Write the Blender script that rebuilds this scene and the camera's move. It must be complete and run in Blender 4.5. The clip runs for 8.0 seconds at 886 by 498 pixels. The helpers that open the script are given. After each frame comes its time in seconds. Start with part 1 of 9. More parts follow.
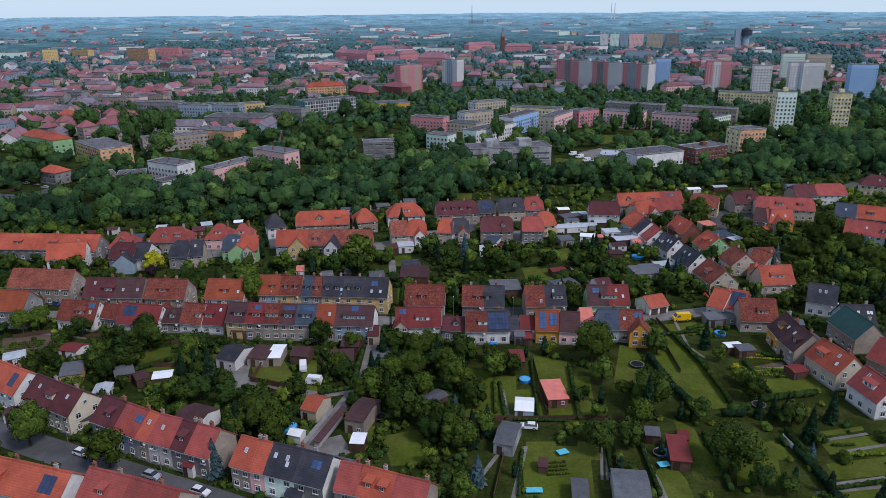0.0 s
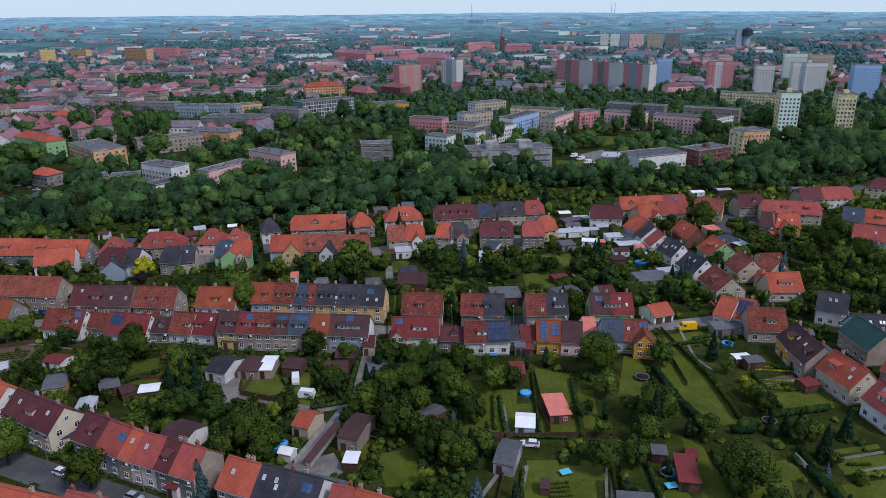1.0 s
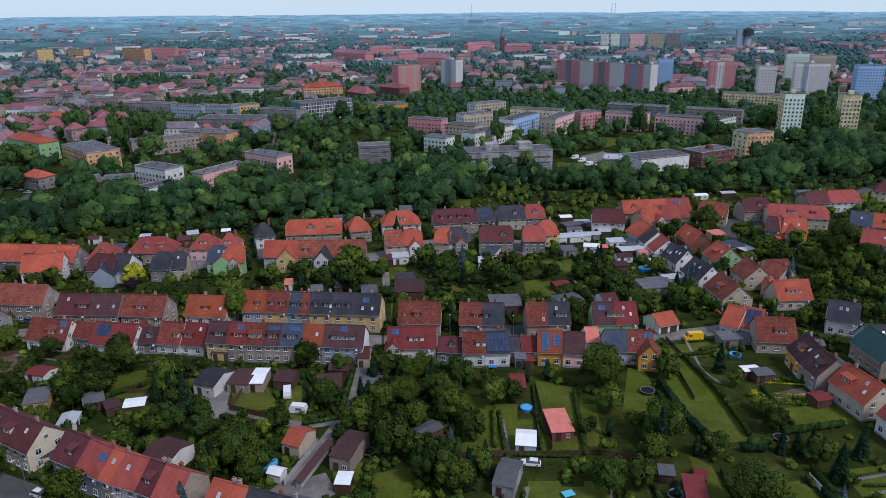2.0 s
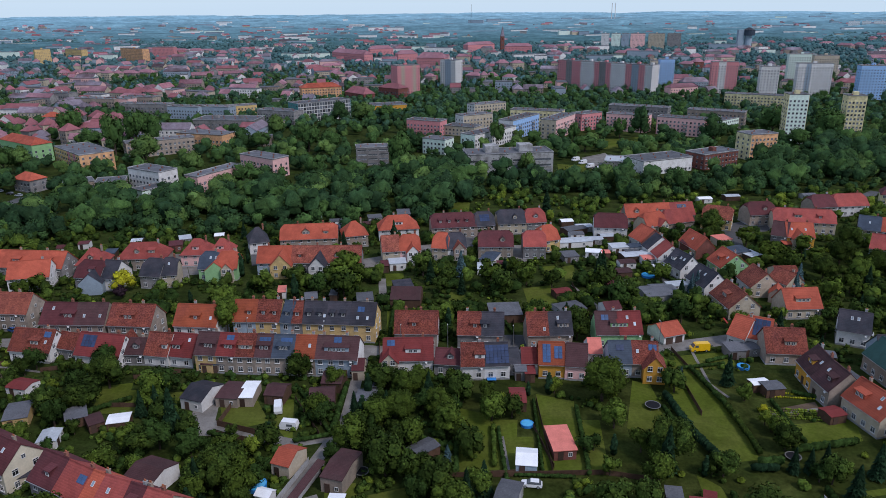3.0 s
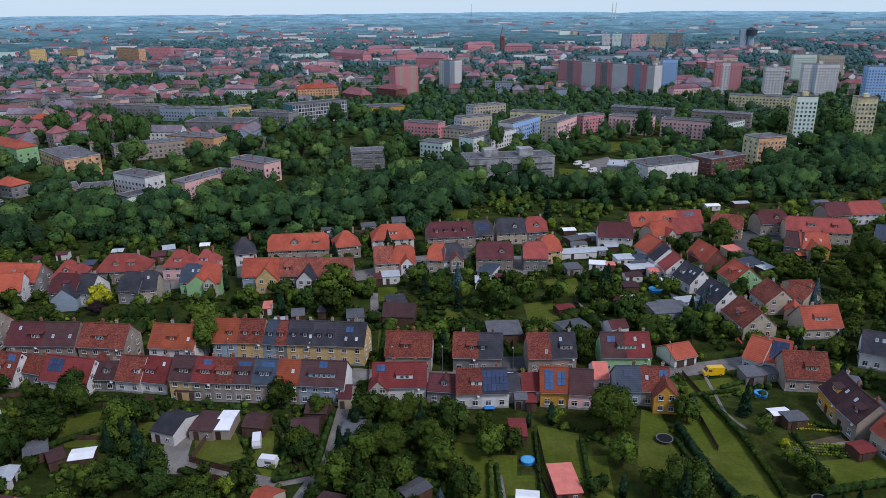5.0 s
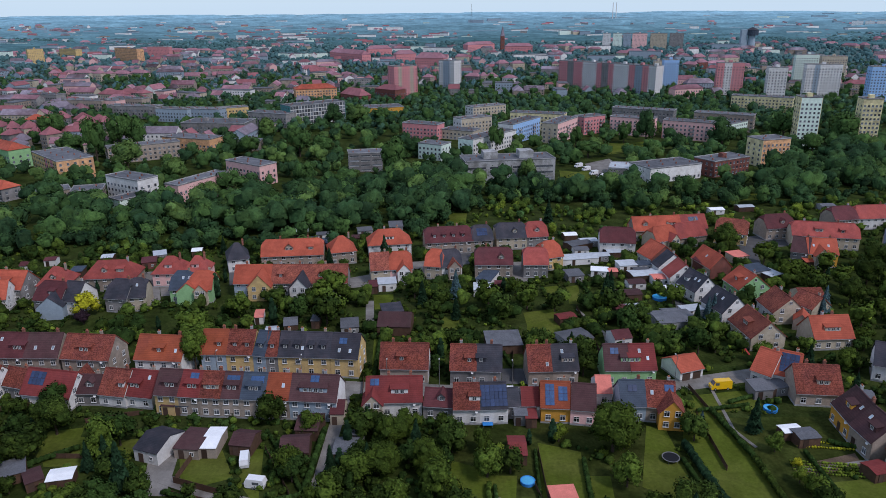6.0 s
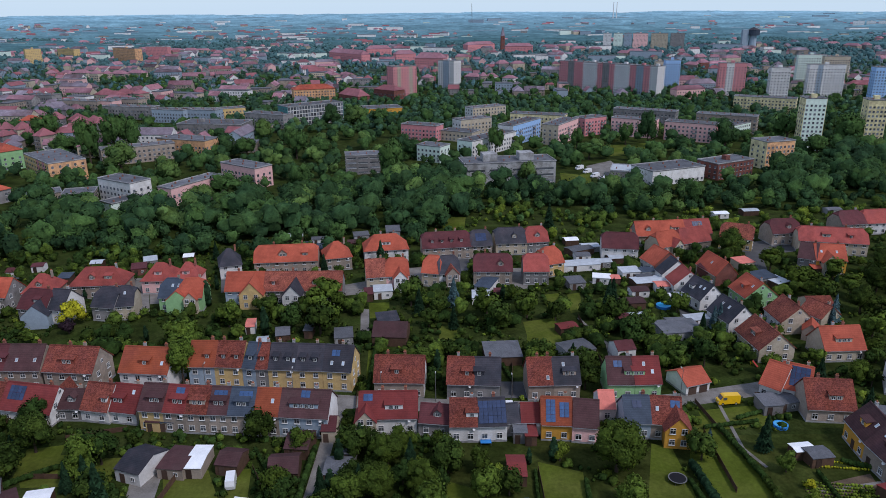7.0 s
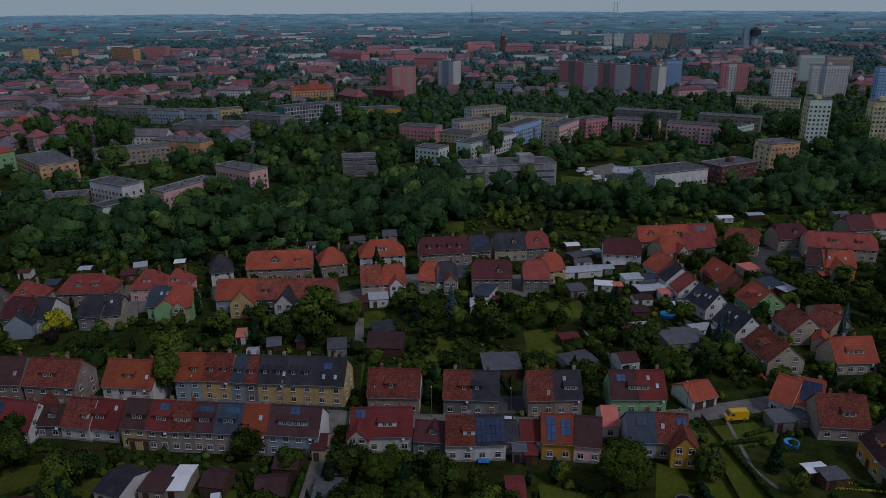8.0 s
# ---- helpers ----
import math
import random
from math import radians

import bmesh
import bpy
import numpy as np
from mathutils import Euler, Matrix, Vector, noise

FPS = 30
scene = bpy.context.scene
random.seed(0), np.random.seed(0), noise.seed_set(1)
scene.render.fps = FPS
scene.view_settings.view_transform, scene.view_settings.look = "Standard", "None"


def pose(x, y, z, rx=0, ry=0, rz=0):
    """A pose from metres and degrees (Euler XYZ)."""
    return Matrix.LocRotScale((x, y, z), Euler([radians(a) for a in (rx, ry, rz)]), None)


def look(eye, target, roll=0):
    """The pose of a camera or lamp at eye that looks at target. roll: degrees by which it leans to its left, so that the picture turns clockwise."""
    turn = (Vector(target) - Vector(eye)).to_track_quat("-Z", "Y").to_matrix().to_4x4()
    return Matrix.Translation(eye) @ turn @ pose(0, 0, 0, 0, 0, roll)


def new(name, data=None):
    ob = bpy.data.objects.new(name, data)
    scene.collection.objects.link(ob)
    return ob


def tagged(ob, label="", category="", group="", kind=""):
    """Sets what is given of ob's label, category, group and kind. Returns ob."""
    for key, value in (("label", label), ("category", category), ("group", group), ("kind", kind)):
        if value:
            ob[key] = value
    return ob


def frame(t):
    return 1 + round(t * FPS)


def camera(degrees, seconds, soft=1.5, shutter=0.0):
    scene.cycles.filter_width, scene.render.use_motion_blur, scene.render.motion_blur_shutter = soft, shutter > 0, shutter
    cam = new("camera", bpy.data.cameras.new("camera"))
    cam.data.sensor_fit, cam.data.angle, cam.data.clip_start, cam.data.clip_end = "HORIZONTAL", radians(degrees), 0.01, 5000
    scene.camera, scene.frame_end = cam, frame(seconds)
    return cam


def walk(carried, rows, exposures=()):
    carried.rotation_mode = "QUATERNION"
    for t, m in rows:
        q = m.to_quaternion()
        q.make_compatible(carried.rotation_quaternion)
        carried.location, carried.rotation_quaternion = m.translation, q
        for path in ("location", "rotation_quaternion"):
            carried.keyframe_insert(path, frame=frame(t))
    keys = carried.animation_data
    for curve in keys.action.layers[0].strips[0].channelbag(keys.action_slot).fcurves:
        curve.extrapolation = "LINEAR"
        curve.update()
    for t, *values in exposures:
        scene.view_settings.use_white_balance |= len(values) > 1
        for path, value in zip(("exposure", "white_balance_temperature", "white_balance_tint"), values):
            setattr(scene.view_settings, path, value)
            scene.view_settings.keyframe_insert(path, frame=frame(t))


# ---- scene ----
cam = camera(64.19, 8.0, soft=0.75)
ROWS = [
    (0.0, 0.000, 0.000, 92.365, 71.287, 0.481, -0.831),
    (1.0, 0.657, 7.282, 92.206, 71.277, 0.470, -0.843),
    (2.0, 1.371, 14.554, 92.051, 71.266, 0.458, -0.849),
    (3.0, 2.142, 21.818, 91.903, 71.256, 0.447, -0.850),
    (4.0, 2.969, 29.072, 91.759, 71.246, 0.435, -0.845),
    (5.0, 3.854, 36.318, 91.621, 71.236, 0.424, -0.834),
    (6.0, 4.795, 43.554, 91.487, 71.226, 0.413, -0.818),
    (7.0, 5.793, 50.782, 91.360, 71.216, 0.401, -0.796),
    (8.0, 6.848, 58.000, 91.237, 71.207, 0.390, -0.768),
]
EXPOSURES = [(0.0, -0.07), (7.5, -0.07), (7.6, -0.07), (7.7, -0.12), (7.8, -0.42), (7.9, -0.87), (8.0, -1.42)]
walk(cam, [(t, pose(x, y, z, rx, ry, rz)) for t, x, y, z, rx, ry, rz in ROWS], EXPOSURES)

# ---- light: an overcast sky and a weak, wide sun ----
world = bpy.data.worlds.new("overcast_sky")
scene.world = world
world.use_nodes = True
wn = world.node_tree.nodes
wl = world.node_tree.links
sky = wn.new("ShaderNodeTexSky")
sky.sky_type = 'NISHITA'
sky.sun_disc = False
SUN_EL, SUN_ROT = 50.0, 132.0
sky.sun_elevation = radians(SUN_EL)
sky.sun_rotation = radians(SUN_ROT)
sky.air_density, sky.dust_density, sky.ozone_density = 1.0, 1.5, 2.0
bg = wn["Background"]
dim = wn.new("ShaderNodeVectorMath")
dim.operation = 'SCALE'
dim.inputs["Scale"].default_value = 0.10
wl.new(sky.outputs[0], dim.inputs[0])
cloud = wn.new("ShaderNodeMix")
cloud.data_type = 'RGBA'
cloud.inputs[0].default_value = 0.82
wc = wn.new("ShaderNodeTexCoord")
up = wn.new("ShaderNodeSeparateXYZ")
wl.new(wc.outputs["Generated"], up.inputs[0])
climb = wn.new("ShaderNodeMapRange")
climb.interpolation_type = 'SMOOTHSTEP'
climb.inputs[1].default_value, climb.inputs[2].default_value = 0.0, 0.7
wl.new(up.outputs[2], climb.inputs[0])
deck = wn.new("ShaderNodeMix")
deck.data_type = 'RGBA'
deck.inputs[6].default_value = (0.70, 0.885, 1.10, 1)
deck.inputs[7].default_value = (0.44, 0.555, 0.86, 1)
wl.new(climb.outputs[0], deck.inputs[0])
wl.new(deck.outputs[2], cloud.inputs[7])
wl.new(dim.outputs[0], cloud.inputs[6])
wl.new(cloud.outputs[2], bg.inputs["Color"])
bg.inputs["Strength"].default_value = 1.0
sun = new("sun", bpy.data.lights.new("sun", 'SUN'))
sun.data.energy = 2.2
sun.data.angle = radians(11)
sun.data.color = (1.0, 0.95, 1.0)
az = radians(SUN_ROT)
sun_from = Vector((math.sin(az) * math.cos(radians(SUN_EL)), math.cos(az) * math.cos(radians(SUN_EL)), math.sin(radians(SUN_EL))))
sun.matrix_world = look(sun_from * 200, (0, 0, 0))
scene.view_settings.exposure = 0.0


# ---- materials ----
def mat(name, colour, rough=0.8, vary=0.25, scale=0.6, fine=6.0, bump=0.15, metal=0.0, second=None, spread=0.0, tiles=0.0, mottle=0.0, spec=0.1, island=0.0, far=None):
    """A procedural surface: colour, broken up at a coarse and a fine scale, with relief. second: stains of another colour.
    spread: difference from object to object. tiles: pitch of roof courses in metres. mottle: difference from tile to tile."""
    m = bpy.data.materials.new(name)
    m.use_nodes = True
    n, l = m.node_tree.nodes, m.node_tree.links
    b = n["Principled BSDF"]
    b.inputs["Roughness"].default_value = rough
    b.inputs["Metallic"].default_value = metal
    b.inputs["Specular IOR Level"].default_value = spec
    tc = n.new("ShaderNodeTexCoord")

    def noise_tex(s, detail=4.0):
        t = n.new("ShaderNodeTexNoise")
        t.inputs["Scale"].default_value = s
        t.inputs["Detail"].default_value = detail
        t.inputs["Roughness"].default_value = 0.62
        l.new(tc.outputs["Object"], t.inputs["Vector"])
        return t

    def remap(sock, lo, hi, a=0.3, c=0.7):
        r = n.new("ShaderNodeMapRange")
        r.inputs[1].default_value, r.inputs[2].default_value = a, c
        r.inputs[3].default_value, r.inputs[4].default_value = lo, hi
        l.new(sock, r.inputs[0])
        return r.outputs[0]

    def times(a, c):
        t = n.new("ShaderNodeMath")
        t.operation = 'MULTIPLY'
        l.new(a, t.inputs[0])
        l.new(c, t.inputs[1])
        return t.outputs[0]

    coarse, small = noise_tex(scale), noise_tex(fine, 3.0)
    k = times(remap(coarse.outputs[0], 1 - vary, 1 + vary), remap(small.outputs[0], 1 - vary * 0.6, 1 + vary * 0.6))
    if spread:
        info = n.new("ShaderNodeObjectInfo")
        k = times(k, remap(info.outputs["Random"], 1 - spread, 1 + spread, 0, 1))
    if mottle:
        v = n.new("ShaderNodeTexVoronoi")
        v.inputs["Scale"].default_value = 4.4
        l.new(tc.outputs["Object"], v.inputs["Vector"])
        sep = n.new("ShaderNodeSeparateColor")
        l.new(v.outputs["Color"], sep.inputs[0])
        k = times(k, remap(sep.outputs[0], 1 - mottle, 1 + mottle, 0, 1))
    if island:
        geo = n.new("ShaderNodeNewGeometry")
        k = times(k, remap(geo.outputs["Random Per Island"], 1 - island, 1 + island, 0, 1))
    height = small.outputs[0]
    if tiles:
        w = n.new("ShaderNodeTexWave")
        w.bands_direction = 'Y'
        w.wave_profile = 'SAW'
        w.inputs["Scale"].default_value = 0.314 / tiles
        w.inputs["Distortion"].default_value = 0.4
        l.new(tc.outputs["Object"], w.inputs["Vector"])
        k = times(k, remap(w.outputs[1], 0.86, 1.08, 0, 1))
        height = w.outputs[1]
    rgb = n.new("ShaderNodeRGB")
    rgb.outputs[0].default_value = (*colour, 1)
    col = rgb.outputs[0]
    if second:
        mx = n.new("ShaderNodeMix")
        mx.data_type = 'RGBA'
        mx.inputs[6].default_value = (*colour, 1)
        mx.inputs[7].default_value = (*second, 1)
        st = noise_tex(scale * 0.55, 6.0)
        l.new(remap(st.outputs[0], 0, 1, 0.42, 0.62), mx.inputs[0])
        col = mx.outputs[2]
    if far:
        # haze put into the colour, mixed in by distance from the middle of the place
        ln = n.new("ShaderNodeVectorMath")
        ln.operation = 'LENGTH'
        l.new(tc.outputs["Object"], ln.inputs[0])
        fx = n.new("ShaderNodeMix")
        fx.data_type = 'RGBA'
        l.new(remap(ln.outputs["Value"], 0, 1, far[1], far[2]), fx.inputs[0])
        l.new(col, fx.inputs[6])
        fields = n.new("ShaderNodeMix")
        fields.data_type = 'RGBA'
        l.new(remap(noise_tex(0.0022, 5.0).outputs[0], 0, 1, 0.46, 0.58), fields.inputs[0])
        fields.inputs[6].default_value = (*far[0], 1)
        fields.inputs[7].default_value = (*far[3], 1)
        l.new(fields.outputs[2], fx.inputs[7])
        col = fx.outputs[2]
    vm = n.new("ShaderNodeVectorMath")
    vm.operation = 'SCALE'
    l.new(col, vm.inputs[0])
    l.new(k, vm.inputs["Scale"])
    l.new(vm.outputs[0], b.inputs["Base Color"])
    if bump:
        bp = n.new("ShaderNodeBump")
        bp.inputs["Strength"].default_value = bump
        bp.inputs["Distance"].default_value = 0.08
        l.new(height, bp.inputs["Height"])
        l.new(bp.outputs[0], b.inputs["Normal"])
    return m


ROOF = {
    "red": mat("red_clay_roof", (0.185, 0.038, 0.036), 0.75, 0.22, 0.35, 5, 0.5, second=(0.14, 0.032, 0.033), spread=0.15, tiles=0.36),
    "orange": mat("orange_clay_roof", (0.40, 0.092, 0.055), 0.7, 0.22, 0.3, 5, 0.5, second=(0.30, 0.068, 0.042), spread=0.12, tiles=0.36),
    # rose clay near by; in the farther streets its paleness stands for haze
    "brick_red": mat("rose_clay_roof", (0.31, 0.072, 0.060), 0.75, 0.22, 0.35, 5, 0.5, second=(0.22, 0.055, 0.05), spread=0.18, tiles=0.36),
    # red roof for the far blocks, muted by haze in its colour
    "far_red": mat("haze_muted_red_roof", (0.255, 0.10, 0.112), 0.8, 0.22, 0.2, 3, 0.2, second=(0.21, 0.08, 0.088), spread=0.18),
    # paler copy of tile, for the houses farther off
    "pale_tile": mat("pale_clay_tiles", (0.26, 0.080, 0.054), 0.85, 0.22, 0.5, 5, 0.6, second=(0.18, 0.055, 0.042), spread=0.2, tiles=0.34, mottle=0.4),
    "rust": mat("rust_clay_roof", (0.27, 0.068, 0.034), 0.75, 0.22, 0.3, 5, 0.5, second=(0.20, 0.052, 0.032), spread=0.12, tiles=0.36),
    "tile": mat("weathered_clay_tiles", (0.185, 0.052, 0.036), 0.85, 0.2, 0.5, 5, 0.6, second=(0.14, 0.042, 0.034), spread=0.18, tiles=0.34, mottle=0.42),
    "maroon": mat("maroon_roof", (0.115, 0.036, 0.040), 0.7, 0.22, 0.35, 5, 0.45, second=(0.078, 0.029, 0.032), spread=0.15, tiles=0.36),
    "brown": mat("brown_roof", (0.078, 0.038, 0.040), 0.75, 0.25, 0.35, 5, 0.45, second=(0.06, 0.034, 0.034), spread=0.15, tiles=0.36),
    "dark": mat("anthracite_roof", (0.036, 0.038, 0.048), 0.6, 0.24, 0.4, 5, 0.4, second=(0.052, 0.046, 0.055), spread=0.18, tiles=0.36),
    "slate": mat("blue_grey_roof", (0.05, 0.065, 0.09), 0.6, 0.22, 0.4, 5, 0.4, spread=0.12, tiles=0.36),
    # far town roofs: pale violet haze put into red and brown
    "old_red": mat("hazed_red_town_roofs", (0.29, 0.155, 0.182), 0.85, 0.3, 0.05, 0.4, 0.0, second=(0.22, 0.10, 0.115), island=0.3),
    "old_brown": mat("hazed_brown_town_roofs", (0.21, 0.18, 0.215), 0.85, 0.3, 0.05, 0.4, 0.0, second=(0.09, 0.06, 0.065), island=0.3),
    "felt": mat("grey_roofing_felt", (0.115, 0.12, 0.132), 0.85, 0.3, 0.3, 3, 0.1, second=(0.09, 0.09, 0.1), spread=0.25),
    "tin": mat("pale_sheet_metal", (0.42, 0.45, 0.48), 0.5, 0.15, 0.5, 4, 0.1, spread=0.1),
    "white": mat("white_sheet", (0.78, 0.79, 0.8), 0.6, 0.08, 0.5, 4, 0.05),
    "coral": mat("coral_roofing", (0.62, 0.19, 0.15), 0.7, 0.12, 0.5, 4, 0.1),
    "blue": mat("blue_awning", (0.07, 0.22, 0.42), 0.6, 0.12, 0.5, 4, 0.1),
    "green": mat("green_sheet", (0.03, 0.075, 0.068), 0.6, 0.15, 0.5, 4, 0.1),
}
WALL = {
    "white": mat("white_render", (0.66, 0.65, 0.64), 0.9, 0.12, 0.5, 3, 0.1, second=(0.55, 0.53, 0.51), spread=0.08),
    "cream": mat("cream_render", (0.46, 0.40, 0.31), 0.9, 0.15, 0.5, 3, 0.1, second=(0.38, 0.32, 0.24), spread=0.1),
    "ivory": mat("ivory_render", (0.58, 0.52, 0.40), 0.9, 0.1, 0.5, 3, 0.1, second=(0.54, 0.49, 0.38), spread=0.06),
    "yellow": mat("yellow_render", (0.58, 0.41, 0.18), 0.9, 0.12, 0.5, 3, 0.1, second=(0.44, 0.31, 0.15), spread=0.08),
    "straw": mat("pale_yellow_render", (0.70, 0.62, 0.36), 0.9, 0.12, 0.5, 3, 0.1, second=(0.43, 0.37, 0.22), spread=0.08),
    "apricot": mat("apricot_render", (0.68, 0.38, 0.20), 0.9, 0.12, 0.5, 3, 0.1, second=(0.42, 0.24, 0.14), spread=0.08),
    "ochre": mat("ochre_render", (0.55, 0.28, 0.05), 0.9, 0.12, 0.5, 3, 0.1, spread=0.06),
    "beige": mat("beige_render", (0.33, 0.268, 0.222), 0.9, 0.18, 0.5, 3, 0.1, second=(0.24, 0.2, 0.165), spread=0.15),
    "pink": mat("pink_render", (0.70, 0.42, 0.40), 0.9, 0.12, 0.5, 3, 0.1, spread=0.08),
    "rose": mat("deep_rose_render", (0.55, 0.22, 0.23), 0.9, 0.12, 0.5, 3, 0.1, spread=0.08),
    "grey": mat("grey_render", (0.235, 0.222, 0.22), 0.9, 0.18, 0.5, 3, 0.1, second=(0.16, 0.155, 0.15), spread=0.2),
    "bluegrey": mat("blue_grey_render", (0.27, 0.33, 0.39), 0.9, 0.12, 0.5, 3, 0.1, spread=0.08),
    "blue": mat("blue_render", (0.30, 0.48, 0.74), 0.9, 0.12, 0.5, 3, 0.1, spread=0.08),
    "green": mat("green_render", (0.26, 0.45, 0.22), 0.9, 0.12, 0.5, 3, 0.1, spread=0.08),
    "teal": mat("teal_netting", (0.07, 0.20, 0.20), 0.9, 0.12, 0.5, 3, 0.1),
    "mint": mat("mint_render", (0.62, 0.72, 0.64), 0.9, 0.12, 0.5, 3, 0.1, spread=0.08),
    "brick": mat("red_brickwork", (0.20, 0.075, 0.06), 0.9, 0.25, 0.6, 5, 0.3, second=(0.15, 0.065, 0.055), spread=0.1),
    "concrete": mat("weathered_concrete", (0.36, 0.36, 0.365), 0.9, 0.18, 0.4, 3, 0.15, second=(0.19, 0.185, 0.18), spread=0.08),
    "timber": mat("brown_timber", (0.085, 0.05, 0.034), 0.8, 0.25, 0.8, 8, 0.2, spread=0.2),
}
GLASS = mat("window_glass", (0.06, 0.066, 0.075), 0.12, 0.3, 0.8, 2, 0.0, spread=0.85, spec=0.6)
BLOCK_GLASS = mat("curtained_window_glass", (0.10, 0.11, 0.125), 0.25, 0.3, 0.8, 2, 0.0, spec=0.5, island=0.75)
FRAME = mat("white_window_frame", (0.62, 0.62, 0.61), 0.5, 0.06, 1.0, 4, 0.0)
PANEL = mat("solar_cells", (0.02, 0.035, 0.085), 0.18, 0.2, 1.0, 6, 0.0, spread=0.25, spec=0.6)
PANEL_BLUE = mat("blue_solar_cells", (0.035, 0.075, 0.17), 0.2, 0.2, 1.0, 6, 0.0, spread=0.2, spec=0.6)
ALU = mat("aluminium", (0.55, 0.56, 0.58), 0.4, 0.1, 1.0, 5, 0.0, metal=0.7)
DOOR = mat("dark_door_paint", (0.07, 0.045, 0.035), 0.6, 0.15, 1.0, 5, 0.05, spread=0.4)
BRICK = mat("chimney_brick", (0.23, 0.10, 0.075), 0.9, 0.3, 1.5, 8, 0.3, spread=0.2)
POLE = mat("grey_pole", (0.13, 0.13, 0.125), 0.7, 0.15, 1, 4, 0.0)
ASPHALT = mat("worn_asphalt", (0.095, 0.095, 0.098), 0.9, 0.2, 0.15, 3, 0.1, second=(0.07, 0.07, 0.072))
PAVING = mat("grey_paving", (0.20, 0.187, 0.172), 0.9, 0.2, 0.3, 3, 0.2, second=(0.14, 0.128, 0.116))
SOIL = mat("bare_soil", (0.10, 0.072, 0.05), 0.95, 0.3, 0.4, 3, 0.3)
LAWN = mat("mown_lawn", (0.070, 0.092, 0.013), 0.95, 0.3, 0.12, 1.2, 0.2, second=(0.086, 0.098, 0.020), spec=0.02)
# far tones of the grass: bluish distance haze put into the colour
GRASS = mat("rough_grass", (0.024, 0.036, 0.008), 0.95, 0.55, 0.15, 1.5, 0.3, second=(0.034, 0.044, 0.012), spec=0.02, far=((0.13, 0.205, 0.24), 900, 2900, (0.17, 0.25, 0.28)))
PLOT = mat("garden_grass", (0.026, 0.036, 0.008), 0.95, 0.5, 0.14, 1.2, 0.3, second=(0.044, 0.052, 0.013), spec=0.02)
TRUNK = mat("tree_bark", (0.07, 0.052, 0.04), 0.95, 0.3, 1.5, 8, 0.4)
LEAF = {
    "oak": mat("dark_leaves", (0.028, 0.048, 0.010), 0.75, 0.5, 0.5, 2.0, 0.0, second=(0.048, 0.072, 0.013), spread=0.35, spec=0.02, island=0.34),
    "lime": mat("mid_green_leaves", (0.058, 0.088, 0.014), 0.75, 0.45, 0.5, 2.0, 0.0, second=(0.042, 0.068, 0.013), spread=0.35, spec=0.02, island=0.34),
    "bright": mat("yellow_green_leaves", (0.10, 0.135, 0.018), 0.75, 0.5, 0.6, 2.4, 0.0, spread=0.2, spec=0.02, island=0.3),
    "golden": mat("golden_leaves", (0.30, 0.29, 0.02), 0.75, 0.5, 0.6, 2.4, 0.0, spread=0.1, spec=0.02, island=0.3),
    "plum": mat("dark_purple_leaves", (0.030, 0.018, 0.024), 0.75, 0.5, 0.6, 2.4, 0.0, spread=0.2, spec=0.02, island=0.3),
    "fir": mat("dark_needles", (0.011, 0.026, 0.012), 0.8, 0.5, 0.9, 3, 0.0, spread=0.25, spec=0.02, island=0.4),
    "spruce": mat("blue_needles", (0.045, 0.080, 0.086), 0.8, 0.25, 0.6, 3, 0.0, spread=0.15, spec=0.02, island=0.4),
    "hedge": mat("hedge_leaves", (0.024, 0.046, 0.011), 0.8, 0.5, 0.6, 2.6, 0.0, spread=0.25, spec=0.02, island=0.34),
    # woods farther off: a bluish distance tint put into these greens
    "wood_dark": mat("wood_leaves_dark", (0.030, 0.064, 0.024), 0.75, 0.45, 0.25, 1.6, 0.0, second=(0.040, 0.078, 0.025), spec=0.02, island=0.3),
    "wood_mid": mat("wood_leaves_mid", (0.052, 0.100, 0.028), 0.75, 0.45, 0.25, 1.6, 0.0, second=(0.034, 0.070, 0.022), spec=0.02, island=0.3),
    "wood_deep": mat("wood_leaves_deep", (0.023, 0.052, 0.021), 0.8, 0.45, 0.25, 1.6, 0.0, second=(0.034, 0.068, 0.025), spec=0.02, island=0.3),
    "wood_pale": mat("wood_leaves_pale", (0.082, 0.136, 0.036), 0.8, 0.45, 0.25, 1.6, 0.0, second=(0.05, 0.088, 0.028), spec=0.02, island=0.3),
    "wood_black": mat("wood_leaves_black", (0.017, 0.040, 0.018), 0.8, 0.45, 0.25, 1.6, 0.0, second=(0.026, 0.052, 0.022), spec=0.02, island=0.3),
    # a little blue distance haze painted into this green
    "town": mat("hazed_town_tree_leaves", (0.031, 0.068, 0.042), 0.8, 0.5, 0.2, 1.2, 0.0, second=(0.048, 0.092, 0.050), spec=0.02, island=0.3),
    # leaf green shifted to blue, painted haze for the far woods
    "plain": mat("hazed_distant_leaves", (0.058, 0.118, 0.122), 0.85, 0.4, 0.05, 0.5, 0.0, spec=0.02, island=0.25),
}
# canopy colour holds the haze: bluer and paler the farther out
CANOPY = mat("hazed_great_wood_leaves", (0.060, 0.128, 0.138), 0.9, 0.34, 0.012, 0.08, 0.0, spec=0.0, far=((0.24, 0.41, 0.49), 2000, 4300, (0.20, 0.355, 0.43)))


# ---- builders ----
FOOT, LINES, OPEN = [], [], []


def solid(name, verts, faces, material, parent=None, label=""):
    """One mesh object, as a part of its thing or on its own."""
    me = bpy.data.meshes.new(name)
    me.from_pydata(verts, [], faces)
    me.materials.append(material)
    ob = new(name, me)
    if parent:
        ob.parent = parent
    if label:
        ob["label"] = label
    return ob


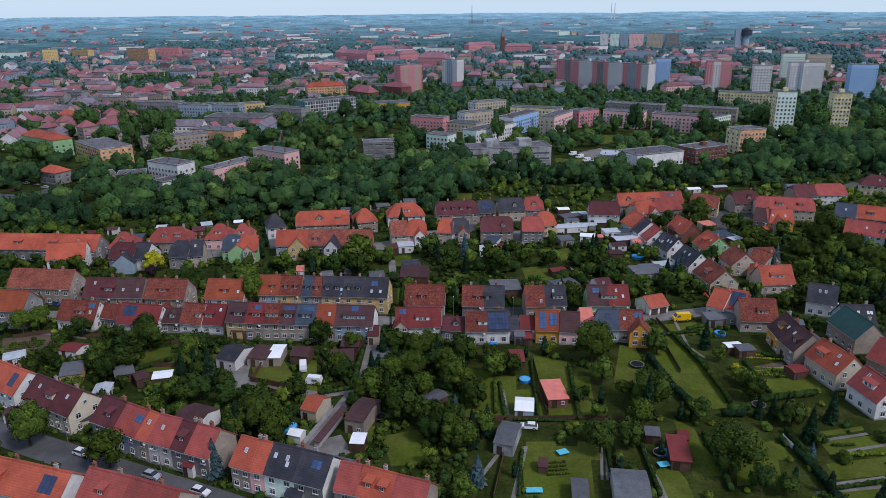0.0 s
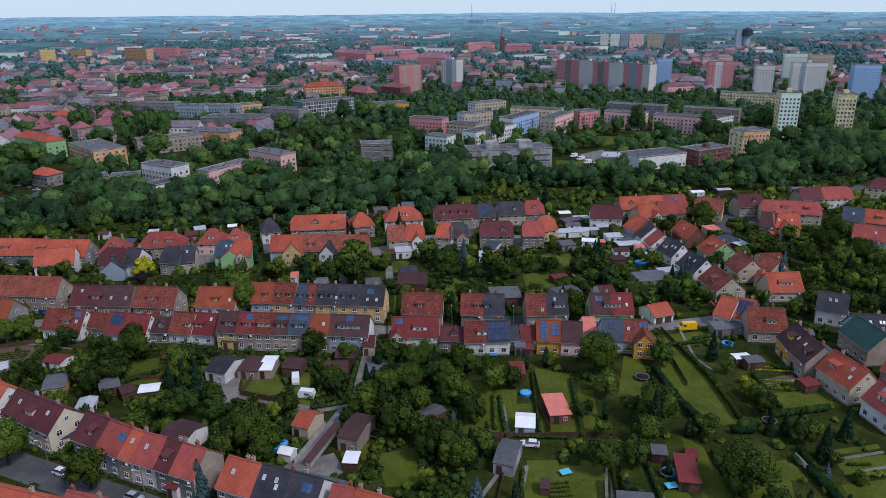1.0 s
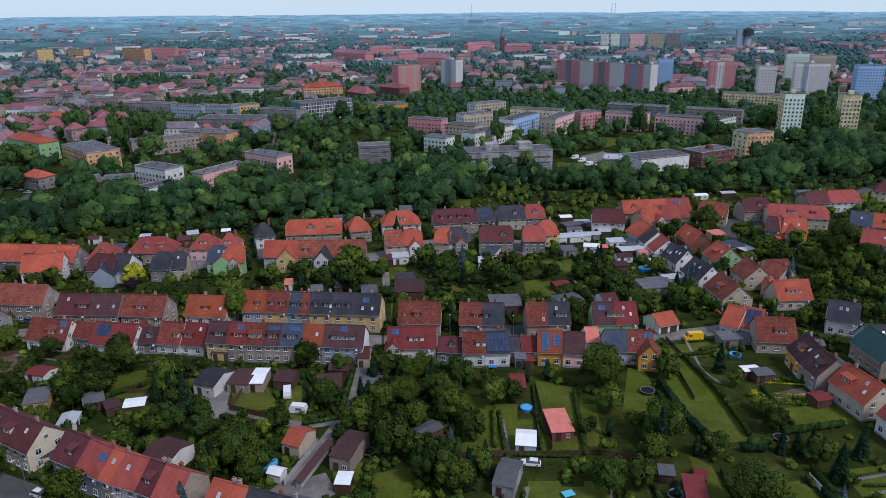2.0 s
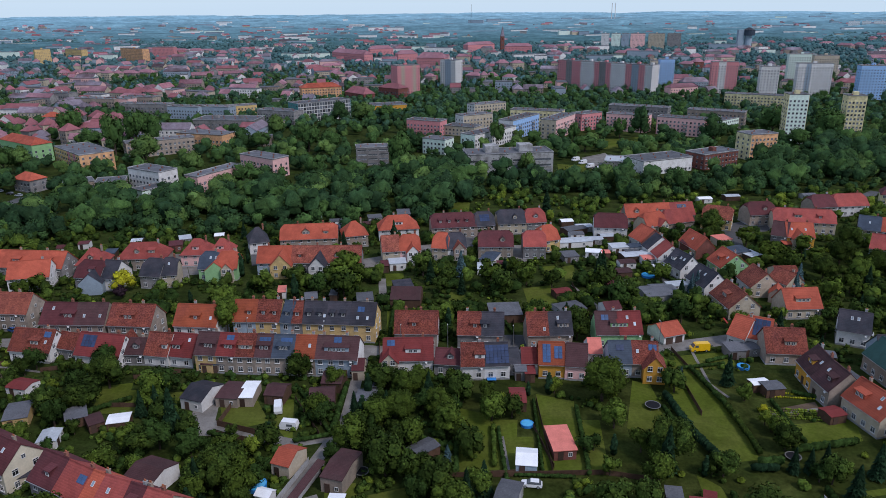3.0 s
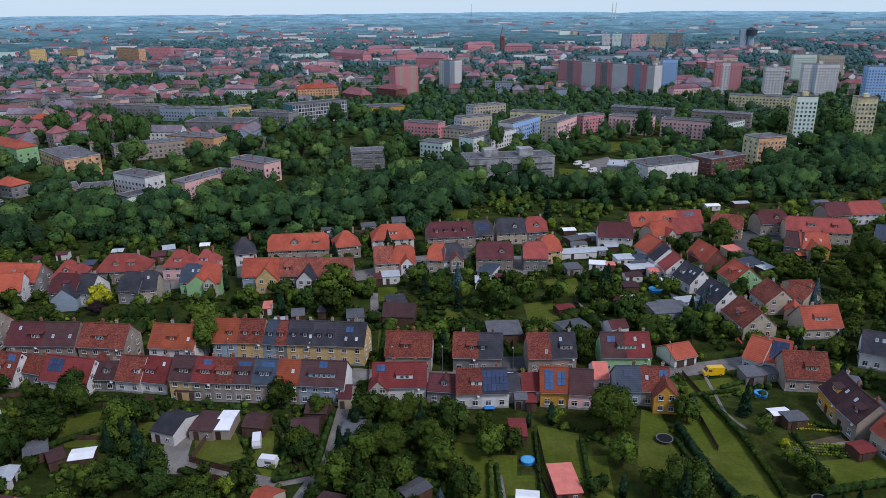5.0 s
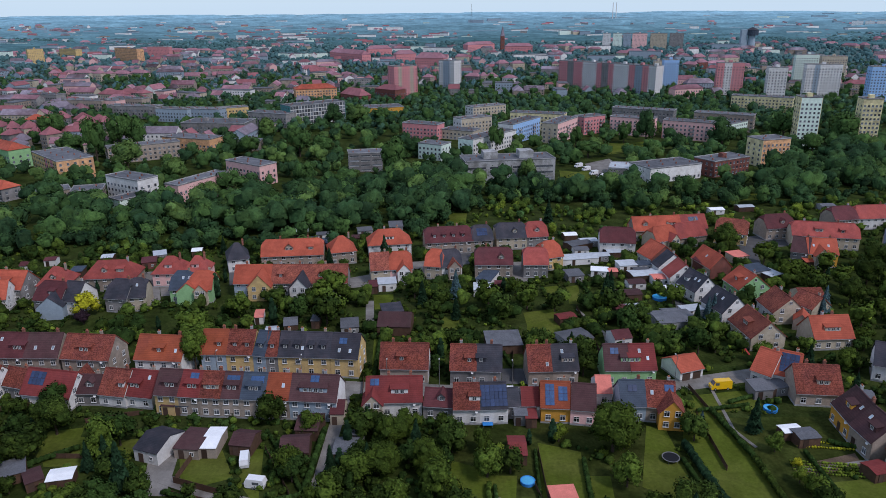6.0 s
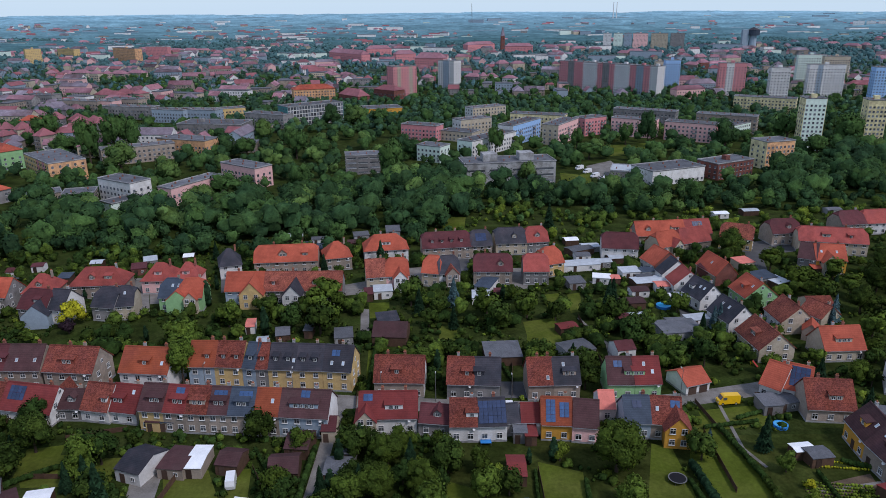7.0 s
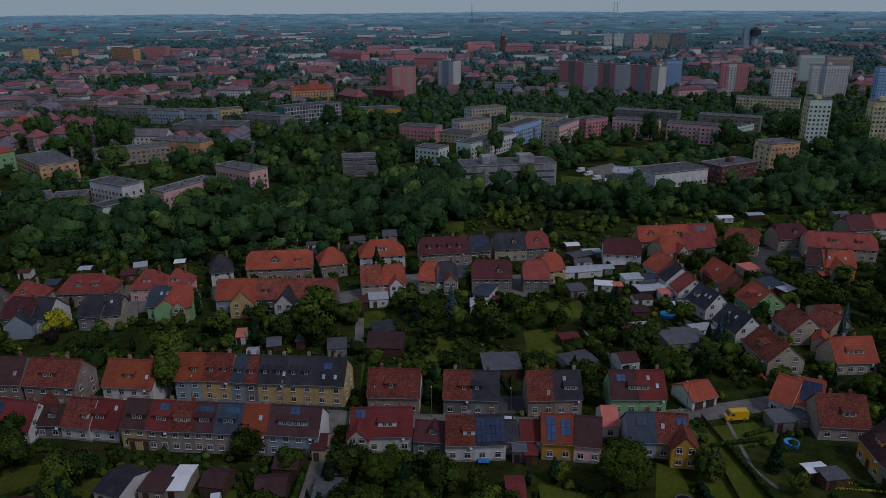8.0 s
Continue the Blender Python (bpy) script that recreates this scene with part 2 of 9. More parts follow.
def same(name, ob, parent, m):
    """Another part on the mesh of ob."""
    o = new(name, ob.data if isinstance(ob, bpy.types.Object) else ob)
    o.parent = parent
    o.matrix_basis = m
    return o


def box(x0, x1, y0, y1, z0, z1):
    v = [(x0, y0, z0), (x1, y0, z0), (x1, y1, z0), (x0, y1, z0), (x0, y0, z1), (x1, y0, z1), (x1, y1, z1), (x0, y1, z1)]
    f = [(3, 2, 1, 0), (4, 5, 6, 7), (0, 1, 5, 4), (1, 2, 6, 5), (2, 3, 7, 6), (3, 0, 4, 7)]
    return v, f


def joined(*shapes):
    v, f = [], []
    for a, b in shapes:
        k = len(v)
        v += a
        f += [tuple(i + k for i in q) for q in b]
    return v, f


def ring(n, r0, r1, z0, z1, cx=0.0, cy=0.0):
    """A closed tapered tube."""
    v = [(cx + r * math.cos(2 * math.pi * i / n), cy + r * math.sin(2 * math.pi * i / n), z) for r, z in ((r0, z0), (r1, z1)) for i in range(n)]
    f = [(i, (i + 1) % n, n + (i + 1) % n, n + i) for i in range(n)]
    return v, f + [tuple(range(n - 1, -1, -1)), tuple(range(n, 2 * n))]


def mesh_of(name, shape, material):
    me = bpy.data.meshes.new(name)
    me.from_pydata(shape[0], [], shape[1])
    me.materials.append(material)
    return me


def frame_shape(w, h, b=0.09, t=0.1):
    """A window frame, standing in the plane y = 0, its outside towards -y."""
    o, i = ((-w / 2, 0), (w / 2, 0), (w / 2, h), (-w / 2, h)), ((-w / 2 + b, b), (w / 2 - b, b), (w / 2 - b, h - b), (-w / 2 + b, h - b))
    v = [(x, y, z) for y in (-t, 0.02) for r in (o, i) for x, z in r]
    f = []
    for k in range(4):
        n = (k + 1) % 4
        f += [(k, n, 4 + n, 4 + k), (k, 8 + k, 8 + n, n), (4 + k, 4 + n, 12 + n, 12 + k), (8 + k, 12 + k, 12 + n, 8 + n)]
    return v, f


WINDOW_MESH = mesh_of("window", joined(frame_shape(1.25, 1.4, 0.06), box(-0.03, 0.03, -0.08, 0.0, 0.06, 1.34), box(-0.565, 0.565, -0.075, 0.0, 0.93, 0.98), box(-0.7, 0.7, -0.2, 0.0, -0.08, -0.003)), FRAME)
PANE_MESH = mesh_of("pane", box(-0.57, 0.57, -0.03, 0.01, 0.05, 1.35), GLASS)
SMALL_WINDOW_MESH = mesh_of("window", joined(frame_shape(0.9, 0.95, 0.06), box(-0.025, 0.025, -0.08, 0.0, 0.06, 0.89)), FRAME)
SMALL_PANE_MESH = mesh_of("pane", box(-0.4, 0.4, -0.03, 0.01, 0.05, 0.9), GLASS)
DOOR_MESH = mesh_of("door", joined(box(-0.5, 0.5, -0.06, 0.02, 0, 2.1), box(-0.58, -0.5, -0.1, 0.02, 0, 2.2), box(0.5, 0.58, -0.1, 0.02, 0, 2.2), box(-0.5, 0.5, -0.1, 0.02, 2.1, 2.2)), DOOR)
SKYLIGHT_MESH = mesh_of("skylight", joined(box(-0.42, -0.34, -0.65, 0.65, 0, 0.12), box(0.34, 0.42, -0.65, 0.65, 0, 0.12), box(-0.34, 0.34, -0.65, -0.57, 0, 0.12), box(-0.34, 0.34, 0.57, 0.65, 0, 0.12)), FRAME)
SKYPANE_MESH = mesh_of("pane", box(-0.34, 0.34, -0.57, 0.57, 0.02, 0.08), mat("skylight_glass", (0.30, 0.36, 0.42), 0.1, 0.1, 1, 4, 0.0, spread=0.5, spec=0.7))
MODULE_MESH = {c: mesh_of("solar_module", box(-0.5, 0.5, -0.82, 0.82, 0.06, 0.11), m) for c, m in (("dark", PANEL), ("blue", PANEL_BLUE))}
POT_MESH = mesh_of("chimney_pot", ring(6, 0.13, 0.11, 0, 0.4), mat("terracotta", (0.35, 0.13, 0.07), 0.8, 0.2, 2, 8, 0.1))
DISH_MESH = mesh_of("satellite_dish", joined(ring(10, 0.05, 0.36, 0, 0.12), box(-0.03, 0.03, -0.03, 0.03, -0.4, 0.02)), mat("dish_enamel", (0.6, 0.6, 0.6), 0.5, 0.05, 1, 4, 0.0))


def leafy(me, lobes, centre, radius):
    """Rounded shading for foliage: every spray is lit as the outside of its lobe."""
    v = np.array([p.co[:] for p in me.vertices])
    round_foliage(me, foliage_normals(v, lobes, centre, radius))
    return me


def foliage_normals(v, lobes, centre, radius):
    c = np.array([q for q, _ in lobes])
    r = np.array([q for _, q in lobes])
    d = v[:, None, :] - c[None]
    k = (np.linalg.norm(d, axis=2) / r).argmin(1)
    n = 0.75 * d[np.arange(len(v)), k] / r[k][:, None] + 0.7 * (v - np.array(centre)) / radius + np.array((0, 0, 0.25)) + np.random.RandomState(len(v)).normal(0, 0.22, v.shape)
    return n / (np.linalg.norm(n, axis=1)[:, None] + 1e-6)


def round_foliage(me, normals):
    me.shade_smooth()
    me.normals_split_custom_set_from_vertices(normals.tolist())


def window(parent, m, small=False):
    w = same("window", SMALL_WINDOW_MESH if small else WINDOW_MESH, parent, m)
    same("pane", SMALL_PANE_MESH if small else PANE_MESH, w, Matrix())
    return w


def roof_shape(w, d, he, rise, over=0.4, kind="gable", thick=0.22, skew=0.0):
    """Roof slab. skew: the ridge's offset towards the back as a share of the depth."""
    x, y0, y1, yr = w / 2, -d / 2 - over, d / 2 + over, skew * d
    drop = rise * over / (d / 2)
    z, zt = he - drop, he + rise
    side = over * 0.6 if kind in ("gable", "half") else over
    x += side if kind != "row" else 0.0
    hipx = {"gable": 0.0, "row": 0.0, "half": d * 0.16, "hip": min(w / 2 - 0.3, d * 0.45)}[kind]
    if kind == "half":
        # clipped gable ends
        zc = he + rise * 0.62
        k = 0.62
        v = []
        for s in (0.0, thick):
            v += [(-x, y0, z + s), (x, y0, z + s), (x, y1, z + s), (-x, y1, z + s),
                  (-x, y0 + (yr - y0) * k, zc + s), (x, y0 + (yr - y0) * k, zc + s), (x, y1 + (yr - y1) * k, zc + s), (-x, y1 + (yr - y1) * k, zc + s),
                  (-x + hipx, yr, zt + s), (x - hipx, yr, zt + s)]
        top = [(0, 1, 5, 9, 8, 4), (2, 3, 7, 8, 9, 6), (5, 6, 9), (7, 4, 8)]
        f = [tuple(i + 10 for i in q) for q in top] + [tuple(reversed(q)) for q in top]
        rim = [0, 1, 5, 6, 2, 3, 7, 4]
        f += [(rim[i], rim[(i + 1) % 8], rim[(i + 1) % 8] + 10, rim[i] + 10) for i in range(8)]
        return v, f
    v = []
    for s in (0.0, thick):
        v += [(-x, y0, z + s), (x, y0, z + s), (x, y1, z + s), (-x, y1, z + s), (-x + hipx, yr, zt + s), (x - hipx, yr, zt + s)]
    top = [(0, 1, 5, 4), (2, 3, 4, 5)] + ([(1, 2, 5), (3, 0, 4)] if hipx else [])
    f = [tuple(i + 6 for i in q) for q in top] + [tuple(reversed(q)) for q in top]
    rim = [0, 1, 2, 3] if hipx else [0, 1, 5, 2, 3, 4]
    n = len(rim)
    f += [(rim[i], rim[(i + 1) % n], rim[(i + 1) % n] + 6, rim[i] + 6) for i in range(n)]
    return v, f


def house(x, y, yaw, w, d, he, rise, roof="red", wall="cream", kind="gable", floors=2, name="terraced_house", label="", group="", dormer=(), sky=(), solar=(), chim=(0.3,), back=False, ends="", bays=0, doors=(), cross=(), endc="", gates=0, z=0.0, category="house"):
    """A house with its front towards -y. dormer: (place along the front, width[, kind]); sky: places of roof windows;
    solar: (place, columns, rows, colour); chim: places of chimneys along the ridge; ends: "l", "r" for windows in the gable walls;
    cross: (place, width, depth, roof, wall) gabled front wings."""
    root = tagged(new(name), label, category, group)
    root.matrix_basis = pose(x, y, z, 0, 0, yaw)
    FOOT.append((x, y, yaw, w, d))
    # walls, with the gables under the roof
    g = kind in ("gable", "row", "half")
    cut = 0.6 if kind == "half" else 0.985
    X, Y = w / 2, d / 2
    v = [(-X, -Y, -0.5), (X, -Y, -0.5), (X, Y, -0.5), (-X, Y, -0.5), (-X, -Y, he), (X, -Y, he), (X, Y, he), (-X, Y, he)]
    f = [(0, 1, 5, 4), (2, 3, 7, 6), (3, 2, 1, 0)]
    if g:
        t = Y * (1 - cut)
        v += [(-X, -t, he + rise * cut), (X, -t, he + rise * cut), (X, t, he + rise * cut), (-X, t, he + rise * cut)]
        f += [(1, 2, 6, 10, 9, 5), (3, 0, 4, 8, 11, 7), (4, 5, 9, 8), (6, 7, 11, 10), (8, 9, 10, 11)]
    else:
        f += [(1, 2, 6, 5), (3, 0, 4, 7), (4, 5, 6, 7)]
    solid("wall", v, f, WALL[wall], root)
    solid("plinth", *box(-X - 0.04, X + 0.04, -Y - 0.04, Y + 0.04, -0.5, 0.45), WALL["concrete"], root)
    solid("roof", *roof_shape(w, d, he, rise, kind=kind), ROOF[roof], root)
    pitch = math.atan2(rise, Y)
    if kind != "hip":
        hx = X - (d * 0.16 if kind == "half" else 0)
        zr = he + rise + 0.2
        solid("ridge_cap", [(sx * hx, yy, zz) for sx in (-1, 1) for yy, zz in ((-0.24, zr - 0.14), (0.24, zr - 0.14), (0.12, zr + 0.08), (-0.12, zr + 0.08))],
              [(0, 3, 2, 1), (4, 5, 6, 7), (0, 1, 5, 4), (1, 2, 6, 5), (2, 3, 7, 6), (3, 0, 4, 7)], ROOF[roof], root)
    solid("gutter", *box(-X, X, -Y - 0.52, -Y - 0.4, he - rise * 0.4 / Y - 0.02, he - rise * 0.4 / Y + 0.1), ALU, root)

    def slope(px, s, up=0.25):
        """A pose on the front slope, s from eave (0) to ridge (1)."""
        return Matrix.Translation((px, -Y * (1 - s), he + rise * s + up)) @ Matrix.Rotation(pitch, 4, 'X')

    for px in chim:
        c = solid("chimney", *joined(box(-0.32, 0.32, -0.28, 0.28, -1.2, 0.9), box(-0.38, 0.38, -0.34, 0.34, 0.9, 1.02)), (BRICK, BRICK, WALL["beige"], WALL["concrete"])[int(abs(x * 3 + y + px * 10)) % 4], root)
        c.matrix_basis = pose(px * w, 0.35, he + rise)
        for k in (-0.14, 0.14):
            same("chimney_pot", POT_MESH, c, pose(k, 0, 1.0))
    if floors and int(x * 7 + y * 3) % 3 == 0:
        same("satellite_dish", DISH_MESH, root, pose(0.36 * w, -Y - 0.35, he - 0.7, 62, 0, 25))
    for px, dw, *more in dormer:
        style = more[0] if more else "shed"
        s0, h = 0.28, 1.35
        y0 = -Y * (1 - s0)
        z0 = he + rise * s0
        dep = h / math.tan(pitch) * 1.25
        if style == "gable":
            gh = dw * 0.45
            dm = solid("dormer", [(-dw / 2, 0, -0.3), (dw / 2, 0, -0.3), (dw / 2, dep, -0.1), (-dw / 2, dep, -0.1), (-dw / 2, 0, h), (dw / 2, 0, h), (dw / 2, dep, h), (-dw / 2, dep, h), (0, 0, h + gh), (0, dep + gh, h + gh)],
                       [(0, 1, 5, 8, 4), (1, 2, 6, 5), (3, 0, 4, 7), (5, 6, 9, 8), (7, 4, 8, 9), (2, 3, 7, 9, 6), (3, 2, 1, 0)], WALL[wall], root)
            rv, rf = roof_shape(dep * 1.5, dw, h, gh, over=0.2, kind="gable", thick=0.14)
            rv = [(-b, a + dep * 0.62, c) for a, b, c in rv]
            solid("dormer_roof", rv, rf, ROOF[roof], dm)
        else:
            dm = solid("dormer", *box(-dw / 2, dw / 2, 0, dep, -0.3, h), WALL[wall] if style != "dark" else ROOF[roof], root)
            o = 0.25
            solid("dormer_roof", [(-dw / 2 - o, -o, h), (dw / 2 + o, -o, h), (dw / 2 + o, dep * 1.5, h + 0.55), (-dw / 2 - o, dep * 1.5, h + 0.55), (-dw / 2 - o, -o, h + 0.16), (dw / 2 + o, -o, h + 0.16), (dw / 2 + o, dep * 1.5, h + 0.71), (-dw / 2 - o, dep * 1.5, h + 0.71)],
                  [(3, 2, 1, 0), (4, 5, 6, 7), (0, 1, 5, 4), (1, 2, 6, 5), (2, 3, 7, 6), (3, 0, 4, 7)], ROOF[roof], dm)
        dm.matrix_basis = pose(px * w, y0, z0)
        n = max(1, int(dw / 1.5))
        for i in range(n):
            window(dm, pose((i + 0.5 - n / 2) * 1.25, -0.01, 0.25), True)
    for px, s in sky:
        k = same("skylight", SKYLIGHT_MESH, root, slope(px * w, s, 0.2) @ Matrix.Scale(0.8, 4))
        same("pane", SKYPANE_MESH, k, Matrix())
    for px, s, cols, rows, colour in solar:
        for i in range(cols):
            for j in range(rows):
                same("solar_module", MODULE_MESH[colour], root, slope(px * w, s, 0.2) @ pose((i - (cols - 1) / 2) * 1.06, (j - (rows - 1) / 2) * 1.7, 0))
    n = bays or max(1, round(w / 3.1))
    for k in range(floors):
        zf = 0.95 + 2.75 * k
        if zf + 1.5 > he + 0.3:
            break
        for i in range(n):
            px = (i + 0.5) / n - 0.5
            if k == 0 and i in doors:
                same("door", DOOR_MESH, root, pose(px * w, -Y - 0.01, 0.1))
                continue
            window(root, pose(px * w, -Y - 0.01, zf))
    for i in range(gates):
        gx = ((i + 0.5) / gates - 0.5) * w * 0.92
        solid("garage_door", *box(gx - 1.2, gx + 1.2, -Y - 0.05, -Y + 0.05, 0.02, 2.15), DOOR, root)
    for e in ends:
        s = 1 if e == "r" else -1
        for k in range(floors + 1):
            zf = 0.95 + 2.75 * k
            for py in ((-0.24, 0.24) if k < floors else (0.0,)):
                window(root, Matrix.Translation((s * (X + (0.06 if endc else 0.01)), py * d, zf)) @ Matrix.Rotation(s * math.pi / 2, 4, 'Z'), k == floors)
    if endc and g:
        side, colour = endc.split(":")
        for e in side:
            q = (X if e == "r" else -X)
            t = Y * (1 - cut)
            out5 = [(-Y, -0.5), (Y, -0.5), (Y, he), (t, he + rise * cut), (-t, he + rise * cut), (-Y, he)]
            solid("gable_wall", [(q + o, py, pz) for o in (-0.05, 0.05) for py, pz in out5], [(0, 1, 2, 3, 4, 5), (11, 10, 9, 8, 7, 6)] + [(i, 6 + i, 6 + (i + 1) % 6, (i + 1) % 6) for i in range(6)], WALL[colour], root)
    for px, cw, cd, croof, cwall in cross:
        # a gabled wing out of the front
        r2 = min(rise * 0.95, cw * 0.55)
        ext = Y * 0.95
        wing = solid("front_wing", [(-cw / 2, -cd, -0.5), (cw / 2, -cd, -0.5), (cw / 2, ext, -0.5), (-cw / 2, ext, -0.5), (-cw / 2, -cd, he), (cw / 2, -cd, he), (cw / 2, ext, he), (-cw / 2, ext, he), (0, -cd, he + r2), (0, ext, he + r2)],
                     [(0, 1, 5, 8, 4), (1, 2, 6, 5), (3, 0, 4, 7), (5, 6, 9, 8), (7, 4, 8, 9), (2, 3, 7, 9, 6), (3, 2, 1, 0)], WALL[cwall], root)
        wing.matrix_basis = pose(px * w, -Y, 0)
        rv, rf = roof_shape(cd + ext, cw, he, r2, over=0.35, kind="gable", thick=0.18)
        rv = [(-b, a + (ext - cd) / 2, c) for a, b, c in rv]
        solid("wing_roof", rv, rf, ROOF[croof], wing)
        for k in range(2):
            for q in ((-0.22, 0.22) if cw > 3.5 else (0.0,)):
                if 0.95 + 2.75 * k + 1.4 < he + r2 * 0.6:
                    window(wing, pose(q * cw, -cd - 0.01, 0.95 + 2.75 * k), cw < 4)
    return root


def shed(x, y, yaw, w, d, h, roof="felt", wall="timber", rise=0.5, name="garden_shed", label="", door=True, kind="gable", group="garden sheds"):
    """A small outbuilding with a low roof."""
    root = tagged(new(name), label + (" standing in a garden" if len(label.split()) < 4 else "") if label else "small garden shed with a low %s roof" % roof, "shed", group)
    root.matrix_basis = pose(x, y, 0, 0, 0, yaw)
    FOOT.append((x, y, yaw, w, d))
    X, Y = w / 2, d / 2
    if kind == "lean":
        v = [(-X, -Y, -0.3), (X, -Y, -0.3), (X, Y, -0.3), (-X, Y, -0.3), (-X, -Y, h), (X, -Y, h), (X, Y, h + rise), (-X, Y, h + rise)]
        f = [(0, 1, 5, 4), (1, 2, 6, 5), (2, 3, 7, 6), (3, 0, 4, 7), (4, 5, 6, 7), (3, 2, 1, 0)]
        o = 0.22
        rv = [(-X - o, -Y - o, h), (X + o, -Y - o, h), (X + o, Y + o, h + rise), (-X - o, Y + o, h + rise)]
        rv += [(a, b, c + 0.14) for a, b, c in rv]
        rf = [(3, 2, 1, 0), (4, 5, 6, 7), (0, 1, 5, 4), (1, 2, 6, 5), (2, 3, 7, 6), (3, 0, 4, 7)]
        rv = [(a, b, c + 0.02) for a, b, c in rv]
    else:
        v = [(-X, -Y, -0.3), (X, -Y, -0.3), (X, Y, -0.3), (-X, Y, -0.3), (-X, -Y, h), (X, -Y, h), (X, Y, h), (-X, Y, h), (-X, 0, h + rise * 0.97), (X, 0, h + rise * 0.97)]
        f = [(0, 1, 5, 4), (2, 3, 7, 6), (3, 2, 1, 0), (1, 2, 6, 9, 5), (3, 0, 4, 8, 7), (4, 5, 9, 8), (6, 7, 8, 9)]
        rv, rf = roof_shape(w, d, h, rise, over=0.2, kind="gable", thick=0.1)
    solid("wall", v, f, WALL[wall], root)
    solid("roof", rv, rf, ROOF[roof], root)
    if door:
        same("door", DOOR_MESH, root, pose(-X * 0.4, -Y - 0.01, 0, 0, 0, 0) @ Matrix.Diagonal((1, 1, min(1, (h - 0.2) / 2.2), 1)))
        if w > 4.6 and wall != "timber":
            window(root, pose(X * 0.45, -Y - 0.01, min(0.9, h - 1.15)), True)
    return root


def facade(w, h, floors, cols, fh, base=0.9, ww=1.3, wh=1.35):
    """Window sills and panes of one facade in the plane y = 0."""
    fr, pn = [], []
    for k in range(floors):
        for i in range(cols):
            cx, z = ((i + 0.5) / cols - 0.5) * w, base + k * fh
            if z + wh > h - 0.2:
                continue
            pn.append(box(cx - ww / 2, cx + ww / 2, -0.05, 0.02, z, z + wh))
            fr.append(box(cx - ww / 2 - 0.1, cx + ww / 2 + 0.1, -0.14, 0.02, z - 0.12, z - 0.003))
    return fr, pn


def turned(shape, m):
    return [tuple(m @ Vector(p)) for p in shape[0]], shape[1]


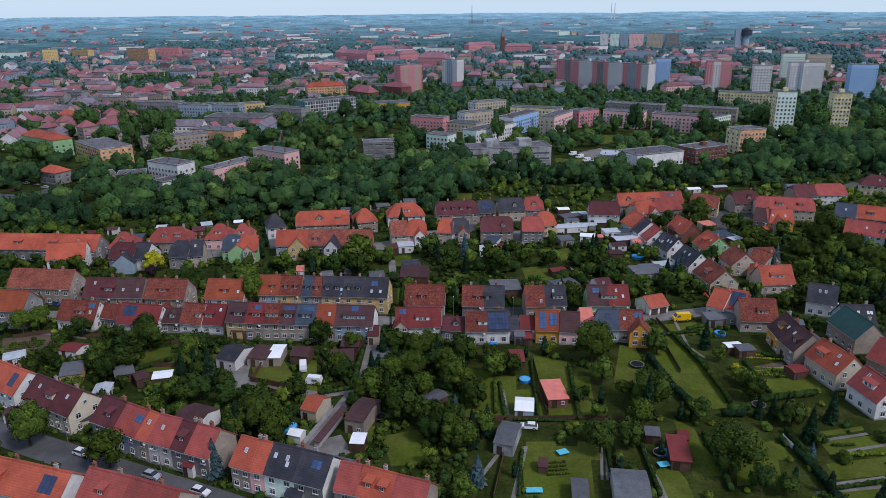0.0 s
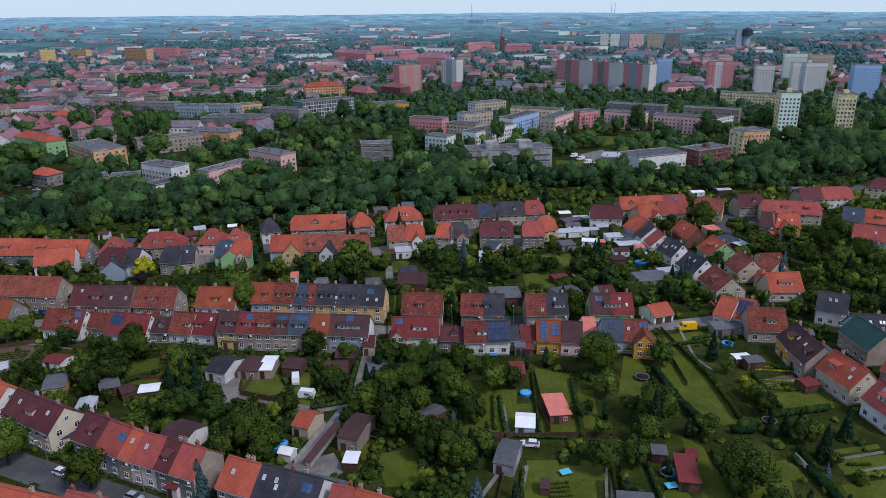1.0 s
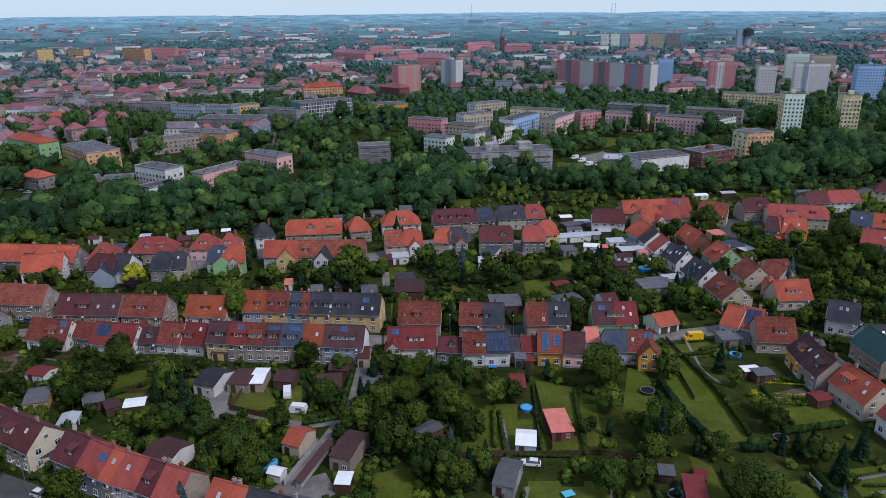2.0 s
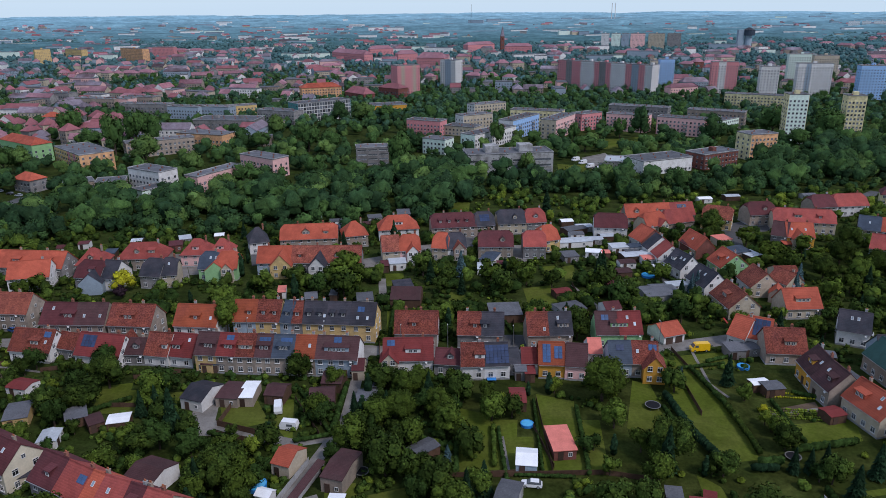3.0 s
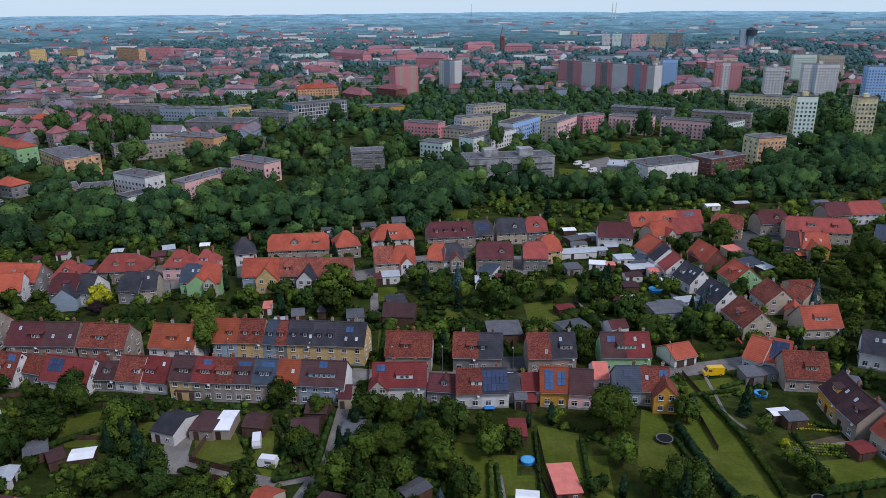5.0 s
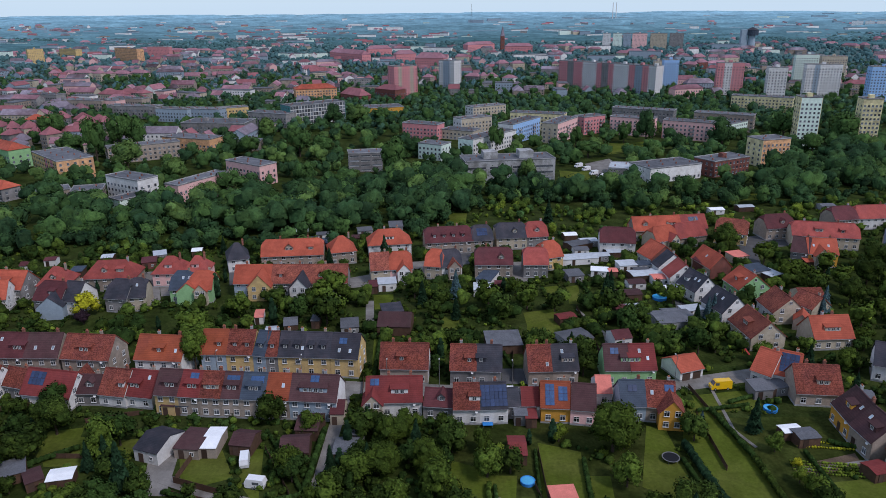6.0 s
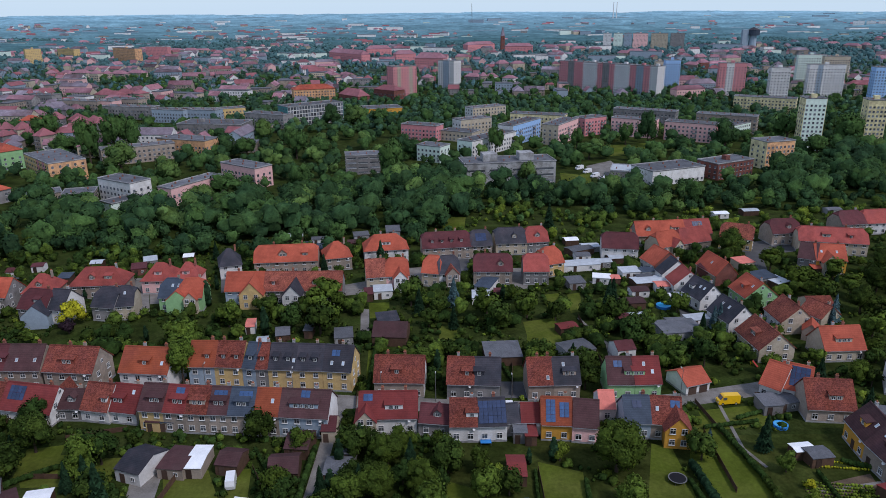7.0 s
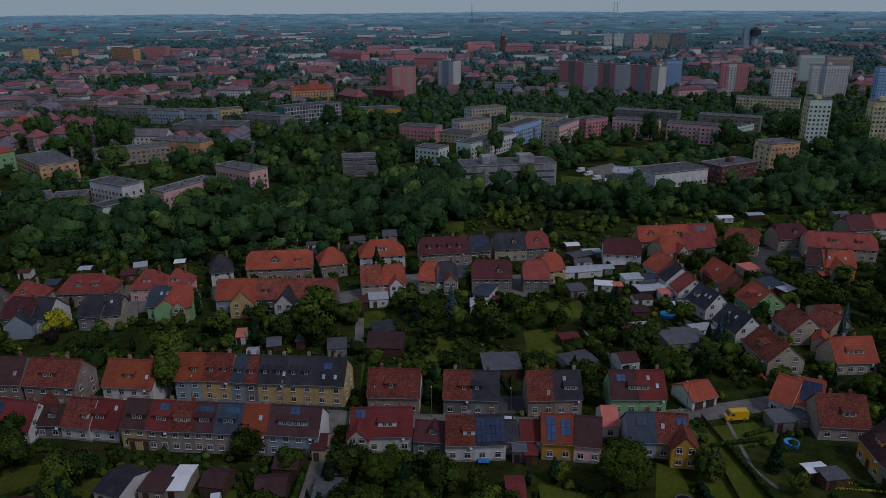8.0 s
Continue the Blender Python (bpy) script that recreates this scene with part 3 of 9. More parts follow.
def block(x, y, yaw, w, d, h, wall="grey", floors=4, roof="felt", end="", cols=0, name="apartment_block", label="", group="", stripes=(), balconies=(), hat=0, hatw=1.6, plinth="concrete", pitched=0.0, roofcol="red", category="building", fh=2.8, z=0.0, ww=1.3, wh=1.35):
    """A block of flats. end: another colour for the gable ends; stripes: (place, width, colour) bands up the front;
    balconies: places of balcony columns; hat: boxes on the roof; pitched: height of a hipped roof in place of a flat one."""
    root = tagged(new(name), label, category, group)
    root.matrix_basis = pose(x, y, z, 0, 0, yaw)
    FOOT.append((x, y, yaw, w, d))
    X, Y = w / 2, d / 2
    solid("wall", *box(-X, X, -Y, Y, -1, h), WALL[wall], root)
    if end:
        for s in (-1, 1):
            solid("end_wall", *box(s * X - 0.12, s * X + 0.12, -Y - 0.04, Y + 0.04, -1, h + 0.02), WALL[end], root)
    if pitched:
        solid("roof", *roof_shape(w, d, h, pitched, over=0.5, kind="hip"), ROOF[roofcol], root)
    else:
        solid("roof", *joined(box(-X - 0.15, X + 0.15, -Y - 0.15, Y + 0.15, h, h + 0.25)), ROOF[roof], root)
        solid("parapet", *joined(box(-X - 0.2, X + 0.2, -Y - 0.2, -Y + 0.1, h + 0.25, h + 0.7), box(-X - 0.2, X + 0.2, Y - 0.1, Y + 0.2, h + 0.25, h + 0.7),
                                 box(-X - 0.2, -X + 0.1, -Y + 0.1, Y - 0.1, h + 0.25, h + 0.7), box(X - 0.1, X + 0.2, -Y + 0.1, Y - 0.1, h + 0.25, h + 0.7)), WALL["concrete"], root)
        for i in range(hat):
            hx = ((i + 0.5) / hat - 0.5) * w * 0.8
            solid("roof_housing", *box(hx - hatw, hx + hatw, -hatw * 0.95, hatw * 1.05, h + 0.25, h + (2.6 if hatw < 2 else 4.2)), WALL[wall if not end else end], root)
        vents = [box(a - 0.3, a + 0.3, b - 0.3, b + 0.3, h + 0.25, h + 1.2) for a, b in ((((i + 0.5) / max(2, int(w / 5)) - 0.5) * w * 0.94, Y * (0.45 if i % 2 else -0.35)) for i in range(max(2, int(w / 5))))]
        solid("roof_vents", *joined(*vents), BRICK, root)["kind"] = "stuff"
    n = cols or max(2, round(w / 3.0))
    for px, sw, colour in stripes:
        solid("facade_panel", *box(px * w - sw / 2, px * w + sw / 2, -Y - 0.06, -Y + 0.1, 0, h - 0.02), WALL[colour], root)
    fr, pn = [], []
    for m, length, c in ((pose(0, -Y - 0.06, 0), w, n), (pose(X + (0.12 if end else 0.0), 0, 0, 0, 0, 90), d, max(1, round(d / 4.2))), (pose(-X - (0.12 if end else 0.0), 0, 0, 0, 0, -90), d, max(1, round(d / 4.2)))):
        a, b = facade(length, h, floors, c, fh, 0.9, *((ww, wh) if length == w else (1.3, 1.35))) if y < 1100 else facade(length, h, floors, c, fh, 1.0, 0.9, 1.0)
        fr += [turned(s, m) for s in a]
        pn += [turned(s, m) for s in b]
    if y < 650:
        tagged(solid("window_sill", *joined(*fr), FRAME, root), kind="stuff")
    tagged(solid("window_panes", *joined(*pn), BLOCK_GLASS, root), kind="stuff")
    for px in balconies:
        for k in range(1, floors):
            solid("balcony", *joined(box(px * w - 1.5, px * w + 1.5, -Y - 1.2, -Y, k * fh, k * fh + 0.12), box(px * w - 1.5, px * w + 1.5, -Y - 1.2, -Y - 1.1, k * fh + 0.12, k * fh + 1.0),
                                     box(px * w - 1.5, px * w - 1.4, -Y - 1.1, -Y, k * fh + 0.12, k * fh + 1.0), box(px * w + 1.4, px * w + 1.5, -Y - 1.1, -Y, k * fh + 0.12, k * fh + 1.0)), WALL["concrete"], root)
    return root


# ---- trees ----
bm = bmesh.new()
bmesh.ops.create_icosphere(bm, subdivisions=1, radius=1)
ICO_V = [tuple(v.co) for v in bm.verts]
ICO_F = [tuple(v.index for v in f.verts) for f in bm.faces]
bm.free()


def lump(rng, c, r, rz=1.0, rough=0.25):
    """An uneven clump of leaves."""
    v = []
    for a, b, e in ICO_V:
        k = r * (1 + rng.uniform(-rough, rough))
        v.append((c[0] + a * k, c[1] + b * k, c[2] + e * k * rz))
    return v, ICO_F


def leaf_cards(rng, lobes, count, size):
    """Small leaf sprays over the outside of the lobes."""
    v, f = [], []
    weights = [r * r for _, r in lobes]
    for _ in range(count):
        c, r = rng.choices(lobes, weights)[0]
        while True:
            n = Vector((rng.gauss(0, 1), rng.gauss(0, 1), rng.gauss(0.25, 1)))
            if n.length > 0.1:
                break
        n.normalize()
        p = Vector(c) + n * r * rng.uniform(0.9, 1.15)
        n = (n + Vector((rng.gauss(0, 0.3), rng.gauss(0, 0.3), rng.gauss(0, 0.3)))).normalized()
        t = n.orthogonal().normalized()
        t.rotate(Matrix.Rotation(rng.uniform(0, 6.28), 3, n))
        b = n.cross(t)
        s = size * rng.uniform(0.6, 1.3)
        k = len(v)
        v += [tuple(p + t * s * 0.6), tuple(p + b * s * 0.45 - n * s * 0.05), tuple(p - t * s * 0.6), tuple(p - b * s * 0.45 - n * s * 0.05)]
        f.append((k, k + 1, k + 2, k + 3))
    return v, f


def limb(p, q, r0, r1, n=6):
    """A tapered limb from p to q."""
    p, q = Vector(p), Vector(q)
    a = (q - p).normalized()
    t = a.orthogonal().normalized()
    b = a.cross(t)
    v = [tuple(c + (t * math.cos(2 * math.pi * i / n) + b * math.sin(2 * math.pi * i / n)) * r) for c, r in ((p, r0), (q, r1)) for i in range(n)]
    return v, [(i, (i + 1) % n, n + (i + 1) % n, n + i) for i in range(n)] + [tuple(range(n, 2 * n))]


def broad_tree_shapes(seed, r=4.0, h=9.0, cards=420, lobes_n=11, card=0.45):
    rng = random.Random(seed)
    mid = h * 0.56
    lobes = [((0, 0, mid), r * 0.66)]
    for i in range(lobes_n):
        a, e = rng.uniform(0, 6.28), rng.uniform(-0.75, 1.05)
        k = r * rng.uniform(0.5, 0.76)
        lobes.append(((math.cos(a) * k * math.cos(e), math.sin(a) * k * math.cos(e), mid + math.sin(e) * h * 0.31), r * rng.uniform(0.27, 0.44)))
    crown = joined(*[lump(rng, c, q * 0.8, rng.uniform(0.8, 1.0), 0.3) for c, q in lobes], leaf_cards(rng, lobes, cards, card))
    trunk = joined(limb((0, 0, -0.3), (0.1, 0.05, h * 0.45), r * 0.075, r * 0.05), *[limb((0.1, 0.05, h * 0.3), (c[0] * 0.75, c[1] * 0.75, c[2]), r * 0.04, r * 0.015, 5) for c, q in lobes[1:5]])
    return trunk, crown, lobes, (0, 0, mid), r


def conifer_shapes(seed, r=2.3, h=10.0, tiers=11):
    rng = random.Random(seed)
    v, f = [], []
    for i in range(tiers):
        z0 = h * (0.08 + 0.86 * i / tiers)
        rr = r * (1 - i / tiers) ** 0.85 + 0.15
        n = max(7, int(16 - i * 0.7))
        for j in range(n):
            a = 2 * math.pi * (j + rng.uniform(-0.3, 0.3)) / n
            q = rr * rng.uniform(0.75, 1.12)
            zt = z0 + h / tiers * rng.uniform(1.0, 1.5)
            wd = q * 0.33 + 0.08
            k = len(v)
            c, s = math.cos(a), math.sin(a)
            v += [(0, 0, zt), (c * q * 0.55 - s * wd, s * q * 0.55 + c * wd, z0 + (zt - z0) * 0.35), (c * q, s * q, z0 - 0.15 * q), (c * q * 0.55 + s * wd, s * q * 0.55 - c * wd, z0 + (zt - z0) * 0.35)]
            f += [(k, k + 1, k + 2), (k, k + 2, k + 3)]
    core = lump(rng, (0, 0, h * 0.4), r * 0.55, h * 0.36 / (r * 0.55), 0.1)
    return limb((0, 0, -0.3), (0, 0, h * 0.9), r * 0.09, 0.03), joined((v, f), core)


def column_shapes(seed, r=0.9, h=6.0):
    rng = random.Random(seed)
    lobes = [((rng.uniform(-0.15, 0.15), rng.uniform(-0.15, 0.15), h * k), r * q) for k, q in ((0.15, 0.9), (0.35, 1.0), (0.55, 0.9), (0.72, 0.7), (0.88, 0.42))]
    return limb((0, 0, -0.2), (0, 0, h * 0.5), 0.1, 0.05), joined(*[lump(rng, c, q, 1.4, 0.15) for c, q in lobes], leaf_cards(rng, lobes, 220, 0.3)), lobes, (0, 0, h * 0.45), h * 0.5


def bush_shapes(seed, r=1.2):
    rng = random.Random(seed)
    lobes = [((rng.uniform(-0.5, 0.5) * r, rng.uniform(-0.5, 0.5) * r, r * rng.uniform(0.35, 0.75)), r * rng.uniform(0.4, 0.65)) for _ in range(5)]
    return limb((0, 0, -0.2), (0, 0, r * 0.5), 0.08, 0.05, 5), joined(*[lump(rng, c, q, 0.85, 0.2) for c, q in lobes], leaf_cards(rng, lobes, 190, 0.26)), lobes, (0, 0, r * 0.4), r


TREES = {}


def tree_kind(key, shapes, leaf, name, label, group, category="tree"):
    trunk, crown, *around = shapes
    me = mesh_of("crown", crown, LEAF[leaf])
    if around:
        leafy(me, *around)
    TREES.setdefault(key, []).append((mesh_of("trunk", trunk, TRUNK), me, name, label, group, category))


for i in range(4):
    leaf = "oak" if i % 2 else "lime"
    tree_kind("big", broad_tree_shapes(10 + i, 5.0, 10.5, 3400, 22, 0.42), leaf, "deciduous_tree", "large dark green deciduous tree with a full crown", "large garden trees")
    tree_kind("tall", broad_tree_shapes(15 + i, 5.0, 11.5, 1500, 18, 0.55), ("wood_dark", "wood_mid", "wood_pale", "wood_mid")[i], "deciduous_tree", "tall green tree among blocks of flats", "tall trees")
for i in range(5):
    leaf = ("oak", "lime", "oak", "hedge", "lime")[i]
    tree_kind("mid", broad_tree_shapes(20 + i, 3.0, 6.6, 1250, 16, 0.36), leaf, "deciduous_tree", "leafy green garden tree among the houses", "garden trees")
    tree_kind("midfar", broad_tree_shapes(25 + i, 3.0, 6.6, 420, 12, 0.6), leaf, "deciduous_tree", "leafy green garden tree among the houses", "garden trees")
for i in range(3):
    leaf = ("lime", "hedge", "oak")[i]
    tree_kind("fruit", broad_tree_shapes(30 + i, 1.9, 4.0, 480, 10, 0.33), leaf, "fruit_tree", "small rounded fruit tree on the grass", "fruit trees")
    tree_kind("fruitfar", broad_tree_shapes(35 + i, 1.9, 4.0, 220, 9, 0.45), leaf, "fruit_tree", "small rounded fruit tree on the grass", "fruit trees")
tree_kind("golden", broad_tree_shapes(40, 3.3, 7.2, 900, 13, 0.4), "golden", "golden_tree", "golden-leaved rounded tree in a back garden", "golden trees")
tree_kind("roundtree", broad_tree_shapes(43, 3.7, 13.5, 2600, 20, 0.42), "lime", "deciduous_tree", "round olive green tree between two terraced houses", "large garden trees")
tree_kind("plum", broad_tree_shapes(42, 2.8, 5.6, 900, 12, 0.4), "plum", "plum_tree", "dark purple-leaved rounded tree in a garden", "ornamental trees")
tree_kind("bright", broad_tree_shapes(41, 2.2, 4.6, 700, 10, 0.3), "bright", "ornamental_tree", "yellow-green ornamental tree in a garden", "ornamental trees")
for i in range(2):
    tree_kind("fir", conifer_shapes(50 + i, 2.4, 10.5), "fir", "conifer", "tall dark green conifer in a garden", "conifers")
    tree_kind("spruce", conifer_shapes(60 + i, 2.3, 9.0), "spruce", "blue_spruce", "silvery blue spruce with layered branches", "blue spruces")
tree_kind("column", column_shapes(70), "fir", "columnar_thuja", "slim upright evergreen thuja", "thujas")
for i in range(3):
    tree_kind("bush", bush_shapes(80 + i, 1.25), ("hedge", "lime", "oak")[i], "garden_bush", "rounded green bush in a garden", "garden bushes", "bush")
tree_kind("brightbush", bush_shapes(90, 1.1), "bright", "garden_bush", "bright yellow-green leafy garden bush", "garden bushes", "bush")
PICK = random.Random(5)


def tree(kind, x, y, s=1.0, sz=None, z=0.0):
    """A tree of that kind: an empty at its foot with a trunk and a crown."""
    if y > 215 and kind in ("mid", "fruit"):
        kind += "far"
    trunk, crown, name, label, group, category = PICK.choice(TREES[kind])
    root = tagged(new(name), label, category, group)
    m = pose(x, y, z, 0, 0, PICK.uniform(0, 360))
    root.matrix_basis = m @ Matrix.Diagonal((s, s, sz or s * PICK.uniform(0.9, 1.1), 1))
    same("trunk", trunk, root, Matrix())
    same("crown", crown, root, Matrix())
    return root


def spire(x, y, k=1.0):
    """A brick church tower with a pointed helm."""
    root = tagged(new("church_tower"), "slender red brick church tower with a pointed spire", "church")
    root.matrix_basis = pose(x, y, 0, 0, 0, 10) @ Matrix.Scale(k, 4)
    solid("wall", *box(-5, 5, -5, 5, -1, 44), WALL["brick"], root)
    solid("spire", [(-5.4, -5.4, 44), (5.4, -5.4, 44), (5.4, 5.4, 44), (-5.4, 5.4, 44), (0, 0, 74)], [(0, 1, 4), (1, 2, 4), (2, 3, 4), (3, 0, 4), (3, 2, 1, 0)], ROOF["old_brown"], root)
    for k in (12, 24, 34):
        solid("belfry_opening", *box(-1.2, 1.2, -5.1, -4.9, k, k + 5), GLASS, root)


def water_tower(x, y):
    """A dark water tower on a drum of legs."""
    root = tagged(new("water_tower"), "dark old water tower with a wide drum", "tower")
    root.matrix_basis = pose(x, y, 0)
    solid("shaft", *ring(12, 9, 8, -1, 28), WALL["bluegrey"], root)
    solid("tank", *ring(16, 14, 14, 28, 40), ROOF["slate"], root)
    solid("tank_roof", *ring(16, 14.5, 2, 40, 46), ROOF["dark"], root)
    solid("stair_tower", *box(-26, -12, -5, 5, -1, 41), WALL["bluegrey"], root)


def smokestack(x, y, h, r=2.6):
    """A tall works chimney."""
    root = tagged(new("smokestack"), "tall pale works chimney on the skyline", "chimney", "smokestacks")
    root.matrix_basis = pose(x, y, 0)
    solid("shaft", *ring(12, r, r * 0.65, -5, h), WALL["white"], root)
    solid("rim", *ring(12, r * 0.75, r * 0.75, h, h + 2), WALL["concrete"], root)


def radio_mast(x, y, h):
    """A thin lattice mast: four legs and rings of bracing."""
    root = tagged(new("radio_mast"), "thin grey lattice radio mast on the skyline", "mast")
    root.matrix_basis = pose(x, y, 0)
    for sx in (-1, 1):
        for sy in (-1, 1):
            solid("leg", *limb((sx * 4, sy * 4, -5), (sx * 0.8, sy * 0.8, h), 0.45, 0.3, 5), POLE, root)
    for k in range(1, 9):
        q = 4 - 3.2 * k / 9
        solid("brace", *box(-q, q, -q, q, h * k / 9 - 0.4, h * k / 9 + 0.4), POLE, root)


# ---- vehicles and garden things ----
PAINT = {c: mat("%s_car_paint" % c, v, 0.3, 0.05, 1, 4, 0.0, spec=0.6) for c, v in (("white", (0.7, 0.7, 0.71)), ("silver", (0.35, 0.37, 0.4)), ("yellow", (0.72, 0.42, 0.01)), ("black", (0.02, 0.02, 0.024)), ("red", (0.35, 0.03, 0.025)), ("blue", (0.04, 0.1, 0.3)))}
RUBBER = mat("tyre_rubber", (0.02, 0.02, 0.02), 0.9, 0.1, 2, 8, 0.0)
WATER = mat("pool_water", (0.06, 0.36, 0.62), 0.08, 0.1, 1, 3, 0.1, spec=0.6)
POOL = mat("blue_pool_foil", (0.04, 0.22, 0.55), 0.5, 0.12, 1, 4, 0.0)
NET = mat("black_trampoline_mat", (0.015, 0.015, 0.018), 0.7, 0.1, 1, 4, 0.0)
AQUA = mat("turquoise_plastic", (0.10, 0.48, 0.60), 0.5, 0.1, 1, 4, 0.0)


def section(profile, w, taper=0.0):
    """A body from a side profile (y, z), w wide, its top drawn in by taper."""
    top = max(z for _, z in profile)
    low = min(z for _, z in profile)
    v = []
    for s in (-1, 1):
        v += [(s * (w / 2 - taper * (z - low) / (top - low)), y, z) for y, z in profile]
    n = len(profile)
    f = [tuple(range(n)), tuple(range(2 * n - 1, n - 1, -1))] + [(i, n + i, n + (i + 1) % n, (i + 1) % n) for i in range(n)]
    return v, f


def wheels(root, w, base, r=0.32):
    tyre = None
    for sx in (-1, 1):
        for sy in (-base / 2, base / 2):
            v, f = ring(14, r, r, -0.1, 0.1)
            if tyre is None:
                tyre = mesh_of("tyre", (v, f), RUBBER)
                rim = mesh_of("rim", ring(10, r * 0.6, r * 0.6, -0.11, 0.11), ALU)
            t = same("wheel", tyre, root, Matrix.Translation((sx * (w / 2 - 0.08), sy, r)) @ Matrix.Rotation(math.pi / 2, 4, 'Y'))
            same("rim", rim, t, Matrix())


def car(x, y, yaw, paint="white", label="white parked car"):
    root = tagged(new("car"), label, "car", "parked cars")
    root.matrix_basis = pose(x, y, 0.04, 0, 0, yaw)
    solid("body", *section([(-2.1, 0.35), (-2.15, 0.75), (-1.9, 0.9), (1.05, 0.95), (2.0, 0.78), (2.1, 0.5), (2.05, 0.3), (-2.0, 0.28)], 1.75, 0.08), PAINT[paint], root)
    solid("cabin", *section([(-1.95, 0.92), (-1.5, 1.38), (0.2, 1.42), (1.05, 0.93)], 1.6, 0.18), GLASS, root)
    solid("car_roof", *section([(-1.5, 1.37), (-1.4, 1.45), (0.1, 1.48), (0.25, 1.41)], 1.28, 0.05), PAINT[paint], root)
    for s in (-0.6, 0.6):
        solid("headlight", *box(s - 0.17, s + 0.17, 2.02, 2.12, 0.6, 0.74), FRAME, root)
    wheels(root, 1.75, 2.6)


def van(x, y, yaw, paint="yellow", label="yellow delivery van parked on the street"):
    root = tagged(new("van"), label, "van")
    root.matrix_basis = pose(x, y, 0.04, 0, 0, yaw)
    solid("body", *section([(-2.7, 0.4), (-2.72, 2.35), (-2.6, 2.5), (1.3, 2.5), (1.65, 2.35), (2.2, 1.45), (2.65, 1.2), (2.72, 0.5), (2.6, 0.35)], 2.0, 0.14), PAINT[paint], root)
    solid("windscreen", [(-0.8, 1.74, 2.28), (0.8, 1.74, 2.28), (0.88, 2.23, 1.48), (-0.88, 2.23, 1.48), (-0.8, 1.6, 2.2), (0.8, 1.6, 2.2), (0.88, 2.1, 1.42), (-0.88, 2.1, 1.42)],
          [(0, 1, 2, 3), (7, 6, 5, 4), (0, 4, 5, 1), (1, 5, 6, 2), (2, 6, 7, 3), (3, 7, 4, 0)], GLASS, root)
    for s in (-1, 1):
        solid("side_window", *box(s * 0.95 - 0.04, s * 0.95 + 0.04, 0.7, 1.6, 1.45, 2.1), GLASS, root)
    for s in (-0.7, 0.7):
        solid("headlight", *box(s - 0.18, s + 0.18, 2.66, 2.76, 0.75, 1.0), FRAME, root)
    wheels(root, 2.0, 3.3, 0.36)


def caravan(x, y, yaw):
    root = tagged(new("caravan"), "small white caravan parked on the grass", "caravan")
    root.matrix_basis = pose(x, y, 0, 0, 0, yaw)
    solid("body", *section([(-2.0, 0.4), (-2.15, 1.2), (-1.8, 2.3), (1.7, 2.35), (2.15, 1.5), (2.05, 0.5), (1.8, 0.35)], 2.0, 0.1), PAINT["white"], root)
    solid("window", *box(-0.98, -0.9, -1.0, 0.4, 1.2, 1.8), GLASS, root)
    solid("drawbar", *box(-0.06, 0.06, 2.0, 3.0, 0.4, 0.5), POLE, root)
    wheels(root, 2.0, 0.75, 0.32)


def round_pool(x, y, r=1.7, h=0.8, label="round blue garden pool on the grass"):
    root = tagged(new("garden_pool"), label, "pool", "garden pools")
    root.matrix_basis = pose(x, y, 0)
    n = 24
    v = [(q * math.cos(2 * math.pi * i / n), q * math.sin(2 * math.pi * i / n), z) for q, z in ((r, 0), (r + 0.05, h), (r - 0.12, h), (r - 0.12, 0.05)) for i in range(n)]
    f = [(k * n + i, k * n + (i + 1) % n, (k + 1) * n + (i + 1) % n, (k + 1) * n + i) for k in range(3) for i in range(n)] + [tuple(range(3 * n, 4 * n))]
    solid("pool_wall", v, f, POOL, root)
    solid("water", *ring(n, r - 0.13, r - 0.13, h - 0.2, h - 0.05), WATER, root)


def trampoline(x, y, r=1.8):
    root = tagged(new("trampoline"), "round black garden trampoline with a pale rim", "trampoline", "trampolines")
    root.matrix_basis = pose(x, y, 0)
    solid("jumping_mat", *ring(28, r - 0.25, r - 0.25, 0.78, 0.82), NET, root)
    n = 28
    v = [(q * math.cos(2 * math.pi * i / n), q * math.sin(2 * math.pi * i / n), z) for q, z in ((r - 0.25, 0.83), (r, 0.86), (r, 0.78), (r - 0.25, 0.76)) for i in range(n)]
    solid("rim_pad", v, [(k * n + i, k * n + (i + 1) % n, ((k + 1) % 4) * n + (i + 1) % n, ((k + 1) % 4) * n + i) for k in range(4) for i in range(n)], POLE, root)
    for k in range(6):
        a = 2 * math.pi * k / 6
        solid("leg", *ring(6, 0.03, 0.03, 0, 0.8, (r - 0.1) * math.cos(a), (r - 0.1) * math.sin(a)), POLE, root)


def garden_table(x, y, yaw, w=2.2, d=1.4, colour=AQUA, label="pale blue table in a garden"):
    root = tagged(new("garden_table"), label, "table", "garden tables")
    root.matrix_basis = pose(x, y, 0, 0, 0, yaw)
    solid("tabletop", *box(-w / 2, w / 2, -d / 2, d / 2, 0.7, 0.76), colour, root)
    for sx in (-1, 1):
        for sy in (-1, 1):
            solid("leg", *box(sx * (w / 2 - 0.1) - 0.04, sx * (w / 2 - 0.1) + 0.04, sy * (d / 2 - 0.1) - 0.04, sy * (d / 2 - 0.1) + 0.04, 0, 0.7), POLE, root)


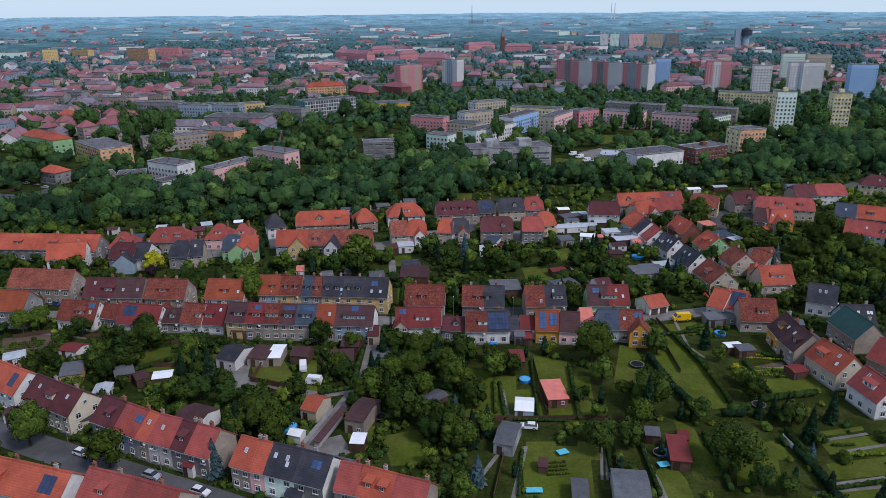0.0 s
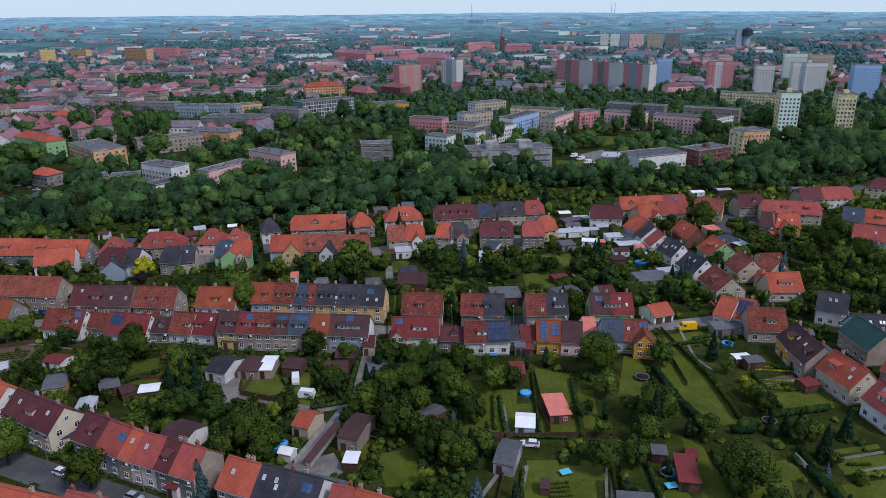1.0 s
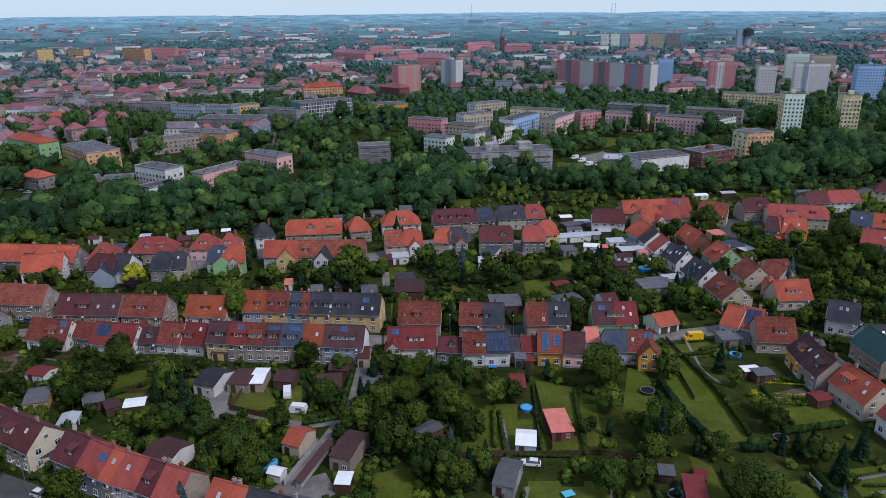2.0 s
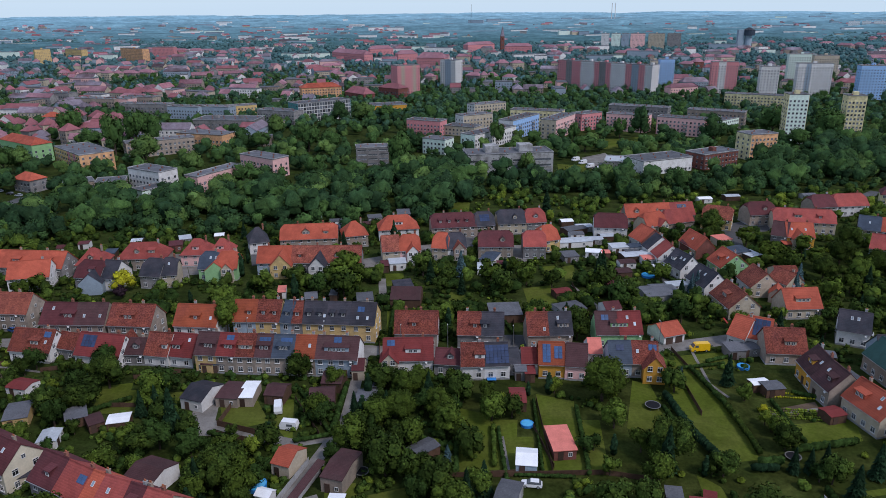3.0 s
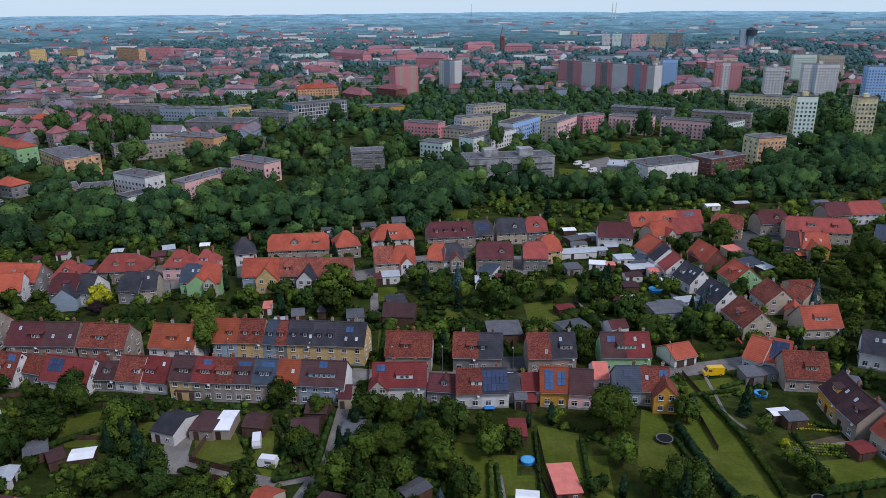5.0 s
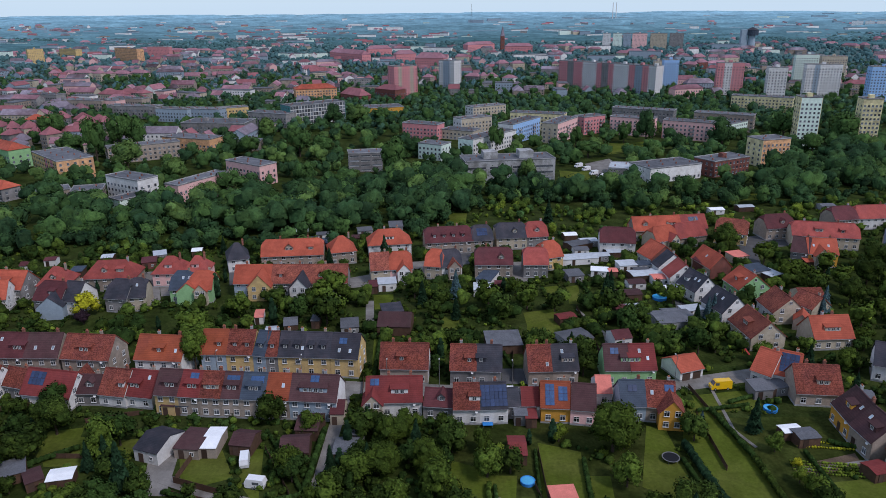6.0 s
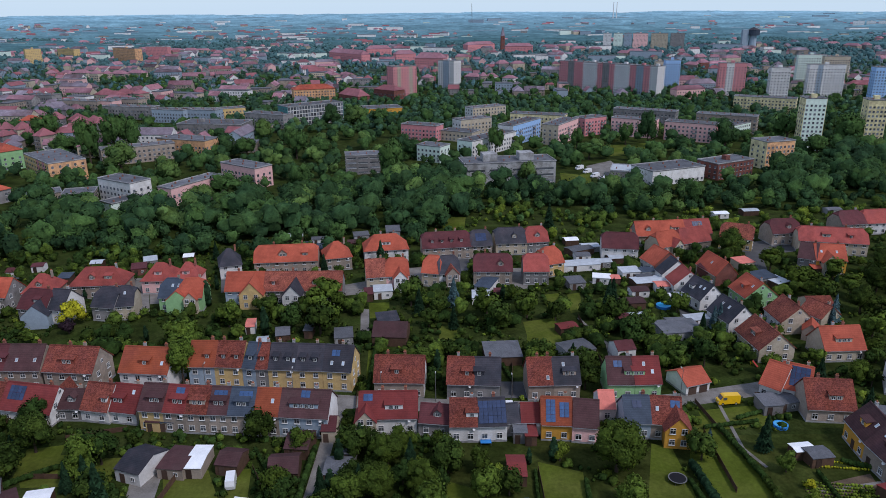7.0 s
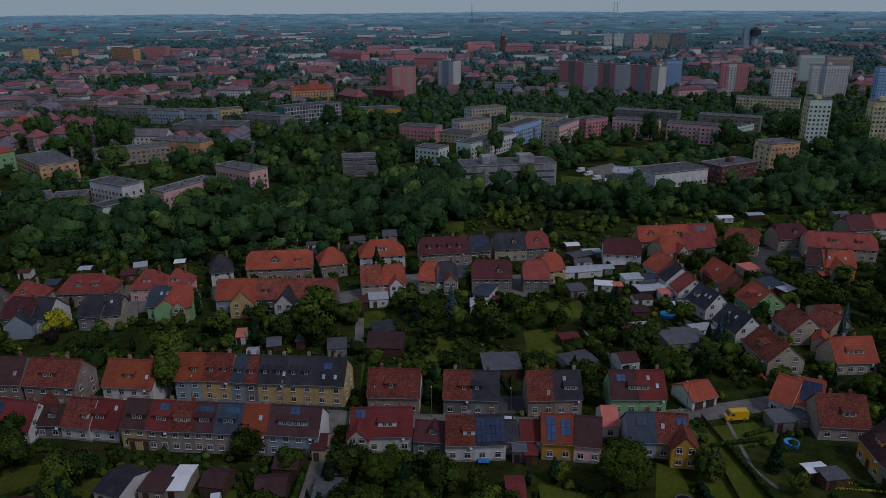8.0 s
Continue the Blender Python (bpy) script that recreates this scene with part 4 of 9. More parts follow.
def hedge(ax, ay, bx, by, h=1.6, w=1.0, leaf="hedge", label="long clipped green hedge between gardens"):
    """A hedge as a run of uneven clumps over a solid core."""
    rng = random.Random(int(ax * 7 + by * 13))
    L = math.hypot(bx - ax, by - ay)
    n = max(3, int(L / (w * 0.55)))
    lobes = [(((i + 0.5) / n * L, rng.uniform(-0.08, 0.08), h * rng.uniform(0.52, 0.62)), max(w, h) * rng.uniform(0.42, 0.5)) for i in range(n)]
    root = tagged(new("hedge"), label, "hedge", "hedges")
    root.matrix_basis = pose(ax, ay, 0, 0, 0, math.degrees(math.atan2(by - ay, bx - ax)))
    core = [lump(rng, c, q * 0.9, h * 0.55 / q, 0.15) for c, q in lobes]
    ob = solid("foliage", *joined(*core, leaf_cards(rng, lobes, int(L * 20), 0.28)), LEAF[leaf], root)
    leafy(ob.data, lobes, (L / 2, 0, 0), L)


def fence(ax, ay, bx, by, h=1.3, material=None, label="dark wooden garden fence"):
    """A garden fence: posts and rails, with boards between."""
    L = math.hypot(bx - ax, by - ay)
    n = max(2, int(L / 3.0))
    root = tagged(new("fence"), label, "fence", "garden fences")
    root.matrix_basis = pose(ax, ay, 0, 0, 0, math.degrees(math.atan2(by - ay, bx - ax)))
    m = material or WALL["timber"]
    post = mesh_of("post", box(-0.06, 0.06, -0.06, 0.06, -0.2, h + 0.1), m)
    panel = mesh_of("fence_panel", box(0.07, L / n - 0.07, -0.02, 0.02, 0.08, h), m)
    for i in range(n + 1):
        same("post", post, root, pose(i * L / n, 0, 0))
        if i < n:
            same("fence_panel", panel, root, pose(i * L / n, 0, 0))


def lamp_post(x, y, h=8.0, yaw=0):
    root = tagged(new("street_lamp"), "tall grey street lamp beside the street", "street lamp", "street lamps")
    root.matrix_basis = pose(x, y, 0, 0, 0, yaw)
    solid("post", *ring(8, 0.11, 0.06, -0.2, h), POLE, root)
    solid("arm", *box(-0.04, 1.3, -0.04, 0.04, h - 0.1, h), POLE, root)
    solid("lamp_head", *box(0.9, 1.6, -0.13, 0.13, h - 0.22, h - 0.08), FRAME, root)


def plant_rows(x, y, yaw, w, d, rows, leaf, label):
    """Rows of small plants in a bed."""
    rng = random.Random(int(x * 3 + y))
    m = pose(x, y, 0, 0, 0, yaw)
    v, f = [], []
    for j in range(rows):
        for i in range(int(w / 0.6)):
            c = m @ Vector((-w / 2 + 0.6 * i + rng.uniform(-0.1, 0.1), -d / 2 + d * j / max(1, rows - 1), 0.25))
            a, b = lump(rng, tuple(c), rng.uniform(0.22, 0.4), 1.0, 0.25)
            k = len(v)
            v += a
            f += [tuple(i2 + k for i2 in t) for t in b]
    tagged(solid("bed_of_plants", v, f, LEAF[leaf]), label, "plants", kind="stuff")


def toy_slide(x, y, yaw):
    root = tagged(new("toy_slide"), "small red plastic slide in a garden", "slide")
    root.matrix_basis = pose(x, y, 0, 0, 0, yaw)
    solid("chute", [(-0.3, -1.6, 0.15), (0.3, -1.6, 0.15), (0.3, 0.3, 1.5), (-0.3, 0.3, 1.5), (-0.3, -1.6, 0.05), (0.3, -1.6, 0.05), (0.3, 0.3, 1.4), (-0.3, 0.3, 1.4)],
          [(0, 1, 2, 3), (7, 6, 5, 4), (0, 4, 5, 1), (1, 5, 6, 2), (2, 6, 7, 3), (3, 7, 4, 0)], PAINT["red"], root)
    for s in (-0.28, 0.28):
        solid("ladder_rail", *box(s - 0.05, s + 0.05, 0.35, 0.5, 0, 1.9), PAINT["yellow"], root)
    for k in range(4):
        solid("rung", *box(-0.23, 0.23, 0.4, 0.46, 0.3 + 0.35 * k, 0.36 + 0.35 * k), PAINT["blue"], root)


# ---- ground ----
def land(x, y):
    """Land height: level in town, raised to low hills to fit the camera's skyline."""
    r = math.hypot(x, y)
    k = max(0.0, (r - 1900) / 2900)
    return 63 * k * k * (3 - 2 * min(k, 1)) * (0.93 + 0.10 * noise.noise(Vector((x / 900, y / 900, 0.3)))) if k else 0.0


rings = [0, 60, 120, 180, 240, 320, 420, 560, 760, 1000, 1300, 1600, 1900, 2200, 2500, 2800, 3100, 3400, 3700, 4000, 4250, 4500, 4700, 4850]
SPOKES = 120
gv, gf = [(0, 0, 0)], []
for r in rings[1:]:
    gv += [(r * math.cos(2 * math.pi * i / SPOKES), r * math.sin(2 * math.pi * i / SPOKES), land(r * math.cos(2 * math.pi * i / SPOKES), r * math.sin(2 * math.pi * i / SPOKES))) for i in range(SPOKES)]
gf += [(0, 1 + i, 1 + (i + 1) % SPOKES) for i in range(SPOKES)]
for k in range(len(rings) - 2):
    a, b = 1 + k * SPOKES, 1 + (k + 1) * SPOKES
    gf += [(a + i, b + i, b + (i + 1) % SPOKES, a + (i + 1) % SPOKES) for i in range(SPOKES)]
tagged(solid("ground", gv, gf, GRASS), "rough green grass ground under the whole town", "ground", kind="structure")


def strip(name, pts, width, material, z, label, category="road", rise=0.0):
    """A ribbon of road along a few bends, with a thickness."""
    v, f = [], []
    n = len(pts)
    LINES.append((pts, width / 2))
    for i, p in enumerate(pts):
        p = Vector((*p, 0))
        a = Vector((*pts[max(0, i - 1)], 0))
        b = Vector((*pts[min(n - 1, i + 1)], 0))
        t = (b - a).normalized()
        s = Vector((-t.y, t.x, 0)) * width / 2
        for q in (p + s, p - s):
            v += [(q.x, q.y, z), (q.x, q.y, -0.4)]
    for i in range(n - 1):
        k = 4 * i
        f += [(k, k + 2, k + 6, k + 4), (k + 1, k, k + 4, k + 5), (k + 2, k + 3, k + 7, k + 6)]
    return tagged(solid(name, v, f, material), label, category, kind="structure")


def patch(name, pts, material, z, label, category="lawn"):
    """A level piece of ground with an outline."""
    OPEN.append(pts)
    n = len(pts)
    v = [(x, y, z) for x, y in pts] + [(x, y, -0.3) for x, y in pts]
    a = sum(pts[i][0] * pts[(i + 1) % n][1] - pts[(i + 1) % n][0] * pts[i][1] for i in range(n))
    top = tuple(range(n)) if a > 0 else tuple(range(n - 1, -1, -1))
    f = [top] + [(i, (i + 1) % n, n + (i + 1) % n, n + i) for i in range(n)]
    return tagged(solid(name, v, f, material), label, category, kind="structure")


# ---- streets ----
strip("road", [(-116.8, 151.7), (-90.5, 138.0), (-71.7, 129.6), (-50.5, 120.2), (-31.6, 111.4)], 7.5, ASPHALT, 0.03, "grey asphalt street between terraced houses")
strip("road", [(-129.8, 211.3), (-96.8, 212.4), (-67.7, 211.5), (-42.8, 207.9), (-17.1, 203.5), (7.7, 201.1), (38.2, 198.8), (67.0, 202.5), (87.7, 207.3), (102.7, 211.8)], 6.0, PAVING, 0.03, "pale grey paved street between two rows of houses")
strip("lane", [(-17.4, 206.7), (-18.8, 186.7), (-19.4, 166.7), (-23.7, 152.7), (-27.4, 140.6), (-31.4, 134.1)], 3.0, PAVING, 0.04, "narrow paved lane between gardens", "lane")
strip("lane", [(-53.4, 177.3), (-51.6, 167.1), (-39.3, 161.4), (-30.1, 158.3), (-20.4, 160.8)], 3.2, PAVING, 0.05, "concrete track behind the garages", "lane")
strip("road", [(233.3, 377.2), (173.3, 329.1), (146.4, 325.8), (129.9, 310.1), (123.3, 288.6)], 6.0, ASPHALT, 0.03, "grey asphalt street beside red roofed houses")
strip("road", [(-245.1, 373.9), (-216.9, 366.5), (-211.4, 384.9)], 9.0, ASPHALT, 0.03, "grey street corner beside the woods")

# ---- the near terrace ----
house(-108.0, 159.7, -30.0, 19.3, 9.0, 5.6, 4.0, "orange", "white", label="orange roofed terraced house with white walls", group="near terrace", kind="gable", ends="r", solar=((0.35, 0.5, 2, 2, "dark"),))
house(-89.2, 149.4, -30.0, 17.2, 9.0, 5.6, 4.0, "maroon", "ivory", label="maroon roofed terraced house with ivory walls", group="near terrace", kind="gable", ends="r", chim=(-0.1, 0.35), dormer=((0.0, 2.6),), sky=((-0.3, 0.6), (0.3, 0.6)))
house(-72.5, 141.6, -28.6, 7.5, 9.0, 5.6, 4.0, "maroon", "grey", label="maroon roofed terraced house with grey walls", group="near terrace", kind="gable", dormer=((0.1, 1.6, "dark"),))
house(-66.1, 138.0, -29.1, 7.1, 9.0, 5.6, 4.0, "brick_red", "bluegrey", kind="row", label="red roofed terraced house with bluegrey walls", group="near terrace", solar=((0.3, 0.6, 2, 1, "blue"),), chim=(0.4,))
house(-61.6, 135.6, -27.4, 3.4, 9.0, 5.6, 4.0, "orange", "cream", kind="row", label="orange roofed terraced house with cream walls", group="near terrace", sky=((0.0, 0.6),), chim=())
house(-57.5, 133.8, -22.4, 6.4, 9.0, 5.6, 4.0, "brick_red", "white", kind="row", label="red roofed terraced house with white walls", group="near terrace", sky=((-0.1, 0.55),), chim=(-0.4,))
house(-52.6, 131.6, -25.2, 4.0, 9.0, 5.6, 4.0, "maroon", "grey", kind="row", label="maroon roofed terraced house with grey walls", group="near terrace", dormer=((0.0, 1.7, "dark"),))
house(-48.2, 129.7, -23.2, 5.9, 9.0, 5.6, 4.0, "brick_red", "grey", label="red roofed terraced house with grey walls", group="near terrace", kind="gable", endc="r:beige", chim=(-0.4, 0.1))
house(-38.0, 125.2, -24.4, 4.8, 9.0, 5.6, 4.0, "orange", "beige", label="orange roofed terraced house with beige walls", group="near terrace", kind="gable", sky=((0.0, 0.55),), chim=(0.4,))
house(-34.8, 123.9, -18.1, 3.2, 9.0, 5.6, 4.0, "orange", "pink", kind="row", label="orange roofed terraced house with pink walls", group="near terrace", chim=(-0.1,))
house(-29.8, 122.1, -21.3, 6.9, 9.0, 5.6, 4.0, "dark", "mint", kind="row", label="dark roofed terraced house with mint walls", group="near terrace", sky=((-0.3, 0.6), (0.1, 0.6), (0.15, 0.4)), chim=(0.45,))
house(-23.6, 119.6, -21.9, 6.4, 9.0, 5.6, 4.0, "dark", "grey", label="dark roofed terraced house with grey walls", group="near terrace", kind="gable", endc="r:white", solar=((0.1, 0.6, 2, 1, "blue"),), chim=(-0.1,))
house(-16.7, 116.7, -17.6, 4.2, 8.0, 5.6, 3.6, "brick_red", "beige", label="red roofed terraced house with beige walls", group="near terrace", kind="gable")
house(-10.8, 114.4, -23.8, 7.7, 8.0, 5.6, 3.6, "orange", "beige", kind="row", label="orange roofed terraced house with beige walls", group="near terrace", dormer=((-0.2, 1.6, "dark"), (0.2, 1.6, "dark")), chim=(-0.4, 0.1))
house(-4.5, 111.7, -21.6, 6.3, 8.0, 5.6, 3.6, "brick_red", "beige", label="red roofed terraced house with beige walls", group="near terrace", kind="gable", chim=(0.4,))
house(-78.8, 117.5, -18.4, 19.2, 9.0, 5.6, 4.0, "orange", "white", label="orange roofed terraced house with white walls", group="near terrace", kind="gable", solar=((0.3, 0.5, 3, 2, "dark"),), chim=(-0.2, 0.3), dormer=((-0.3, 1.6, "dark"),))
house(-62.2, 114.5, -20.4, 10.3, 9.0, 5.6, 4.0, "brick_red", "beige", kind="row", label="red roofed terraced house with beige walls", group="near terrace", chim=(-0.4, 0.2), dormer=((0.0, 1.6, "dark"),))
house(-52.2, 110.6, -21.5, 11.0, 9.0, 5.6, 4.0, "brick_red", "beige", label="red roofed terraced house with beige walls", group="near terrace", kind="gable", chim=(0.1,))

# ---- houses on the garden side of the street ----
house(-109.6, 203.2, -9.2, 12.3, 8.5, 3.6, 4.6, "tile", "white", label="tile roofed cottage with white walls", group="garden row", kind="gable", ends="r", dormer=((0.1, 3.0, "dark"),), sky=((0.35, 0.4),), solar=((0.35, 0.75, 2, 1, "blue"),))
house(-89.3, 199.6, -12.3, 13.4, 8.5, 3.6, 4.6, "red", "white", label="red roofed cottage with white walls", group="garden row", kind="gable", ends="r", solar=((-0.25, 0.6, 4, 2, "dark"),), chim=(0.35,))
house(-73.3, 199.7, -11.6, 7.2, 8.5, 3.6, 4.6, "tile", "white", kind="row", label="tile roofed cottage with white walls", group="garden row", dormer=((0.3, 1.5),))
house(-66.5, 198.9, -11.7, 7.1, 8.5, 3.6, 4.6, "red", "white", label="red roofed cottage with white walls", group="garden row", kind="gable", ends="r", dormer=((-0.2, 3.0, "dark"),), sky=((0.25, 0.7),))
house(-100.2, 203.8, -18.2, 6.8, 7.0, 3.6, 3.0, "tile", "grey", kind="row", label="tile roofed low link building with grey walls", group="garden row")
house(-80.5, 199.9, -1.8, 6.0, 7.0, 3.6, 3.0, "brown", "grey", kind="row", label="brown roofed low link building with grey walls", group="garden row", dormer=((0.1, 1.8, "gable"),))
house(-58.8, 196.2, -7.8, 5.8, 9.0, 5.6, 4.2, "brown", "yellow", label="brown roofed terraced house with yellow walls", group="long terrace", kind="gable", dormer=((0.1, 4.0, "dark"),), doors=(1,))
house(-53.2, 195.4, -8.1, 5.4, 9.0, 5.6, 4.2, "red", "beige", kind="row", label="red roofed terraced house with beige walls", group="long terrace", dormer=((0.1, 3.5, "dark"),), solar=((0.1, 0.75, 2, 1, "blue"),))
house(-48.2, 194.8, -5.1, 5.2, 9.0, 5.6, 4.2, "tile", "beige", kind="row", label="tile roofed terraced house with beige walls", group="long terrace", dormer=((0.0, 3.6),))
house(-43.2, 194.4, -5.4, 4.7, 9.0, 5.6, 4.2, "brown", "beige", kind="row", label="brown roofed terraced house with beige walls", group="long terrace", solar=((0.0, 0.7, 3, 1, "blue"),), dormer=((0.0, 3.4, "dark"),))
house(-38.0, 193.9, -4.6, 6.0, 9.0, 5.6, 4.2, "slate", "beige", kind="row", label="slate roofed terraced house with beige walls", group="long terrace", solar=((0.1, 0.7, 3, 1, "blue"),), dormer=((0.0, 3.4, "dark"),))
house(-32.2, 193.4, -4.7, 5.7, 9.0, 5.6, 4.2, "rust", "beige", kind="row", label="rust roofed terraced house with beige walls", group="long terrace", sky=((0.2, 0.5),))
house(-23.7, 192.6, -6.3, 11.2, 9.0, 5.6, 4.2, "brown", "bluegrey", label="brown roofed terraced house with bluegrey walls", group="long terrace", kind="gable", endc="r:white", dormer=((0.0, 6.5),), solar=((0.0, 0.8, 2, 1, "blue"),), chim=(-0.35, 0.2))
house(-5.3, 193.4, 0.4, 13.1, 8.5, 4.4, 4.2, "red", "white", label="red roofed cottage with white walls", group="garden row", kind="gable", solar=((-0.35, 0.75, 2, 1, "blue"),), chim=(-0.1, 0.3), dormer=((0.1, 4.0),), cross=((-0.38, 4.5, 1.8, "red", "cream"),))
house(11.7, 189.8, -1.4, 6.3, 8.5, 4.4, 4.2, "tile", "white", kind="row", label="tile roofed cottage with white walls", group="garden row", dormer=((0.3, 2.6),), chim=(0.3,))
house(17.8, 189.9, 2.1, 6.6, 8.5, 4.4, 4.2, "dark", "white", kind="row", label="dark roofed cottage with white walls", group="garden row", solar=((-0.12, 0.45, 4, 3, "dark"), (0.33, 0.45, 2, 3, "dark")), chim=(0.1,))
house(32.6, 189.9, -4.9, 6.7, 8.5, 4.4, 4.2, "rust", "ochre", label="rust roofed cottage with ochre walls", group="garden row", kind="gable", solar=((-0.2, 0.45, 2, 3, "blue"), (0.25, 0.5, 2, 2, "blue")), chim=(0.3,))
house(39.1, 188.7, -9.4, 5.8, 8.5, 4.4, 4.2, "brown", "pink", kind="row", label="brown roofed cottage with pink walls", group="garden row", chim=())
house(50.5, 190.1, -1.4, 5.7, 8.5, 4.4, 4.2, "slate", "bluegrey", label="slate roofed cottage with bluegrey walls", group="garden row", kind="gable", solar=((0.0, 0.65, 2, 1, "dark"),), chim=(0.3,))
house(57.1, 189.5, -8.7, 6.5, 8.5, 4.4, 4.2, "tile", "beige", label="tile roofed cottage with beige walls", group="garden row", kind="gable", solar=((0.3, 0.7, 2, 1, "blue"),), sky=((-0.3, 0.5),), cross=((0.32, 5.6, 3.0, "tile", "ochre"),))
house(5.5, 191.6, -8.3, 7.0, 7.0, 3.6, 2.6, "maroon", "grey", kind="row", label="maroon roofed low link building with grey walls", group="garden row", dormer=((0.1, 1.8, "gable"),), chim=())
house(22.6, 191.4, 6.4, 3.1, 7.0, 3.6, 2.6, "dark", "grey", kind="row", label="dark roofed low link building with grey walls", group="garden row", chim=())
house(26.9, 191.5, -1.4, 4.5, 7.0, 3.6, 2.6, "red", "white", kind="row", label="red roofed low link building with white walls", group="garden row", chim=(0.3,))
house(45.4, 196.7, -1.5, 3.9, 7.0, 3.6, 2.6, "coral", "white", kind="row", label="coral roofed low link building with white walls", group="garden row", chim=())

# ---- houses on the far side of the street ----
house(-108.2, 216.3, -3.9, 10.2, 9.5, 6.0, 4.6, "maroon", "beige", label="maroon roofed terraced house with beige walls", group="far row", kind="gable", dormer=((0.3, 4.0, "dark"),), sky=((-0.2, 0.7),))
house(-98.7, 215.8, -1.8, 9.3, 9.5, 6.0, 4.6, "brown", "beige", kind="row", label="brown roofed terraced house with beige walls", group="far row", sky=((0.3, 0.35), (-0.2, 0.35)))
house(-86.3, 214.5, -6.6, 13.1, 9.5, 6.0, 4.6, "tile", "beige", label="tile roofed terraced house with beige walls", group="far row", kind="gable", ends="r", dormer=((-0.05, 4.0, "dark"),), chim=(-0.1, 0.2))
house(-67.0, 213.5, -6.7, 12.6, 9.5, 6.0, 4.6, "rust", "white", label="rust roofed terraced house with white walls", group="far row", kind="gable", dormer=((0.0, 2.6, "dark"),), sky=((0.35, 0.35),), chim=(-0.1, 0.35))
house(-53.9, 216.6, -1.9, 6.6, 9.5, 6.0, 4.6, "rust", "bluegrey", label="rust roofed terraced house with bluegrey walls", group="far row", kind="gable", dormer=((0.2, 1.5, "dark"),))
house(-46.7, 216.2, -4.7, 7.3, 9.5, 6.0, 4.6, "tile", "yellow", kind="row", label="tile roofed terraced house with yellow walls", group="far row", dormer=((-0.2, 1.5, "dark"), (0.25, 1.5, "dark")), chim=(-0.3, 0.3))
house(-40.6, 215.3, -13.6, 3.6, 9.5, 6.0, 4.6, "slate", "bluegrey", kind="row", label="slate roofed terraced house with bluegrey walls", group="far row", dormer=((0.0, 1.6, "dark"),))
house(-38.2, 215.0, -1.8, 3.2, 9.5, 6.0, 4.6, "tile", "grey", kind="row", label="tile roofed terraced house with grey walls", group="far row", dormer=((0.0, 1.6, "dark"),))
house(-32.8, 214.6, -4.8, 7.1, 9.5, 6.0, 4.6, "dark", "yellow", kind="row", label="dark roofed terraced house with yellow walls", group="far row", dormer=((-0.25, 1.4, "dark"), (0.2, 1.4, "dark")), sky=((0.4, 0.3),), chim=(-0.2, 0.3))
house(-25.9, 214.0, -4.9, 6.9, 9.5, 6.0, 4.6, "dark", "yellow", kind="row", label="dark roofed terraced house with yellow walls", group="far row", dormer=((-0.25, 1.4, "dark"), (0.2, 1.4, "dark")), chim=(0.2,))
house(-18.6, 213.2, -7.6, 7.2, 9.5, 6.0, 4.6, "dark", "yellow", label="dark roofed terraced house with yellow walls", group="far row", kind="gable", endc="r:yellow", ends="r", solar=((-0.1, 0.65, 2, 1, "blue"),), sky=((0.2, 0.25), (-0.2, 0.25)), chim=(0.1,))
house(-3.3, 209.5, -3.4, 12.3, 9.0, 4.6, 4.8, "tile", "beige", label="tile roofed semi-detached house with beige walls", group="far row", kind="gable", endc="r:white", dormer=((-0.05, 2.6, "dark"),), chim=(-0.25, 0.1))
house(11.9, 208.3, -4.8, 6.5, 9.0, 4.6, 4.8, "tile", "grey", label="tile roofed semi-detached house with grey walls", group="far row", kind="gable", dormer=((0.25, 2.4, "dark"),), chim=(-0.1,))
house(18.4, 207.8, -4.8, 6.5, 9.0, 4.6, 4.8, "dark", "grey", label="dark roofed semi-detached house with grey walls", group="far row", kind="gable", dormer=((-0.3, 2.4, "dark"),), chim=(0.1,))
house(31.3, 207.4, 1.3, 6.4, 9.0, 4.6, 4.8, "tile", "beige", label="tile roofed semi-detached house with beige walls", group="far row", kind="gable", chim=(0.3, -0.1), sky=((0.25, 0.2),))
house(37.6, 207.5, 1.3, 6.4, 9.0, 4.6, 4.8, "dark", "beige", label="dark roofed semi-detached house with beige walls", group="far row", kind="gable", dormer=((0.1, 3.2),), sky=((-0.1, 0.7),))
house(51.1, 207.3, -1.8, 6.6, 9.0, 4.6, 4.8, "brown", "green", label="brown roofed semi-detached house with green walls", group="far row", kind="gable", solar=((-0.1, 0.7, 2, 1, "blue"),), dormer=((0.35, 3.0),))
house(57.4, 207.2, 1.3, 6.4, 9.0, 4.6, 4.8, "red", "green", label="red roofed semi-detached house with green walls", group="far row", kind="gable", dormer=((-0.35, 3.0),), sky=((-0.1, 0.7), (0.2, 0.4)))
house(69.5, 209.0, 18.7, 7.0, 8.0, 2.8, 2.2, "orange", "white", label="orange roofed detached garage with white walls", group="", kind="gable", floors=0, gates=2, chim=())
house(-132.9, 206.0, -7.3, 14.0, 9.5, 6.2, 4.6, "rust", "grey", label="rust roofed apartment house with grey walls", group="", kind="gable", ends="r")
house(-131.5, 224.6, -6.1, 21.8, 9.5, 6.2, 4.6, "pale_tile", "beige", label="tile roofed apartment house with beige walls", group="", kind="gable", ends="r", chim=(0.0, 0.3))

